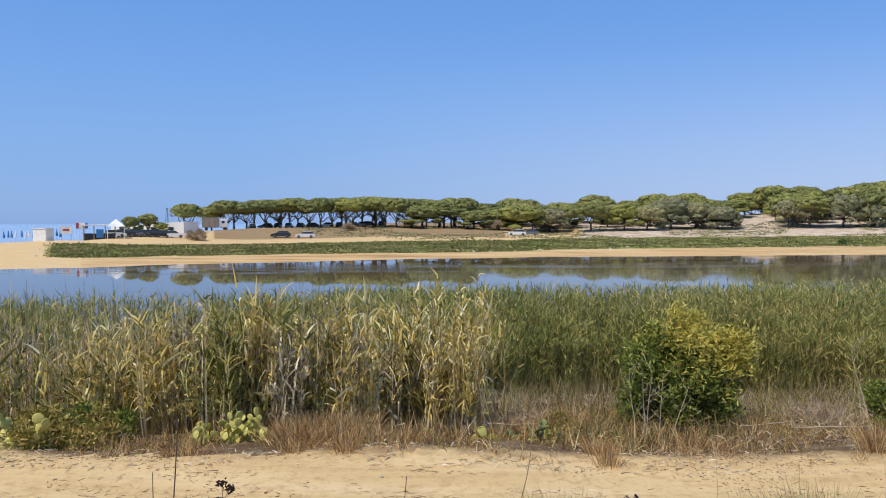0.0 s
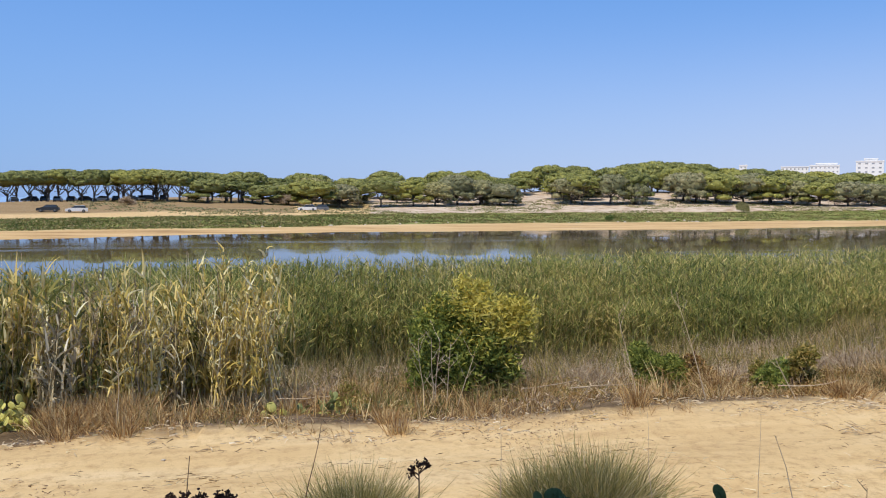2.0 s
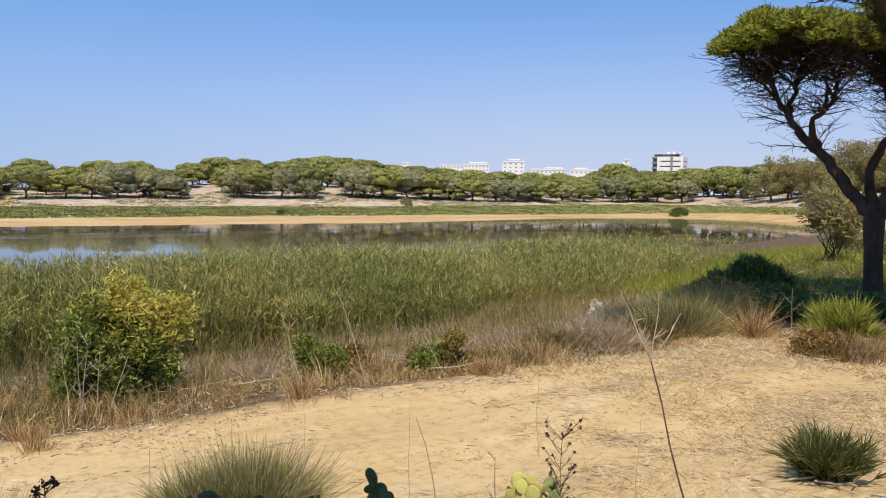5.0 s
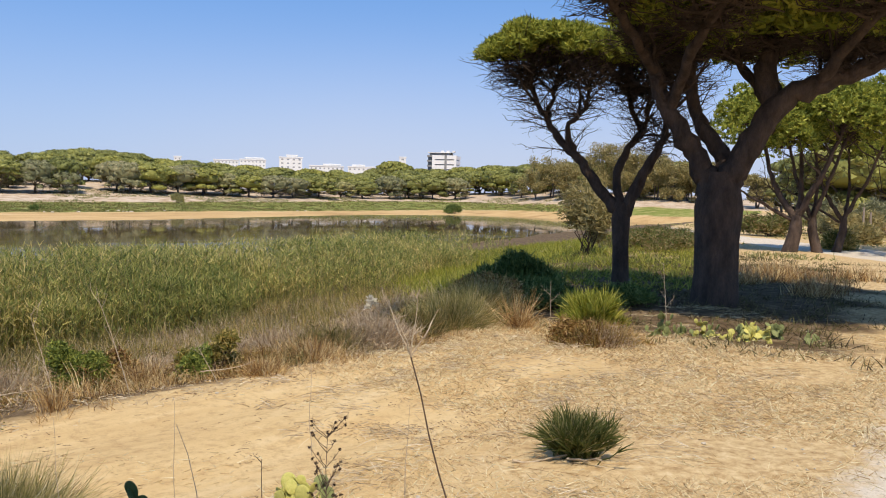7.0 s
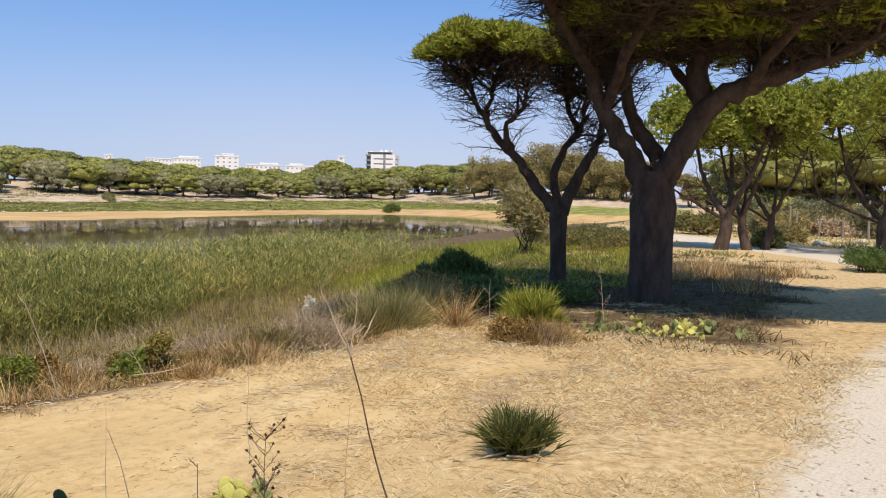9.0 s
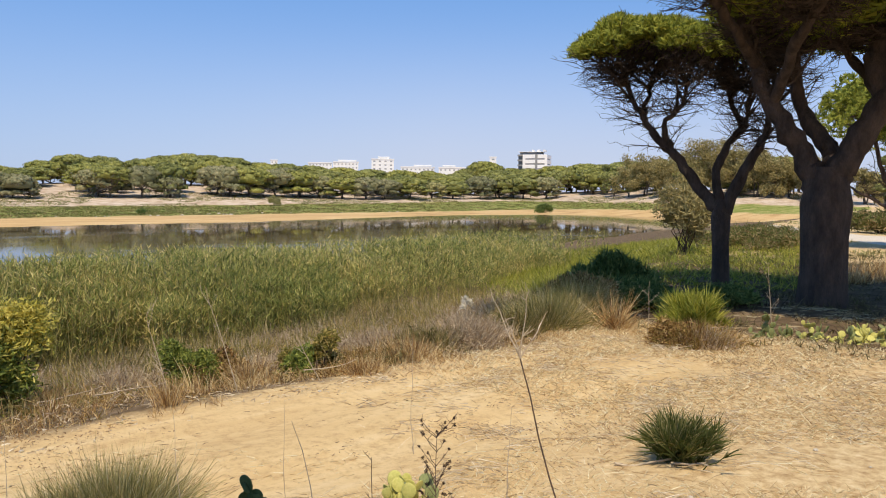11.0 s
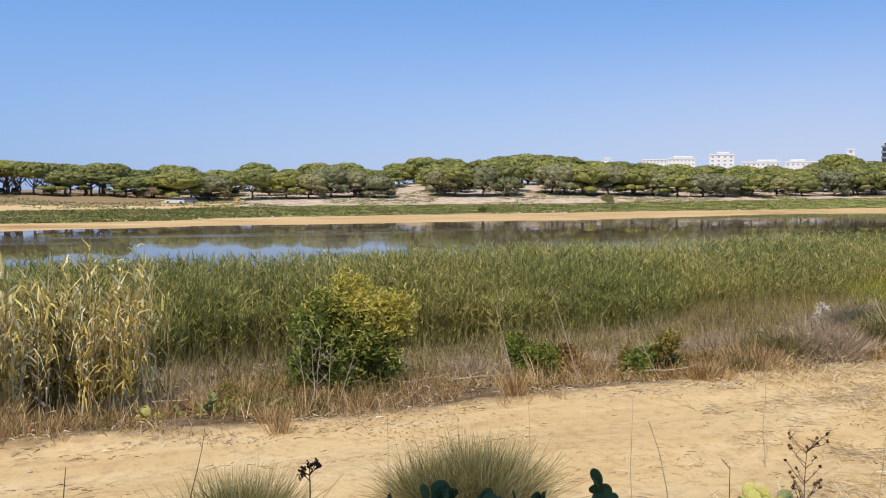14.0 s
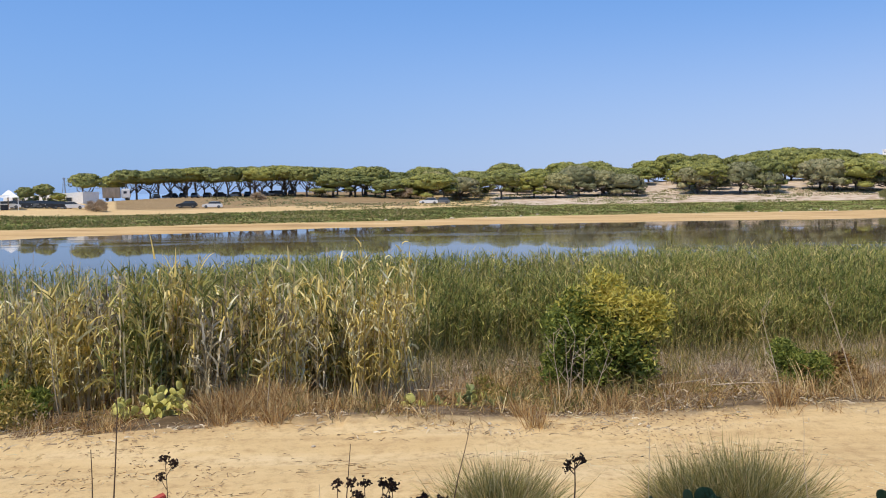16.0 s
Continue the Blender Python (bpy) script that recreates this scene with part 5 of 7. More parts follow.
def reed_back(az):
    return np.interp(az, [-40, -10, 0, 8, 15, 25, 35, 45, 52, 60], [20, 20, 20, 20.5, 22, 25, 30, 37, 46, 52])


def reed_front(x, y):
    """The y at which the reed bed begins, ragged."""
    return bank_line(x) + np.interp(x, [-30, 0, 3, 7, 11, 20], [5.0, 8.3, 11.0, 10.6, 8.0, 6.4]) + 0.9 * wavy(x, y, 0.9, 5.0) + 0.4 * wavy(x, y, 3.1, 2.0)


def in_reeds(x, y):
    r, az = np.hypot(x, y), np.degrees(np.arctan2(x, y))
    edge = np.interp(az, [44, 52, 57], [1, 0.85, 0.0])
    return (y > reed_front(x, y)) & (r < reed_back(az) + 2.2 * wavy(x, y, 0.5, 1.0)) & (az > -38) & (rng.uniform(size=len(x)) < edge) & ~((r < 28) & (az > 51))


def reeds():
    # thicker towards the front and the tops that show
    p = np.concatenate([scatter(13000, -16, 16, 12, 19, in_reeds), scatter(9000, -3, 9, 14, 21, in_reeds), scatter(11000, -18, 16, 15, 25, in_reeds), scatter(15000, -18, 42, 14, 48, in_reeds), scatter(14000, 6, 30, 14, 34, in_reeds)])
    p = p[p[:, 2] > -4.4]
    n = len(p)
    h = np.clip(np.interp(np.hypot(p[:, 0], p[:, 1]), [14, 22, 35], [0.25, 0.2, 0.1]) - p[:, 2] + rng.normal(0, 0.09, n) + 0.08 * wavy(p[:, 0], p[:, 1], 0.8, 3.0), 1.0, 3.3)
    h = h * np.interp(p[:, 1] - reed_front(p[:, 0], p[:, 1]), [0, 1.0, 2.4], [0.55, 0.8, 1.0])  # shorter at the bed's front
    lean = unit(np.stack([rng.normal(0, 0.09, n), rng.normal(0, 0.09, n), np.ones(n)], 1))
    v, q = strips(p, lean, h, 0.012, 0.02, 2, tip=0.5)
    tagged(new("reed_stalks", as_mesh("reed_stalks", v, q, [M["reed_stalk"]])), "dense thin brown stalks of the reed bed", "reeds", kind="stuff")
    m = 16
    c = np.repeat(p, m, 0)
    k = len(c)
    s = 1 - (1 - 0.12) * rng.uniform(0.0, 1.0, k) ** 1.2
    c = c + np.repeat(lean, m, 0) * (s * np.repeat(h, m))[:, None]
    ln = rng.uniform(0.13, 0.27, k)
    wd = rng.uniform(0.014, 0.024, k) * np.interp(np.hypot(c[:, 0], c[:, 1]), [14, 40], [0.9, 1.5])
    wy, dr = ways(k, 32, 86), rng.uniform(0.0, 0.4, k)
    close = np.hypot(c[:, 0], c[:, 1]) < 19
    v, q = join(*(strips(c[o], wy[o], ln[o], wd[o], dr[o], sg, tip=0.1) for o, sg in ((close, 2), (~close, 1))))
    tagged(new("reed_leaves", as_mesh("reed_leaves", v, q, [M["reed"]])), "green narrow leaves of the reed bed", "reeds", kind="stuff")


reeds()


def canes():
    """The tall yellowing canes in front of the reeds, thinning out to one side."""
    def place(x, y):
        d = y - bank_line(x)
        far_side = np.interp(x, [-12, -4, -1.5, 0.3, 0.55], [5, 4.6, 3.6, 3.0, 0.0])
        near_side = np.interp(x, [-12, -5, -3, -1.6, 0.6], [1.6, 1.3, 1.5, 1.3, 1.6])
        return (d > near_side) & (d < far_side) & (wavy(x, y, 2.2, 6.0) > -0.3)
    clumps = np.concatenate([scatter(210, -12, 0.6, 8, 12.5, place), scatter(60, -4.0, 0.5, 8, 10.3, place), scatter(26, -0.7, 0.5, 8.1, 10.0, place)])
    tall = rng.uniform(0.8, 1.5, len(clumps)) * np.interp(clumps[:, 0], [-6, -3.5, -1, 0.0, 0.6], [0.9, 0.84, 0.98, 1.2, 1.15])
    draw = rng.uniform(size=len(clumps))
    yellow = np.interp(clumps[:, 0], [-5, -1.2, -0.5, 0.4], [0.6, 0.58, 0.8, 0.9])
    sort = np.where(draw < yellow, 0, np.where(draw < yellow + 0.6 * (1 - yellow), 1, 2))
    stalks = []
    for kind, mat, words in ((0, "cane", "sunlit yellow drooping leaves of giant cane"), (1, "cane_green", "dull green leaves of giant cane"), (2, "cane_grey", "withered grey-brown leaves of giant cane")):
        own = sort == kind
        per = 15
        p = np.repeat(clumps[own], per, 0)
        n = len(p)
        p[:, :2] += rng.normal(0, 0.13, (n, 2))
        p[:, 2] = height(p[:, 0], p[:, 1])
        h = np.minimum(np.repeat(tall[own], per) * rng.uniform(0.62, 1.12, n), 1.2 - p[:, 2] + rng.normal(0, 0.12, n))
        lean = unit(np.stack([rng.normal(0, 0.11, n), rng.normal(0, 0.09, n), np.ones(n)], 1))
        stalks.append(strips(p, lean, h, rng.uniform(0.012, 0.02, n), 0.03, 3, tip=0.4))
        m = 20
        c = np.repeat(p, m, 0)
        k = len(c)
        s = 1 - 0.82 * rng.uniform(0.0, 1.0, k)
        c = c + np.repeat(lean, m, 0) * (s * np.repeat(h, m))[:, None]
        limp = rng.uniform(size=k) > (0.62 if kind == 2 else 0.75)
        v, q = strips(c, ways(k, 42, 87), rng.uniform(0.14, 0.36, k), rng.uniform(0.016, 0.032, k), rng.uniform(0.1, 0.7, k) + 1.0 * limp, 3, tip=0.08)
        tagged(new("cane_leaves", as_mesh("cane_leaves", v, q, [M[mat]])), words, "canes", kind="stuff")
    tagged(new("cane_stalks", as_mesh("cane_stalks", *join(*stalks), [M["cane_stalk"]])), "upright straw-coloured stalks of giant cane", "canes", kind="stuff")
    # a few grey dead plumed stalks standing out
    p = scatter(2400, -9, 0.5, 8, 12, place)[:420]
    n = len(p)
    v, q = strips(p, unit(np.stack([rng.normal(0, 0.06, n), rng.normal(0, 0.06, n), np.ones(n)], 1)), np.minimum(rng.uniform(1.0, 1.9, n), 1.35 - p[:, 2]), 0.011, 0.02, 3, tip=0.3)
    c = np.repeat(p + np.array([0, 0, 0.9]), 10, 0) + rng.normal(0, 0.1, (10 * n, 3)) * np.array([0.4, 0.4, 1.6])
    v2, q2 = strips(c, ways(10 * n, 50, 88), 0.16, 0.008, 0.1, 1)
    (v3, q3) = join((v, q.reshape(-1, 4)), (v2, q2))
    tagged(new("dead_canes", as_mesh("dead_canes", v3, q3, [M["grey"]])), "bare grey dead cane stalks among the leaves", "canes", kind="stuff")


canes()


def grass(name, p, mat, label, low, high, tall, wide, blades, lean=55, droop=0.25, spread=0.07, seg=2, category="grass"):
    """Tussocks at the places p, each of some blades."""
    n = len(p)
    c = np.repeat(p, blades, 0)
    k = len(c)
    c[:, :2] += rng.normal(0, spread, (k, 2))
    wide_by = np.maximum(1.0, np.hypot(c[:, 0], c[:, 1]) / 5.0)
    hh = np.repeat(rng.uniform(*tall, n), blades) * rng.uniform(0.55, 1.1, k)
    v, q = strips(c, ways(k, low, high), hh, rng.uniform(*wide, k) * (wide_by if seg == 1 else 1.0), droop * rng.uniform(0.4, 1.6, k), seg, tip=0.12)
    tagged(new(name, as_mesh(name, v, q, [M[mat]])), label, category, kind="stuff")


def mounds(name, p, mat, label, wide, tall, blades, low, high, width=(0.006, 0.012), droop=0.3, fuzzy=0.0, category="grass"):
    """Separate rounded tufts at the places p, lower towards the track. fuzzy: the share of short twigs that fill the mound instead of rising from its foot."""
    n = len(p)
    edge = np.interp(p[:, 1] - bank_line(p[:, 0]), [0.1, 1.4, 4.0], [0.4, 0.72, 1.0])
    w, h = np.repeat(rng.uniform(*wide, n), blades), np.repeat(rng.uniform(*tall, n) * edge, blades)
    c = np.repeat(p, blades, 0)
    k = len(c)
    off = np.clip(rng.normal(0, 0.3, (k, 2)), -0.6, 0.6)
    c[:, :2] += off * w[:, None]
    c[:, 2] -= 0.02
    way = ways(k, low, high)
    way[:, :2] += 1.1 * off
    twig = rng.uniform(size=k) < fuzzy
    c[:, 2] += np.where(twig, h * rng.uniform(0.1, 0.95, k) * np.sqrt(np.maximum(0, 1 - 2.2 * np.sum(off * off, 1))), 0)
    way = np.where(twig[:, None], ways(k, -25, 75), way)
    v, q = strips(c, way, h * np.where(twig, rng.uniform(0.2, 0.45, k), rng.uniform(0.5, 1.12, k)), rng.uniform(*width, k), droop * rng.uniform(0.3, 1.6, k), 2, tip=0.2)
    tagged(new(name, as_mesh(name, v, q, [M[mat]])), label, category, kind="stuff")


def bank_cover():
    d = lambda x, y: y - bank_line(x)  # noqa: E731
    def rush_place(x, y):
        dd = d(x, y)
        near = np.where(x < 0.6, 0.5, 0.55)
        return (dd > near + 0.4 * wavy(x, y, 1.6, 1.0)) & (dd < 10.5) & (np.where(x < 0.3, (dd < 2.0) | (dd > 4.5), True)) & (x < 15) & (wavy(x, y, 1.9, 3.0) > -0.12) & ~((dd < 3.2) & (x > 3.2) & (x < 8.5) & (rng.uniform(size=len(x)) < 0.55))
    p = scatter(3600, -12, 15, 6.8, 19.5, rush_place)
    deep = d(p[:, 0], p[:, 1])
    tall_ones = (deep > 4.0)
    grass("tall_rushes", p[tall_ones & ((p[:, 0] < 3) | (wavy(p[:, 0], p[:, 1], 1.3, 4.0) > -0.1))], "rush", "tall olive and brown rushes before the reeds", 45, 88, (0.5, 1.05), (0.007, 0.014), 18, spread=0.14)
    q = scatter(4200, 0, 15, 9, 18, lambda x, y: (d(x, y) > np.where(x > 3, 1.8, 2.6)) & (d(x, y) < 8.5) & (wavy(x, y, 1.1, 9.0) > np.where(x > 3, -0.3, 0.15)))
    grass("pale_scrub", q, "grey", "pinkish grey fluffy dead scrub on the wet bank", 15, 80, (0.3, 0.7), (0.006, 0.012), 20, droop=0.3, spread=0.2, category="scrub")
    deep = np.where(tall_ones, -9, deep)
    grass("brown_rushes", p[(deep > 2.2) & ((p[:, 0] < 3) | (wavy(p[:, 0], p[:, 1], 1.5, 6.0) > 0.1))], "brown", "brown and olive rushes of the wet bank", 45, 88, (0.25, 0.65), (0.008, 0.015), 14, spread=0.16)
    grass("low_rushes", p[(deep <= 2.2) & (deep > -5)][::2], "brown", "low mixed brown and olive grasses of the bank", 30, 88, (0.1, 0.26), (0.005, 0.010), 14, spread=0.12)
    p = scatter(900, -9, 12, 6.6, 13, lambda x, y: (d(x, y) > 0.4) & (d(x, y) < np.where(x > 0.4, 5.5, 1.9)) & (wavy(x, y, 1.3, 7.0) > np.where(x > 0.4, -0.1, 0.25)))
    grass("orange_grass", p, "dry", "orange-brown dry grass on the bank", 50, 88, (0.2, 0.5), (0.006, 0.011), 12)
    p = scatter(1500, -9, 9.4, 6.5, 8.4, lambda x, y: (d(x, y) > -0.12 + 0.15 * wavy(x, y, 3, 1)) & (d(x, y) < 0.95) & (wavy(x, y, 2.7, 8.0) > -0.1))
    grass("edge_grass", p, "dry", "short dry grass along the edge of the track", 35, 85, (0.08, 0.26), (0.003, 0.007), 16)
    p = scatter(3200, -8, 13, 6.5, 12, lambda x, y: (d(x, y) > 0.15) & (d(x, y) < 4.2) & (wavy(x, y, 1.6, 2.0) > 0.0))
    grass("brown_scrub", p[::2], "brown", "brown dead scrub and fallen stems on the bank", 5, 70, (0.12, 0.36), (0.004, 0.008), 16, droop=0.4, spread=0.12, category="scrub")
    # a mosaic of separate tufts between the track and the reeds
    wet = lambda x, y: (d(x, y) > 0.25) & (d(x, y) < np.where(x > 0.4, 6.5, 1.5))  # noqa: E731
    for name, count, seed, least, mat, words, wide, tall, blades, low, high, width, fall, fuzz in (
            ("straw_tufts", 560, 21.0, 0.0, "dry", "golden upright dry grass tufts on the bank", (0.15, 0.35), (0.3, 0.6), 46, 55, 88, (0.005, 0.010), 0.15, 0.1),
            ("pink_scrub", 560, 22.0, 0.08, "grey", "pinkish grey rounded dead scrub on the bank", (0.4, 0.9), (0.22, 0.45), 120, 10, 80, (0.006, 0.012), 0.35, 0.75),
            ("olive_tufts", 680, 23.0, 0.0, "rush", "dark olive rush tufts on the bank", (0.3, 0.6), (0.35, 0.65), 90, 40, 86, (0.006, 0.011), 0.2, 0.25),
            ("rust_tufts", 760, 24.0, 0.0, "brown", "rust-brown bushy grass on the bank", (0.35, 0.7), (0.25, 0.5), 100, 25, 85, (0.006, 0.012), 0.3, 0.6),
            ("fresh_tufts", 360, 25.0, 0.18, "tuft", "fresh olive-green tufts on the bank", (0.3, 0.6), (0.2, 0.4), 110, 15, 80, (0.007, 0.013), 0.3, 0.6)):
        mounds(name, scatter(count, -8, 13, 6.6, 17, lambda x, y: wet(x, y) & (wavy(x, y, 1.7, seed) > least)), mat, words, wide, tall, blades, low, high, width, fall, fuzz)
    # the yellow-green meadow in the hollow and the low green cover behind it
    def meadow_place(x, y):
        az, r = np.degrees(np.arctan2(x, y)), np.hypot(x, y)
        return (az > 48.5) & (az < 66) & (r > 17.5) & (r < 62) & (d(x, y) > 1.2)
    p = scatter(12000, 11, 56, 8, 42, meadow_place)
    grass("sedge_meadow", p, "meadow", "yellow-green sedge meadow in the hollow", 35, 85, (0.35, 0.7), (0.014, 0.03), 9, spread=0.16)
    p = scatter(1500, 3, 16, 9, 17, lambda x, y: (d(x, y) > 3.0) & (d(x, y) < 7.5) & (wavy(x, y, 0.8, 4.0) > -0.1))
    grass("green_rushes", p, "tuft", "green-brown rushes below the reeds", 55, 88, (0.5, 0.9), (0.006, 0.012), 14)
    p = scatter(900, -3, 11, 7, 11, lambda x, y: (d(x, y) > 0.5) & (d(x, y) < 3.4) & (x > 0.4) & (wavy(x, y, 2.4, 11.0) > 0.28))
    grass("green_clumps", p, "marsh", "small fresh green clumps among the dry grass", 20, 85, (0.15, 0.38), (0.006, 0.012), 18, spread=0.1)
    p = scatter(700, -6, 11, 7, 10, lambda x, y: (d(x, y) > 0.4) & (d(x, y) < 2.6) & (wavy(x, y, 2.9, 14.0) > 0.3))
    grass("rust_grass", p, "dry", "rust-coloured upright dry grass", 55, 89, (0.16, 0.36), (0.005, 0.009), 16, spread=0.08)
    p = scatter(2600, 14, 34, 6, 20, lambda x, y: (d(x, y) > -4.5) & (d(x, y) < 1.6) & (np.hypot(x, y) > 18.6) & (road_distance(x, y) > 3.0) & (np.degrees(np.arctan2(x, y)) < 71))
    grass("undergrowth", p[::2], "meadow", "yellow-green sedge behind the pines", 30, 85, (0.2, 0.5), (0.012, 0.024), 10, spread=0.16)
    grass("dark_undergrowth", p[1::2], "bush", "low green undergrowth behind the pines", 5, 80, (0.12, 0.35), (0.015, 0.03), 12, spread=0.18, category="undergrowth")
    # dry grass under the pines and along the road, its colour deepening their shade
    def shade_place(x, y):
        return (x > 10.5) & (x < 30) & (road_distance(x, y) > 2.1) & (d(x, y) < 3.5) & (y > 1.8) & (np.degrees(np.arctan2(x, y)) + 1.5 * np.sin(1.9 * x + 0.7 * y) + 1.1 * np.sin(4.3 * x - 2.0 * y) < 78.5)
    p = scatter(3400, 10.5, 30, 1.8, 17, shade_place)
    grass("shade_grass", p[wavy(p[:, 0], p[:, 1], 1.4, 5.0) > 0.0], "shaded_litter", "dry grass and litter coloured dark for the pines' shade", 20, 80, (0.08, 0.24), (0.006, 0.012), 12, spread=0.12)
    grass("shade_plants", p[1::3], "shaded_litter", "low brown-green plants coloured dark for the pines' shade", 25, 85, (0.08, 0.3), (0.008, 0.018), 12, spread=0.14, category="undergrowth")
    p = scatter(420, 18, 24, 4.5, 7.5, lambda x, y: (road_distance(x, y) > 2.0) & (wavy(x, y, 1.5, 2.0) > 0.1))
    grass("tall_dry_grass", p, "dry", "tall golden dry grass behind the large pine", 45, 85, (0.35, 0.7), (0.01, 0.02), 14, spread=0.12)
    p = scatter(900, 30, 75, 5, 40, lambda x, y: (road_distance(x, y) > 4.0) & (d(x, y) < 4) )
    grass("road_scrub", p, "grey_needle", "grey-green scrub along the pale road", 20, 80, (0.12, 0.4), (0.03, 0.07), 22, spread=0.4, category="scrub")
    # short straw stubble on the open ground
    def stubble_place(x, y):
        return (road_distance(x, y) > 2.0 + 0.3 * wavy(x, y, 2, 1)) & (d(x, y) < 0) & ((y < 4.0) | (x > 6)) & (wavy(x, y, 1.7, 2.5) > np.where(x > 3.5, -0.45, -0.2)) & (np.hypot(x, y) > 2.0) & (x < 11.3)
    p = scatter(23000, -3, 11.5, 0.8, 8, stubble_place)
    grass("straw_stubble", p, "straw", "short pale straw stubble on the dry ground", 2, 60, (0.03, 0.13), (0.003, 0.006), 8, spread=0.1, seg=1)


bank_cover()


def track_litter():
    """Loose straw, twigs and dead leaves lying on the sand."""
    p = scatter(26000, -8, 15, 1.2, 7.3, lambda x, y: (y < bank_line(x) + 0.3) & ((wavy(x, y, 2.1, 4.0) + wavy(x, y, 5.3, 1.0)) > 0.25) & (np.hypot(x, y) > 1.6))
    p[:, 2] += 0.012
    n = len(p)
    rolled = np.where((p[:, 1] > 4.2) & (p[:, 0] < 7), 0.45, 1.0)  # broken short where wheels pass
    v, q = strips(p, ways(n, -2, 10), rng.uniform(0.04, 0.2, n) * rolled, rng.uniform(0.003, 0.007, n), 0.04, 2, tip=0.4)
    tagged(new("loose_straw", as_mesh("loose_straw", v, q, [M["straw"]])), "loose straw lying on the sand", "litter", kind="stuff")
    p = scatter(1700, -8, 12, 1.5, 7.3, lambda x, y: (y < bank_line(x) + 0.3) & (wavy(x, y, 2.6, 9.0) > 0.3))
    p[:, 2] += 0.014
    n = len(p)
    loose = strips(p, ways(n, -3, 14), rng.uniform(0.02, 0.08, n), rng.uniform(0.003, 0.006, n), 0.15, 2, tip=0.4)
    # drifts of twigs pressed along the wheel marks
    c = scatter(150, -8, 9, 3.6, 7.6, lambda x, y: y < bank_line(x) - 0.1)
    p = np.repeat(c, 9, 0)
    n = len(p)
    p[:, :2] += rng.normal(0, 1, (n, 2)) * np.array([0.2, 0.035])
    p[:, 2] = height(p[:, 0], p[:, 1]) + 0.012
    along = unit(np.stack([rng.choice([-1.0, 1.0], n), rng.normal(0, 0.35, n), rng.uniform(-0.02, 0.2, n)], 1))
    v, q = join(loose, strips(p, along, rng.uniform(0.02, 0.08, n), rng.uniform(0.002, 0.005, n), 0.1, 2, tip=0.4))
    tagged(new("dark_twigs", as_mesh("dark_twigs", v, q, [M["dark_twig"]])), "small dark twigs lying on the sand", "litter", kind="stuff")

    # pale tangles of fallen stalks on the dry ground
    c = scatter(300, 0.5, 9.5, 2.2, 7.2, lambda x, y: (y < bank_line(x) - 0.2) & (road_distance(x, y) > 2.6) & ((y < 4.3) | (x > 4.5)) & (np.hypot(x, y) > 3.2))[:85]
    p = np.repeat(c, 34, 0)
    n = len(p)
    p[:, :2] += rng.normal(0, 0.09, (n, 2)) * np.array([1.5, 1.0])
    p[:, 2] = height(p[:, 0], p[:, 1]) + rng.uniform(0.005, 0.05, n)
    v, q = strips(p, ways(n, -8, 22), rng.uniform(0.06, 0.2, n), rng.uniform(0.003, 0.008, n), 0.12, 2, tip=0.4)
    tagged(new("stalk_tangles", as_mesh("stalk_tangles", v, q, [M["scrap"]])), "pale tangles of fallen stalks on the dry ground", "litter", kind="stuff")

    # brown crumbs of dead leaves in drifts
    p = scatter(46000, -7, 13, 2.0, 7.4, lambda x, y: (y < bank_line(x) + 0.4) & (wavy(x, y, 1.5, 6.0) + 0.7 * wavy(x, y, 6.1, 2.0) + 0.5 * np.exp(-((y - bank_line(x)) / 0.7) ** 2) > 0.55) & (road_distance(x, y) > 2.3))
    p[:, 2] += 0.006
    n = len(p)
    v, q = strips(p, ways(n, -10, 40), rng.uniform(0.01, 0.035, n), rng.uniform(0.004, 0.010, n), 0.1, 1, tip=0.4)
    tagged(new("leaf_crumbs", as_mesh("leaf_crumbs", v, q, [M["crumb"]])), "brown crumbs of dead leaves on the sand", "litter", kind="stuff")

    # pale scraps of dead cane leaves along the edge of the track
    p = scatter(5200, -8, 9, 6.2, 8.2, lambda x, y: (np.abs(y - bank_line(x) - 0.1) < 0.55) & (wavy(x, y, 2.3, 3.0) + wavy(x, y, 7.0, 1.0) > 0.15))
    p[:, 2] += 0.015
    n = len(p)
    v, q = strips(p, ways(n, -5, 30), rng.uniform(0.03, 0.10, n), rng.uniform(0.006, 0.014, n), 0.25, 2, tip=0.3)
    tagged(new("pale_scraps", as_mesh("pale_scraps", v, q, [M["scrap"]])), "pale scraps of dead cane leaves beside the track", "litter", kind="stuff")


track_litter()


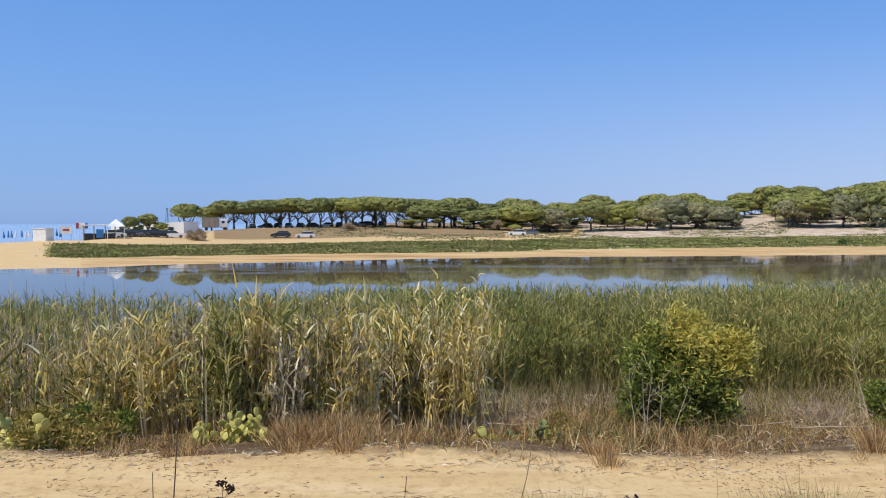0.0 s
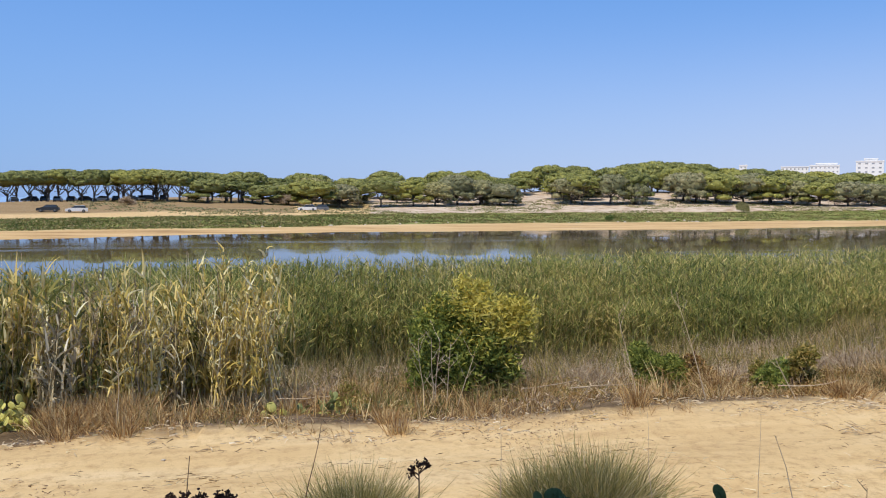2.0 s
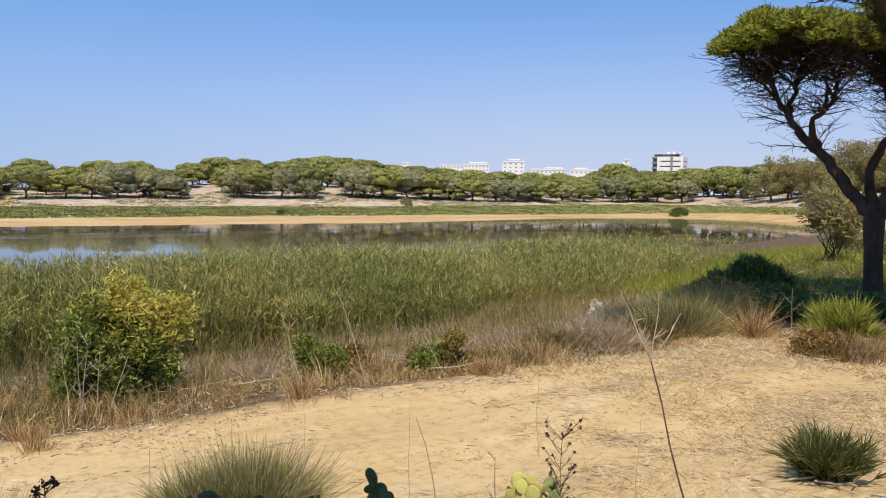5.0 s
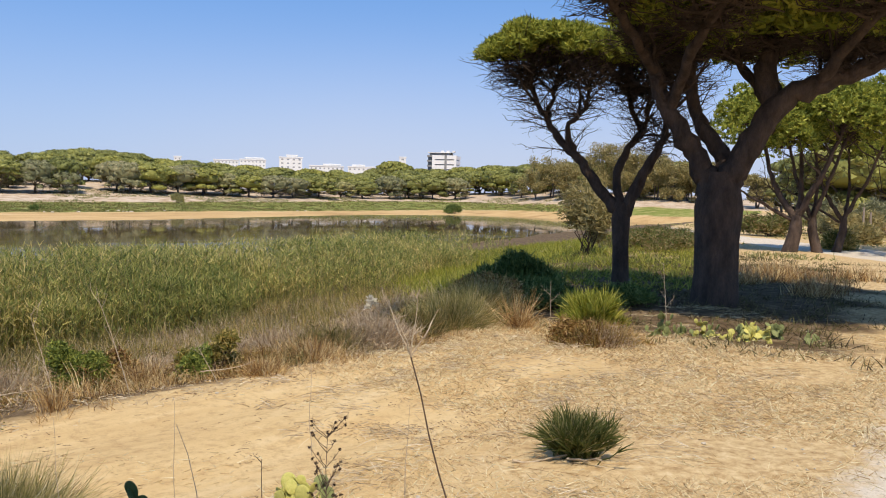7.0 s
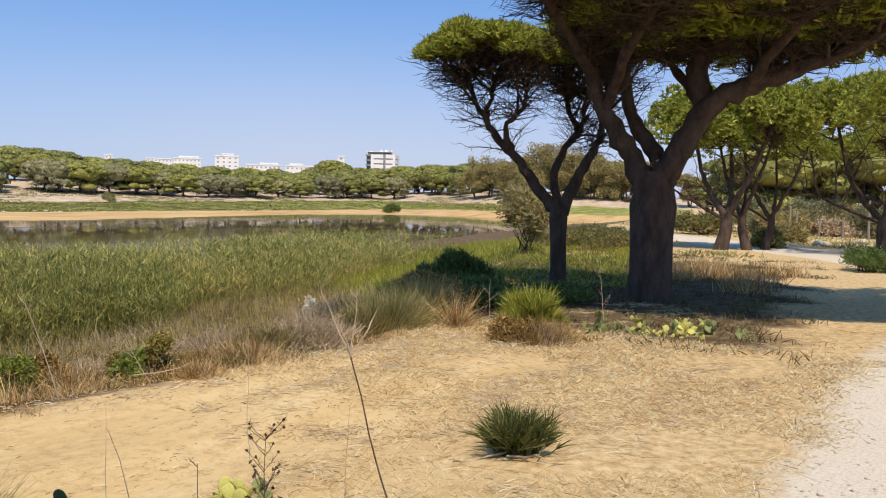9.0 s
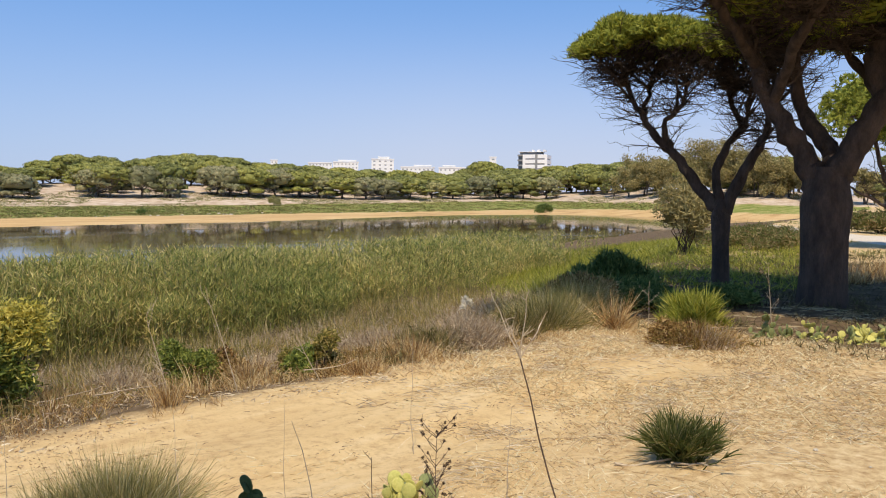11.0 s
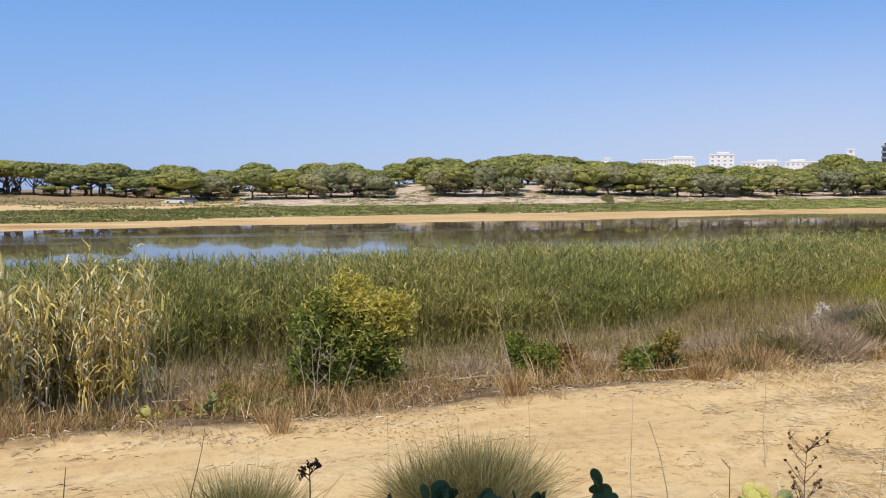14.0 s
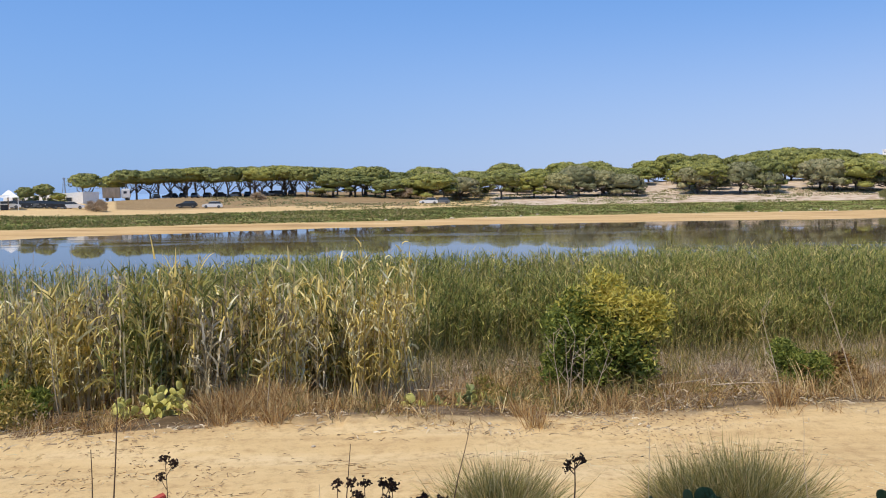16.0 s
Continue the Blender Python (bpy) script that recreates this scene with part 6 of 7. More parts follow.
def gravel_pebbles():
    """Small loose stones of the gravel road and its ragged edge."""
    x, y = rng.uniform(1.5, 16, 9000), rng.uniform(-3.5, 4, 9000)
    d = road_distance(x, y)
    k = (d < 2.9) & (rng.uniform(size=len(x)) < np.interp(d, [0, 1.2, 2.0, 2.9], [0.35, 0.5, 1.0, 0.0])) & (np.hypot(x, y) > 1.2)
    x, y = x[k], y[k]
    n = len(x)
    v0 = np.array([(1, 0, 0), (0, 1, 0), (-1, 0, 0), (0, -1, 0), (0, 0, 0.7), (0, 0, -0.7)], float)
    f0 = np.array([(0, 1, 4), (1, 2, 4), (2, 3, 4), (3, 0, 4), (1, 0, 5), (2, 1, 5), (3, 2, 5), (0, 3, 5)])
    s = rng.gamma(1.6, 0.003, n) + 0.004
    v = v0[None] * s[:, None, None] * rng.uniform(0.7, 1.3, (n, 6, 1)) + np.stack([x, y, height(x, y) + 0.2 * s], 1)[:, None]
    f = f0[None] + 6 * np.arange(n)[:, None, None]
    tagged(new("gravel_stones", as_mesh("gravel_stones", v.reshape(-1, 3), f.reshape(-1, 3), [M["rock"]])), "small loose stones of the gravel road", "gravel", kind="stuff")


gravel_pebbles()


# ---- single plants ----
def bush(azimuth, r, wide, tall, mat, label, leaf=0.06, count=2600, top=None, name="bush", deep=None, up=(-10, 80), zbase=None, lobes=None):
    """A shrub: stems fanning out of its foot and leaves over an uneven dome; top: another colour on the sunny tips."""
    p = on(azimuth, r, 0.05)
    if zbase is not None:
        p = (p[0], p[1], zbase)
    t = thing(name, pose(*p, 0, 0, -azimuth), label, "bush")
    deep = deep or wide
    k = max(9, int(count / 160))
    if lobes is None:
        a, q = rng.uniform(0, 2 * np.pi, k), np.sqrt(rng.uniform(0, 1, k))
        lob = np.stack([np.cos(a) * q * wide * 0.4, np.sin(a) * q * deep * 0.4, tall * (0.14 + 0.66 * np.sqrt(1 - 0.75 * q * q) * rng.uniform(0.1, 1.0, k) ** 0.7)], 1)
        size = rng.uniform(0.10, 0.22, k)
    else:
        # heaps given by centre and radius, each broken into lobes
        big = np.asarray(lobes, float)
        pick = rng.choice(len(big), k, p=big[:, 2] ** 2 / np.sum(big[:, 2] ** 2))
        e = ways(k, -60, 90) * rng.uniform(0.2, 1.0, (k, 1)) * big[pick, 2][:, None]
        lob = np.stack([big[pick, 0], np.zeros(k), big[pick, 1]], 1) + e * np.array([1, 1.2, 0.9])
        lob[:, 2] = np.maximum(lob[:, 2], 0.08)
        size = rng.uniform(0.07, 0.16, k)
    stems = [tube(bend((rng.normal(0, 0.05), rng.normal(0, 0.05), -0.05), c, 5, 0.05), np.linspace(0.018, 0.006, 5) * (wide ** 0.5), 4) for c in lob]
    part("branch_frame", as_mesh("branch_frame", *join(*stems), [M["dark_twig"]]), None, t)
    leaves, shoots = [], []
    per = count // k
    for c, sz in zip(lob, size):
        e = ways(per, -40, 90)
        pts = c + e * (rng.uniform(0.25, 1.0, (per, 1)) ** 0.6) * np.array([wide * sz, deep * sz, tall * sz * 1.25])
        pts[:, 2] = np.maximum(pts[:, 2], 0.02)
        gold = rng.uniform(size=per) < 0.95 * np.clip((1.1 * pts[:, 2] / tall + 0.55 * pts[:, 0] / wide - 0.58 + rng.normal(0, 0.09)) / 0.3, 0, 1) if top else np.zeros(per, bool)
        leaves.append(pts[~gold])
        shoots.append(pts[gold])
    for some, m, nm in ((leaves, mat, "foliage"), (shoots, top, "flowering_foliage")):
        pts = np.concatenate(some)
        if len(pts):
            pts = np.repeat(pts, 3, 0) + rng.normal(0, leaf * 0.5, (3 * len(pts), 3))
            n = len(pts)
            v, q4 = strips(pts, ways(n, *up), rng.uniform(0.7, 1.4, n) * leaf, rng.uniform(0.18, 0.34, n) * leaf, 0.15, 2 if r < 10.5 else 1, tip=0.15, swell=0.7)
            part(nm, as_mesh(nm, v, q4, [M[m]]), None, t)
    return t


Y35 = 24.88
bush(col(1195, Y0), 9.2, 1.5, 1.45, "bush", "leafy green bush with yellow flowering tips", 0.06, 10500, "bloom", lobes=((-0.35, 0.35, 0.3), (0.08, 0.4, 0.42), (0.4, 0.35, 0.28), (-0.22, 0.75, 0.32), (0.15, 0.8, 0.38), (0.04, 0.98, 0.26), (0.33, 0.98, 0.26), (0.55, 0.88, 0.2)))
bush(col(860, Y35), 9.7, 1.05, 0.72, "bush", "low dense green bush on the bank", 0.04, 3600, lobes=((-0.32, 0.2, 0.18), (0.05, 0.3, 0.24), (0.32, 0.2, 0.18), (-0.1, 0.42, 0.15), (0.2, 0.4, 0.13)))
bush(col(925, Y35), 9.9, 0.65, 0.55, "brown", "small brown-green bush on the bank", 0.05, 900)
bush(col(1090, Y35), 9.5, 0.8, 0.55, "tuft", "low olive-green bush at the edge of the bank", 0.05, 2200, lobes=((-0.24, 0.14, 0.15), (0.04, 0.26, 0.16), (0.26, 0.14, 0.14), (0.1, 0.38, 0.1)))
bush(col(1062, Y35), 9.3, 0.45, 0.45, "bush", "small green bush at the edge of the bank", 0.05, 600)
bush(col(803, Y8), 17.0, 1.5, 1.5, "dark_bush", "dark green pointed shrub in the pines' shade", 0.13, 5200, up=(25, 88), lobes=((0.1, 0.62, 0.1), (0.04, 0.5, 0.14), (0.28, 0.45, 0.14), (-0.22, 0.4, 0.15), (0.5, 0.34, 0.16), (-0.5, 0.28, 0.16), (0.05, 0.28, 0.22), (-0.75, 0.2, 0.14), (0.8, 0.22, 0.15)))
# extra dark shrub, filling in the black shade left of the pines
bush(col(850, Y8), 15.2, 1.6, 0.5, "dark_bush", "low dark shrub deepening the pines' shade", 0.09, 2600)
bush(col(760, Y8), 14.6, 1.3, 0.7, "brown", "brown-green scrub at the shade's edge", 0.06, 2600)
# two more dark shrubs that stand in for deep shade under the pines
bush(col(905, Y8), 14.4, 1.5, 0.4, "dark_bush", "low dark green shrub deepening the shade under the pines", 0.08, 2200)
bush(col(1000, Y8), 15.5, 1.4, 0.4, "dark_bush", "low dark green shrub deepening the shade between the pines", 0.08, 2000)
bush(col(1530, Y8), 28.0, 1.9, 0.75, "dark_bush", "dark bush beside the shaded road", 0.12, 2200)
bush(col(910, Y8), 11.1, 0.5, 0.45, "brown", "small brown shrub on the dry ground", 0.05, 900)
bush(col(930, Y8), 30, 2.2, 2.6, "gum", "loose yellow-green tree shrub beside the water", 0.2, 1800)
for x, r, w, h in ((1040, 34, 4, 1.6), (1075, 40, 5, 1.8), (1110, 36, 4, 1.5)):
    bush(col(x, Y8), r, w, h * 0.5, "marsh", "broad olive-green shrub in the marsh behind the pines", 0.14, 2600)
for x, r, w, h, m in ((1330, 62, 5, 2.4, "grey_needle"), (1375, 60, 4, 2.0, "gum"), (1240, 56, 4, 1.6, "marsh"), (1430, 66, 5, 2.6, "grey_needle"), (1500, 64, 5, 2.4, "gum"), (1545, 60, 4, 2.2, "grey_needle"), (1470, 60, 3, 1.0, "grey"), (1390, 48, 1.6, 0.9, "gum"), (1360, 41, 1.2, 0.7, "tuft")):
    bush(col(x, Y8), r, w, h, m, "grey-green scrub bush along the pale road", 0.28, 2000)
bush(col(115, Y0), 8.3, 1.0, 0.5, "tuft", "low dark olive shrub before the canes", 0.05, 2000)
bush(col(170, Y0), 8.6, 0.9, 0.38, "bush", "low green shrub before the canes", 0.05, 1500)
bush(col(655, Y0), 19.5, 1.1, 2.2, "dark_bush", "dark bush rising out of the reeds", 0.08, 1600)
bush(col(1010, Y35), 245, 4.2, 3.0, "grey_needle", "low shrub on the marsh's edge", 0.35, 1600)
bush(col(693, Y8), 262, 7.0, 2.8, "dark_bush", "dark shrub on the far mud flat", 0.5, 1800)
bush(col(788, Y35), 190, 1.6, 1.3, "dark_bush", "dark shrub in the far marsh", 0.3, 700)
for x, r, w in ((870, 224, 6.5), (620, 210, 3.4), (345, 172, 4.2)):
    bush(col(x, Y0), r, w, w * 0.55, "grey", "brown dry shrub on the far bank", 0.35, 1400)


def tussock(azimuth, r, wide, tall, label, count=900, mat="tuft", low=40):
    """A tuft of blades; the scrubby kinds are filled with short twigs as well."""
    p = on(azimuth, r, 0.02)
    t = thing("grass_tussock", pose(*p), label, "grass")
    c = np.zeros((count, 3))
    c[:, :2] = rng.normal(0, wide * 0.14, (count, 2))
    w = ways(count, low, 89) + np.concatenate([c[:, :2] * 1.2 / wide, np.zeros((count, 1))], 1)
    v, q = strips(c, w, rng.uniform(0.5, 1.1, count) * tall, rng.uniform(0.003, 0.007, count) * max(1.0, r / 6), rng.uniform(0.05, 0.5, count), 4 if r < 6 else 2, tip=0.1)
    part("blade_clump", as_mesh("blade_clump", v, q, [M[mat]]), None, t)
    if mat == "tussock":
        n = count // 6
        c = np.concatenate([rng.normal(0, wide * 0.16, (n, 2)), np.zeros((n, 1))], 1)
        v, q = strips(c, ways(n, 35, 85) + c * np.array([1.5, 1.5, 0]) / wide, rng.uniform(0.6, 1.2, n) * tall, rng.uniform(0.003, 0.006, n), rng.uniform(0.1, 0.6, n), 3, tip=0.1)
        part("dry_blade_clump", as_mesh("dry_blade_clump", v, q, [M["straw"]]), None, t, "straw-coloured dead blades")
    if mat in ("grey", "brown", "rush"):
        n = int(0.7 * count)
        a, q = rng.uniform(0, 2 * np.pi, n), np.sqrt(rng.uniform(0, 1, n))
        ragged = 0.72 + 0.2 * np.sin(3 * a + 9 * wide) + 0.14 * np.sin(7 * a + 5 * tall)
        e = np.stack([np.cos(a) * q * 0.62 * wide * ragged, np.sin(a) * q * 0.62 * wide * ragged, 0.85 * tall * (1 - q ** 1.6) * ragged * rng.uniform(0.2, 1.0, n) ** 0.5], 1)
        v, q = strips(e, ways(n, -30, 80), rng.uniform(0.12, 0.3, n) * tall, rng.uniform(0.006, 0.012, n) * max(1.0, r / 9), 0.2, 1, tip=0.3)
        part("twig_body", as_mesh("twig_body", v, q, [M[mat]]), None, t, "short tangled twigs")
    return t


for x, yaw, r, w, h, n, m in ((1300, Y35, 10.6, 1.0, 0.5, 2000, "rush"), (1385, Y35, 11.0, 0.9, 0.6, 2000, "grey"), (640, Y8, 12.0, 1.0, 0.55, 2200, "rush"), (700, Y8, 12.5, 1.3, 0.75, 4200, "tussock"), (745, Y8, 13.6, 1.4, 0.85, 3000, "tussock"), (540, Y8, 10.8, 0.9, 0.45, 1800, "grey"), (590, Y8, 11.3, 0.8, 0.5, 1600, "grey")):
    tussock(col(x, yaw), r, w, h, "rounded fine-stemmed broom shrub at the bank's edge", n, m)
tussock(col(772, Y35), 4.85, 0.74, 0.52, "broad tussock of thin green and straw grass", 5200, "tussock")
tussock(col(682, Y35), 4.8, 0.5, 0.43, "tussock of thin green and straw grass", 3200, "tussock")
tussock(col(328, Y35), 4.5, 0.6, 0.48, "low tussock of thin green grass", 4600, "tussock")
tussock(col(250, Y35), 3.7, 0.4, 0.5, "low tussock of thin green grass", 500)
for x, r, h, yaw in ((1080, 6.7, 0.26, Y0), (610, 6.9, 0.3, Y0), (515, 7.0, 0.18, Y0), (395, 7.0, 0.28, Y35), (560, 7.6, 0.4, Y35), (840, 7.8, 0.4, Y35), (660, 8.0, 0.4, Y35)):
    tussock(col(x, yaw), r, 0.34, h, "small upright tuft of dry orange grass", 170, "dry", 62)
tussock(col(820, Y8), 12.4, 0.5, 0.75, "upright tuft of rust-coloured dry grass", 300, "dry")


def fan_palm(azimuth, r, size, label, mat="palm", fronds=80, low=12):
    """A dwarf fan palm: a rounded tuft of stalks, each with a narrow fan of stiff pointed leaflets."""
    t = thing("dwarf_palm", pose(*on(azimuth, r, 0.02)), label, "palm")
    stalks, leaf, dead = [], [], []
    for k in range(fronds):
        e = math.degrees(math.asin(rng.uniform(math.sin(radians(low)), 1)))
        w = ways(1, e, e + 0.1)[0]
        foot = np.array([*rng.normal(0, 0.14 * size, 2), 0.0])
        tip = foot + w * size * rng.uniform(0.2, 0.6)
        stalks.append(tube(bend(foot, tip, 4, 0.03, 0.03), [0.005, 0.005, 0.004, 0.004], 4))
        side = unit(np.cross(w, ways(1, -30, 60)[0]))
        up = np.cross(side, w)
        a = np.radians(np.linspace(-34, 34, 9) + rng.normal(0, 4, 9))
        d = np.cos(a)[:, None] * w + np.sin(a)[:, None] * side + rng.normal(0, 0.1) * up
        v, q = strips(np.repeat(tip[None], 9, 0), d, size * rng.uniform(0.28, 0.52, 9), 0.016 * size / 0.6, rng.uniform(0.0, 0.25, 9), 2, tip=0.08)
        (dead if e < 28 and rng.uniform() < 0.5 else leaf).append((v, q))
    part("leaf_base", as_mesh("leaf_base", *join(*stalks), [M[mat]]), None, t)
    index = [0] * sum(len(q) for _, q in leaf) + [1] * sum(len(q) for _, q in dead)
    part("leaf_fan", as_mesh("leaf_fan", *join(*leaf, *dead), [M[mat], M["straw"]], index), None, t, "stiff pointed leaf fans, some dry")
    return t


fan_palm(61.2, 6.15, 0.44, "dwarf fan palm on the dry sandy ground", fronds=230, low=38)
for da, dr, turn, ln in ((-1.9, -0.12, 20, 0.5), (0.6, -0.2, -35, 0.28)):
    t = thing("fallen_branch", pose(*on(61.2 + da, 6.15 + dr, -0.015), 0, 0, turn - 61), "pale dry stick lying beside the dwarf palm", "branch", "fallen branches")
    part("wood", as_mesh("wood", *tube(bend((-ln / 2, 0, 0), (ln / 2, 0.02, 0.05), 7, 0.04), np.linspace(0.010, 0.005, 7), 6), [M["twig"]]), None, t)
fan_palm(col(952, Y8), 12.1, 0.74, "large bright green dwarf fan palm under the pines", "palm_light", 210, 62)
fan_palm(col(930, Y8), 12.0, 0.5, "bright green dwarf fan palm at the shade's edge", "palm_light", 80, 50)
fan_palm(col(985, Y8), 12.6, 0.4, "green dwarf fan palm in the shade", "palm_light", 70, 50)


def pad_mesh():
    """One cactus pad: a thick egg-shaped disc standing on its narrow end."""
    bm = bmesh.new()
    bmesh.ops.create_uvsphere(bm, u_segments=12, v_segments=8, radius=0.5)
    for v in bm.verts:
        z = v.co.z
        v.co.x *= 0.44 / 0.5 * (1 + 0.25 * z)
        v.co.y *= 0.13
        v.co.z = z + 0.5
    for f in bm.faces:
        f.smooth = True
    me = bpy.data.meshes.new("pad")
    bm.to_mesh(me)
    bm.free()
    return me


PAD = {k: pad_mesh() for k in ("pad", "pad_green", "pad_shaded")}
for key, me in PAD.items():
    me.materials.append(M[key])


def cactus(azimuth, r, wide, pads, mat, label, size=0.16, tall=0.3, lift=0.0):
    """A prickly pear clump: pads standing on the ground and on one another."""
    p = on(azimuth, r, 0.01)
    t = thing("prickly_pear", pose(p[0], p[1], p[2] + lift, 0, 0, -azimuth), label, "cactus", "prickly pears")
    loose = 22 if r < 6 else 34
    feet = []
    for k in range(pads):
        s = size * rng.uniform(0.7, 1.2)
        if k < pads * (0.35 if r > 6 else 0.25) or not feet:
            at = Vector((rng.uniform(-0.5, 0.5) * wide, rng.uniform(-0.25, 0.25) * wide, -0.02))
        else:
            some = [feet[i] for i in rng.integers(0, len(feet), 4 if r < 6 else 2)]
            b = max(some, key=lambda m: m.translation.z)
            at = b @ Vector((rng.uniform(-0.2, 0.2), 0, 0.93))
            if at.z + s > tall * 1.1:
                at = Vector((rng.uniform(-0.5, 0.5) * wide, rng.uniform(-0.25, 0.25) * wide, -0.02))
        m = Matrix.Translation(at) @ Euler((radians(rng.normal(0, loose)), radians(rng.normal(0, 1.25 * loose)), radians(rng.uniform(-90, 90)))).to_matrix().to_4x4() @ Matrix.Diagonal((s, s, s, 1))
        feet.append(m)
        ob = part("pad", PAD[mat], None, t)
        ob.matrix_local = m
    return t


for x, yaw, r, w, n, mat, label, size, tall in (
        (385, Y0, 8.0, 0.46, 90, "pad", "yellow-green prickly pear clump before the canes", 0.085, 0.2), (440, Y0, 8.1, 0.42, 120, "pad", "yellow-green prickly pear with upright pads", 0.09, 0.30),
        (72, Y0, 8.1, 0.50, 150, "pad", "pale yellow-green prickly pear by dark shrubs", 0.09, 0.46), (35, Y0, 8.0, 0.4, 36, "pad", "yellow-green prickly pear low on the ground", 0.09, 0.22),
        (180, Y35, 7.6, 0.2, 10, "pad", "small yellow-green prickly pear at the track's edge", 0.09, 0.16),
        (315, Y35, 7.9, 0.8, 60, "pad_green", "sprawling grey-green prickly pear in dry grass", 0.075, 0.26), (255, Y35, 7.9, 0.5, 30, "pad", "pale prickly pear sprawling in dry grass", 0.065, 0.2),
        (1185, Y8, 12.4, 1.1, 95, "pad", "pale yellow-green prickly pear in the pines' shade", 0.1, 0.26), (1070, Y8, 12.2, 0.5, 26, "pad_green", "green prickly pear with upright pads", 0.12, 0.36),
        (1275, Y8, 12.6, 1.2, 60, "pad_green", "sprawling green prickly pear at the shade's edge", 0.11, 0.24), (1125, Y8, 12.4, 0.5, 24, "pad_green", "low green prickly pear among dry grass", 0.11, 0.22),
        # foreground clumps whose pad colour already holds the shade they stand in
        (760, Y35, 4.25, 0.6, 120, "pad_shaded", "green prickly pear before the tussock, pads coloured as in shade", 0.10, 0.32), (860, Y35, 4.3, 0.3, 46, "pad_shaded", "low green prickly pear, pads coloured as in shade", 0.08, 0.26),
        (970, Y35, 4.3, 0.09, 26, "pad_shaded", "green prickly pear with small upright pads coloured as in shade", 0.09, 0.40),
        (1225, Y35, 4.3, 0.34, 150, "pad", "yellow-green prickly pear in dry stems", 0.075, 0.42), (1310, Y35, 4.3, 0.16, 40, "pad_green", "green prickly pear in dry stems", 0.085, 0.40)):
    cactus(col(x, yaw), r, w, n, mat, label, size, tall)


def stem(azimuth, r, tall, tip_shift, mat, label, forks=0, head=None, thick=0.007, fork_low=0.55, splay=0.35, name="dry_stem"):
    """A single dry stem, forked or bearing a seed head. tip_shift: sideways reach of its tip."""
    p = on(azimuth, r, 0.03)
    t = thing(name, pose(*p, 0, 0, -azimuth), label, "dry plant", "dry stems")
    top = np.array([tip_shift, rng.normal(0, 0.03), tall])
    main = bend((0, 0, 0), top, 8, 0.012)
    sets = [tube(main, np.linspace(thick, thick * 0.3, 8), 6)]
    ends = [main[-1]]
    for k in range(forks):
        u = 7 * rng.uniform(fork_low, 0.99)
        b = main[int(u)] + (main[min(7, int(u) + 1)] - main[int(u)]) * (u - int(u))
        s = 1 if k % 2 else -1
        e = b + np.array([s * splay * rng.uniform(0.25, 0.8), rng.normal(0, 0.3 * splay), rng.uniform(0.35, 1.2) * splay])
        line = bend(b, e, 5, 0.02, -0.03)
        sets.append(tube(line, np.linspace(thick * 0.45, thick * 0.2, 5), 5))
        ends.append(e)
        for _ in range(2):
            c = line[rng.integers(2, 5)]
            sets.append(tube(bend(c, c + ways(1, 10, 75)[0] * splay * 0.3, 3, 0.05), [thick * 0.3, thick * 0.2, thick * 0.12], 4))
    part("stalk", as_mesh("stalk", *join(*sets), [M[mat]]), None, t)
    if head:
        for e in ends:
            c = e + rng.normal(0, head * 0.24, (26, 3))
            v, q = strips(np.repeat(c, 3, 0), ways(3 * len(c), -20, 85), head * 0.28, head * 0.16, 0.1, 2, tip=0.3, swell=0.8)
            part("seed_head", as_mesh("seed_head", v, q, [M["seed"]]), None, t, "dark dried seed head")
    return t


stem(col(446, Y35), 3.25, 0.80, 0.01, "dark_twig", "dark dry stem with a black seed head", 4, 0.030, fork_low=0.9, splay=0.045)
stem(col(1334, Y35), 3.2, 0.95, 0.0, "dark_twig", "brown dry stem branching into a seed head", 34, 0.012, 0.0036, 0.62, 0.085)
stem(col(1205, Y35), 3.6, 0.75, 0.0, "dark_twig", "thin brown dry stem with fine branches", 7, None, 0.004, 0.6, 0.07)


def forked_stem():
    """The tall leaning stem that forks into pale bare twigs."""
    t = thing("dry_stem", pose(*on(col(838, Y8), 3.0, 0.03), 0, 0, -col(838, Y8)), "tall dry stem forking into bare pale twigs", "dry plant", "dry stems")
    part("stalk", as_mesh("stalk", *tube(bend((0, 0, 0), (-0.354, 0, 1.27), 10, 0.006), np.linspace(0.0048, 0.0028, 10), 6), [M["dark_twig"]]), None, t)
    fork = np.array([-0.354, 0, 1.27])
    for dx, dy, dz in ((-0.10, 0.02, 0.20), (0.02, -0.02, 0.21), (0.085, 0.03, 0.16), (-0.05, -0.05, 0.15)):
        line = bend(fork, fork + np.array([dx, dy, dz]), 6, 0.03)
        sets = [tube(line, np.linspace(0.0028, 0.0012, 6), 5)]
        for k in range(4):
            b = line[rng.integers(2, 6)]
            sets.append(tube(bend(b, b + ways(1, 15, 80)[0] * rng.uniform(0.025, 0.06), 3, 0.05), [0.002, 0.0016, 0.0009], 4))
        part("twig", as_mesh("twig", *join(*sets), [M["twig"]]), None, t, "pale bare twig")


forked_stem()
stem(col(1160, Y35), 3.4, 0.95, -0.22, "twig", "thin bent dry stem leaning over", 0, None, 0.004)
stem(col(600, Y35), 4.4, 0.75, 0.0, "twig", "thin upright dry stem", 0, None, 0.003)
stem(col(870, Y35), 4.6, 0.7, -0.05, "twig", "thin upright dry stem on the sand", 0, None, 0.003)
stem(col(1040, Y35), 5.0, 0.7, 0.0, "twig", "thin straw stem on the sand", 0, None, 0.003)
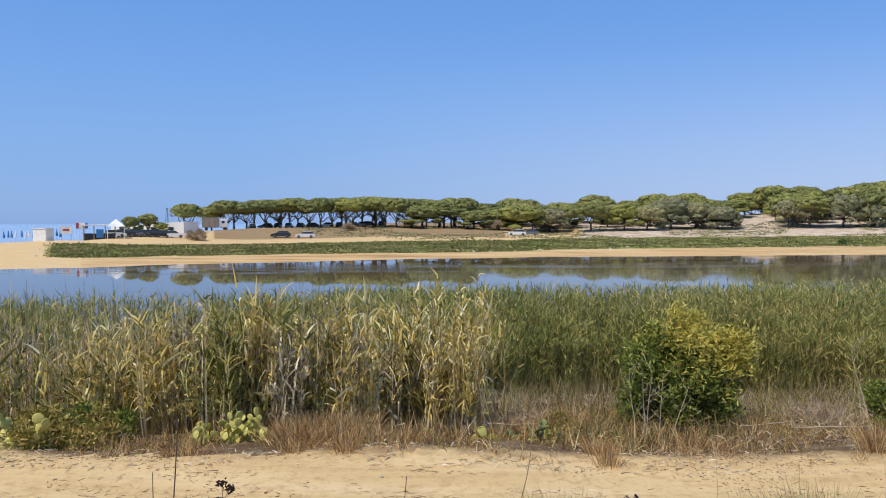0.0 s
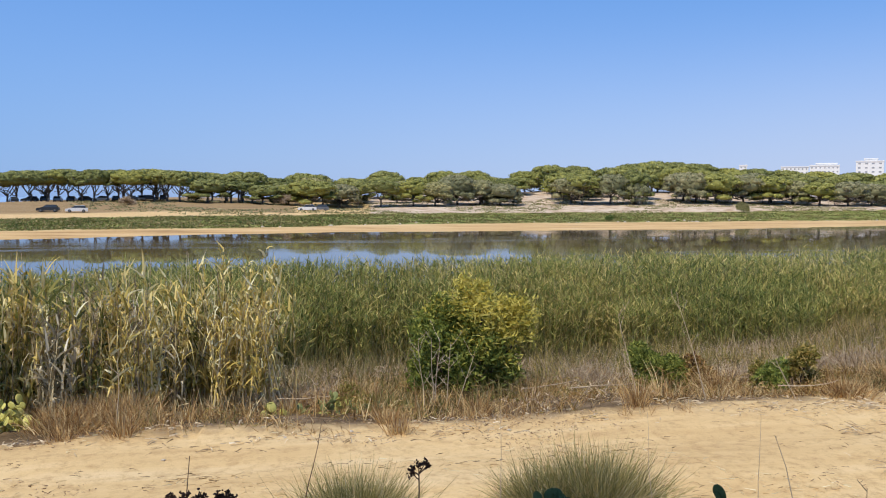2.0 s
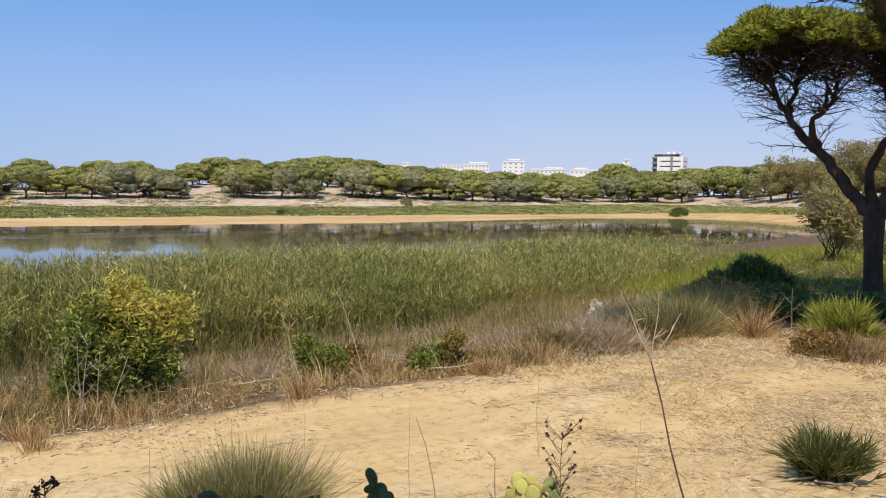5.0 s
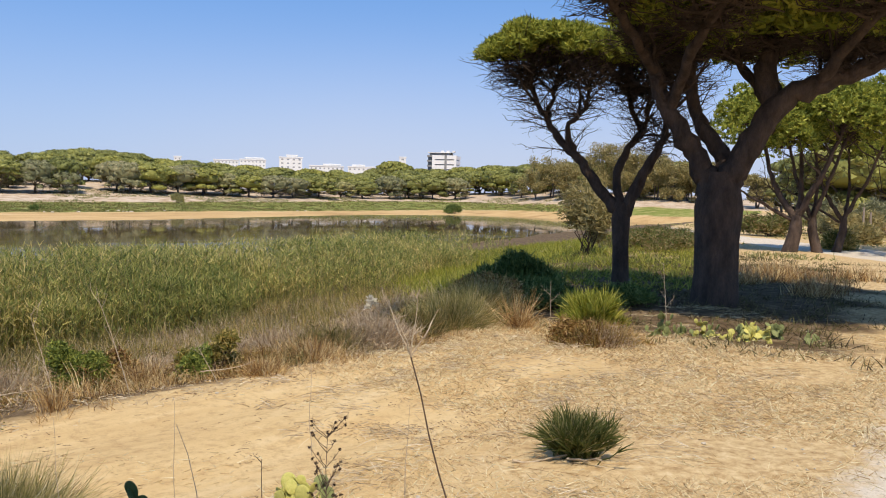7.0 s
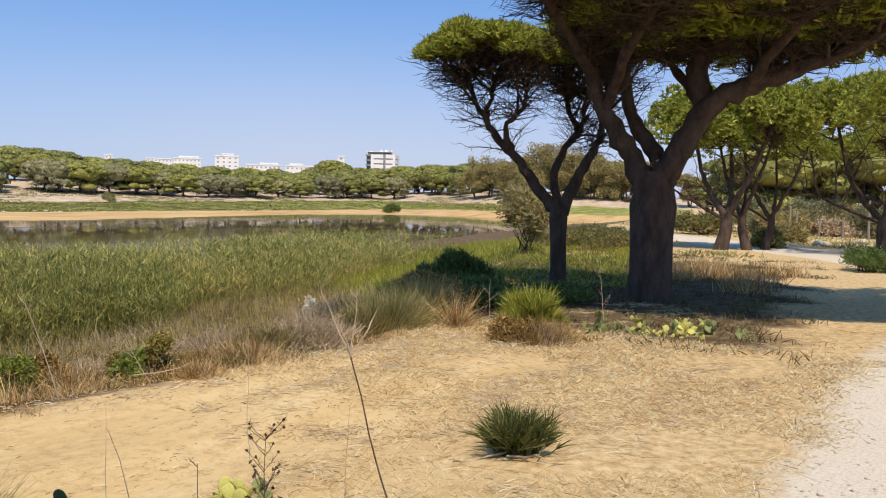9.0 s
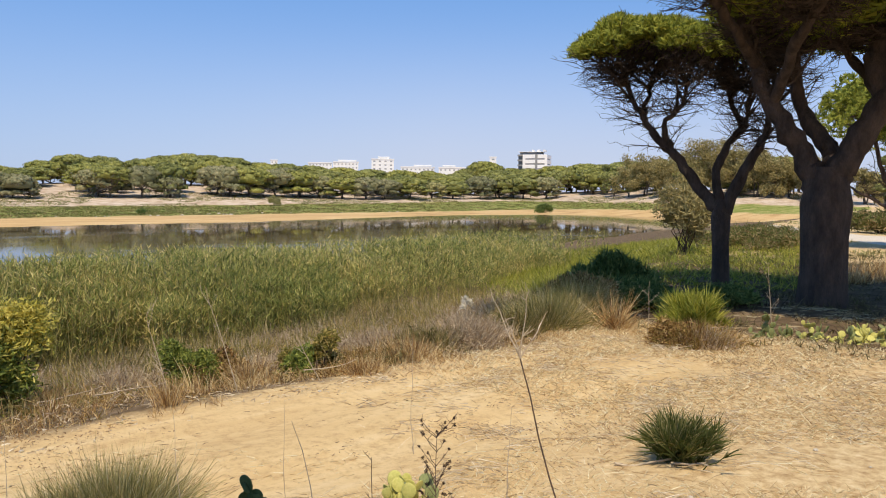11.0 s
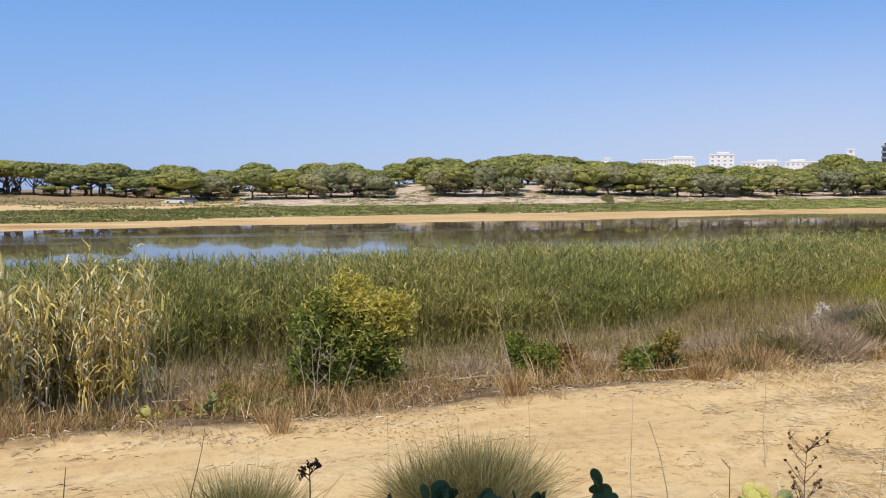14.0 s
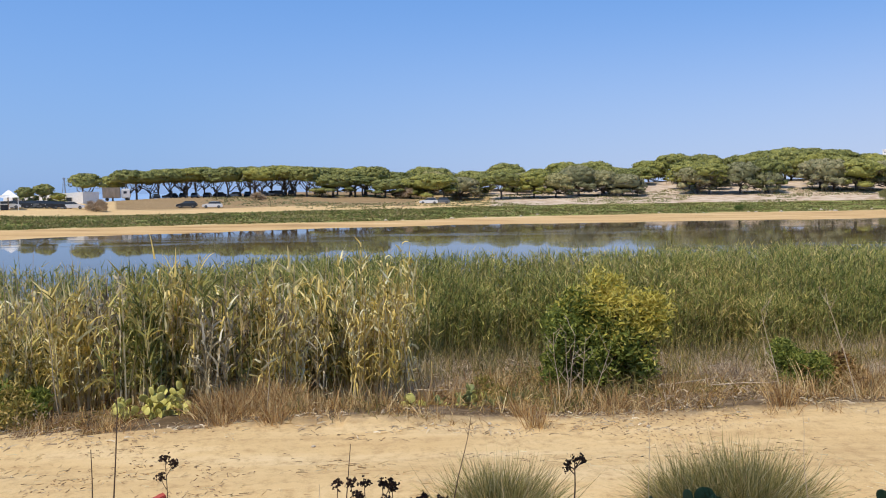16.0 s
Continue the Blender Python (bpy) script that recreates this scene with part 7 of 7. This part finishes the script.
stem(col(1475, Y35), 5.2, 0.62, 0.02, "twig", "thin straw stem with small tufts", 3, None, 0.004, 0.7, 0.05)
stem(col(1280, Y35), 6.2, 0.9, -0.02, "twig", "thin straw stem with small tufts", 3, None, 0.004, 0.7, 0.05)
stem(col(205, Y35), 4.2, 0.72, 0.15, "dark_twig", "thin dark bent stem over the sand", 2, None, 0.004, 0.8, 0.05)
stem(col(110, 5.6), 3.4, 1.25, 0.03, "dark_twig", "tall thin dark stem before the canes", 1, None, 0.005, 0.8, 0.05)
stem(col(225, 5.6), 3.4, 0.85, -0.02, "dark_twig", "thin dark stem with a small dark head", 2, 0.035, 0.004, 0.85, 0.05)
stem(col(545, 5.6), 3.8, 0.72, 0.04, "dark_twig", "short thin dark stem over the sand", 0, None, 0.005)
stem(col(500, 5.6), 3.6, 0.6, 0.0, "twig", "short thin straw stem over the sand", 0, None, 0.003)
for x in (535, 560, 588, 610, 640, 675, 705):
    stem(col(x, 5.6), 3.3, rng.uniform(0.56, 0.70), rng.normal(0, 0.03), "dark_twig", "short dark dry stem with clustered seed heads", 3, 0.04, 0.005, 0.6, 0.07)
for x in (15, 45, 75, 110, 150, 210):
    stem(col(x, Y0), 3.4, rng.uniform(0.5, 0.85), rng.normal(0.05, 0.05), "twig", "thin pale straw stem leaning over the sand", 0, None, 0.003)
stem(col(250, Y0), 3.5, 0.9, 0.03, "dark_twig", "thin dark upright stem over the sand", 0, None, 0.005)
# bleached dead branches along the bank
for x, yaw, r, h, sh, fk in ((840, Y35, 8.4, 0.85, -0.2, 6), (955, Y35, 8.3, 1.05, -0.3, 4), (462, Y35, 8.0, 0.75, -0.06, 6), (480, Y35, 8.0, 0.72, 0.05, 6), (520, Y35, 8.1, 0.6, 0.18, 3), (1100, Y35, 8.6, 0.5, -0.25, 1),
                             (1145, Y0, 8.3, 0.75, -0.02, 5), (1170, Y0, 8.2, 0.7, 0.04, 5), (250, Y0, 8.6, 1.4, -0.1, 1), (600, Y0, 7.4, 0.7, 0.03, 1), (1080, Y8, 12.3, 1.05, -0.1, 5), (875, Y8, 11.8, 0.8, 0.0, 2), (700, Y0, 10.5, 1.9, 0.05, 2), (730, Y0, 10.8, 2.0, -0.05, 2)):
    stem(col(x, yaw), r, h, sh, "twig", "bleached dead branch standing in the bank's scrub", fk, None, 0.006, 0.3, 0.16, "dead_branch")
for x, yaw, r in ((235, Y35, 8.4), (1120, Y35, 8.5), (690, Y35, 8.2), (780, Y35, 8.0)):
    p = on(col(x, yaw), r, -0.12)
    t = thing("fallen_branch", pose(*p, 0, 0, rng.uniform(-30, 30)), "bleached fallen branch lying on the bank", "branch", "fallen branches")
    part("wood", as_mesh("wood", *tube(bend((-0.3, 0, 0.02), (0.3, 0.08, 0.06), 7, 0.03), np.linspace(0.006, 0.003, 7), 6), [M["twig"]]), None, t)


def tall_flower():
    """The dry plant with pale fluffy heads standing above the bank."""
    t = thing("thistle", pose(*on(col(555, Y8), 13.2), 0, 0, 0), "dry thistle with pale fluffy heads", "dry plant")
    part("stalk", as_mesh("stalk", *join(tube(bend((0, 0, 0), (0, 0, 0.56), 5, 0.02), np.linspace(0.012, 0.006, 5), 5), tube(bend((0, 0, 0.3), (0.08, 0, 0.5), 4, 0.02), np.linspace(0.008, 0.004, 4), 4)), [M["twig"]]), None, t)
    for at, m in (((0, 0, 0.58), 80), ((0.08, 0, 0.52), 70), ((-0.05, 0, 0.48), 50)):
        c = np.array(at) + rng.normal(0, 0.016, (m, 3))
        v, q = strips(c, ways(m, -30, 85), 0.07, 0.022, 0.2, 2)
        part("flower_head", as_mesh("flower_head", v, q, [M["fluff"]]), None, t, "pale fluffy seed head")


tall_flower()
for x, r, w, h, m in ((1130, 10.9, 1.3, 0.5, "grey"), (1210, 11.2, 1.4, 0.55, "grey"), (1165, 9.8, 0.8, 0.35, "brown"), (1010, 10.4, 1.0, 0.42, "grey"), (975, 9.2, 0.7, 0.38, "dry"), (760, 9.6, 0.9, 0.5, "grey"), (690, 10.6, 0.7, 0.6, "tuft"), (650, 9.2, 0.8, 0.4, "dry"), (340, 8.8, 0.8, 0.45, "dry"), (260, 9.0, 0.7, 0.4, "grey"), (1265, 9.9, 1.0, 0.42, "dry"), (1180, 8.9, 0.6, 0.28, "dry")):
    tussock(col(x, Y35), r, w, h, "low mound of dry fine-stemmed scrub on the bank", int(1500 * w), m)
tussock(col(600, Y0), 7.9, 1.1, 0.42, "rust-brown mound of dry grass before the canes", 2200, "dry")
tussock(col(520, Y0), 7.8, 0.8, 0.36, "rust-brown mound of dry grass before the canes", 1400, "dry")
bush(col(330, Y35), 8.5, 0.7, 0.3, "tuft", "small fresh green shrub in dry grass", 0.035, 900)


def stone(x, y, s):
    t = bmesh.new()
    bmesh.ops.create_icosphere(t, subdivisions=2, radius=1)
    for v in t.verts:
        v.co = v.co * (1 + 0.22 * noise.noise(v.co * 1.7 + Vector((x, y, 0))))
        v.co.x, v.co.y, v.co.z = v.co.x * s, v.co.y * s * 0.8, v.co.z * s * 0.55
    ob = part("stone", t, M["rock"])
    ob.matrix_world = pose(x, y, float(height(x, y)) + 0.2 * s, 0, 0, rng.uniform(0, 360))
    tagged(ob, "small pale stone lying on the sand", "stone", "stones")


for k in range(26):
    x, y = rng.uniform(-4, 12), rng.uniform(1.6, 7.0)
    if y < bank_line(x) and math.hypot(x, y) > 2:
        stone(x, y, rng.uniform(0.01, 0.026))
for x, yaw, r, s in ((1450, Y8, 46, 0.35), (1458, Y8, 46, 0.3), (1523, Y8, 50, 0.35), (900, Y8, 250, 1.4)):
    q = on(col(x, yaw), r)
    stone(q[0], q[1], s)
for k in range(40):
    azm = rng.uniform(0, 58)
    q = on(azm, float(np.interp(azm, AZ, D_MUD)) + rng.uniform(-2, 4))
    stone(q[0], q[1], rng.uniform(0.15, 0.45))

tussock(col(955, Y8), 11.3, 1.3, 0.42, "grey-brown mound of dry stems under the palm clump", 3200, "brown")
tussock(col(975, Y8), 11.2, 0.9, 0.34, "grey dry mound under the palm clump", 1600, "grey")


def carton():
    """A small crushed red carton lying on the sand."""
    a = col(222, 5.6)
    x, y, z = on(a, 5.3)
    t = thing("drinks_carton", pose(x, y, z + 0.018, 4, -6, 20 - a), "crushed red drinks carton lying on the sand", "litter")
    bm = box(bmesh.new(), (-0.045, -0.028, -0.02), (0.045, 0.028, 0.025), 0.007)
    for v in bm.verts:
        v.co += Vector((0.4 * v.co.z, 0.006 * math.sin(60 * v.co.x), 0.006 * math.sin(45 * v.co.x + 1)))
    part("body", bm, M["red"], t)
    part("band", box(bmesh.new(), (0.012, -0.034, -0.012), (0.05, 0.034, 0.012), 0.004), M["rubber"], t, "dark printed band")


carton()
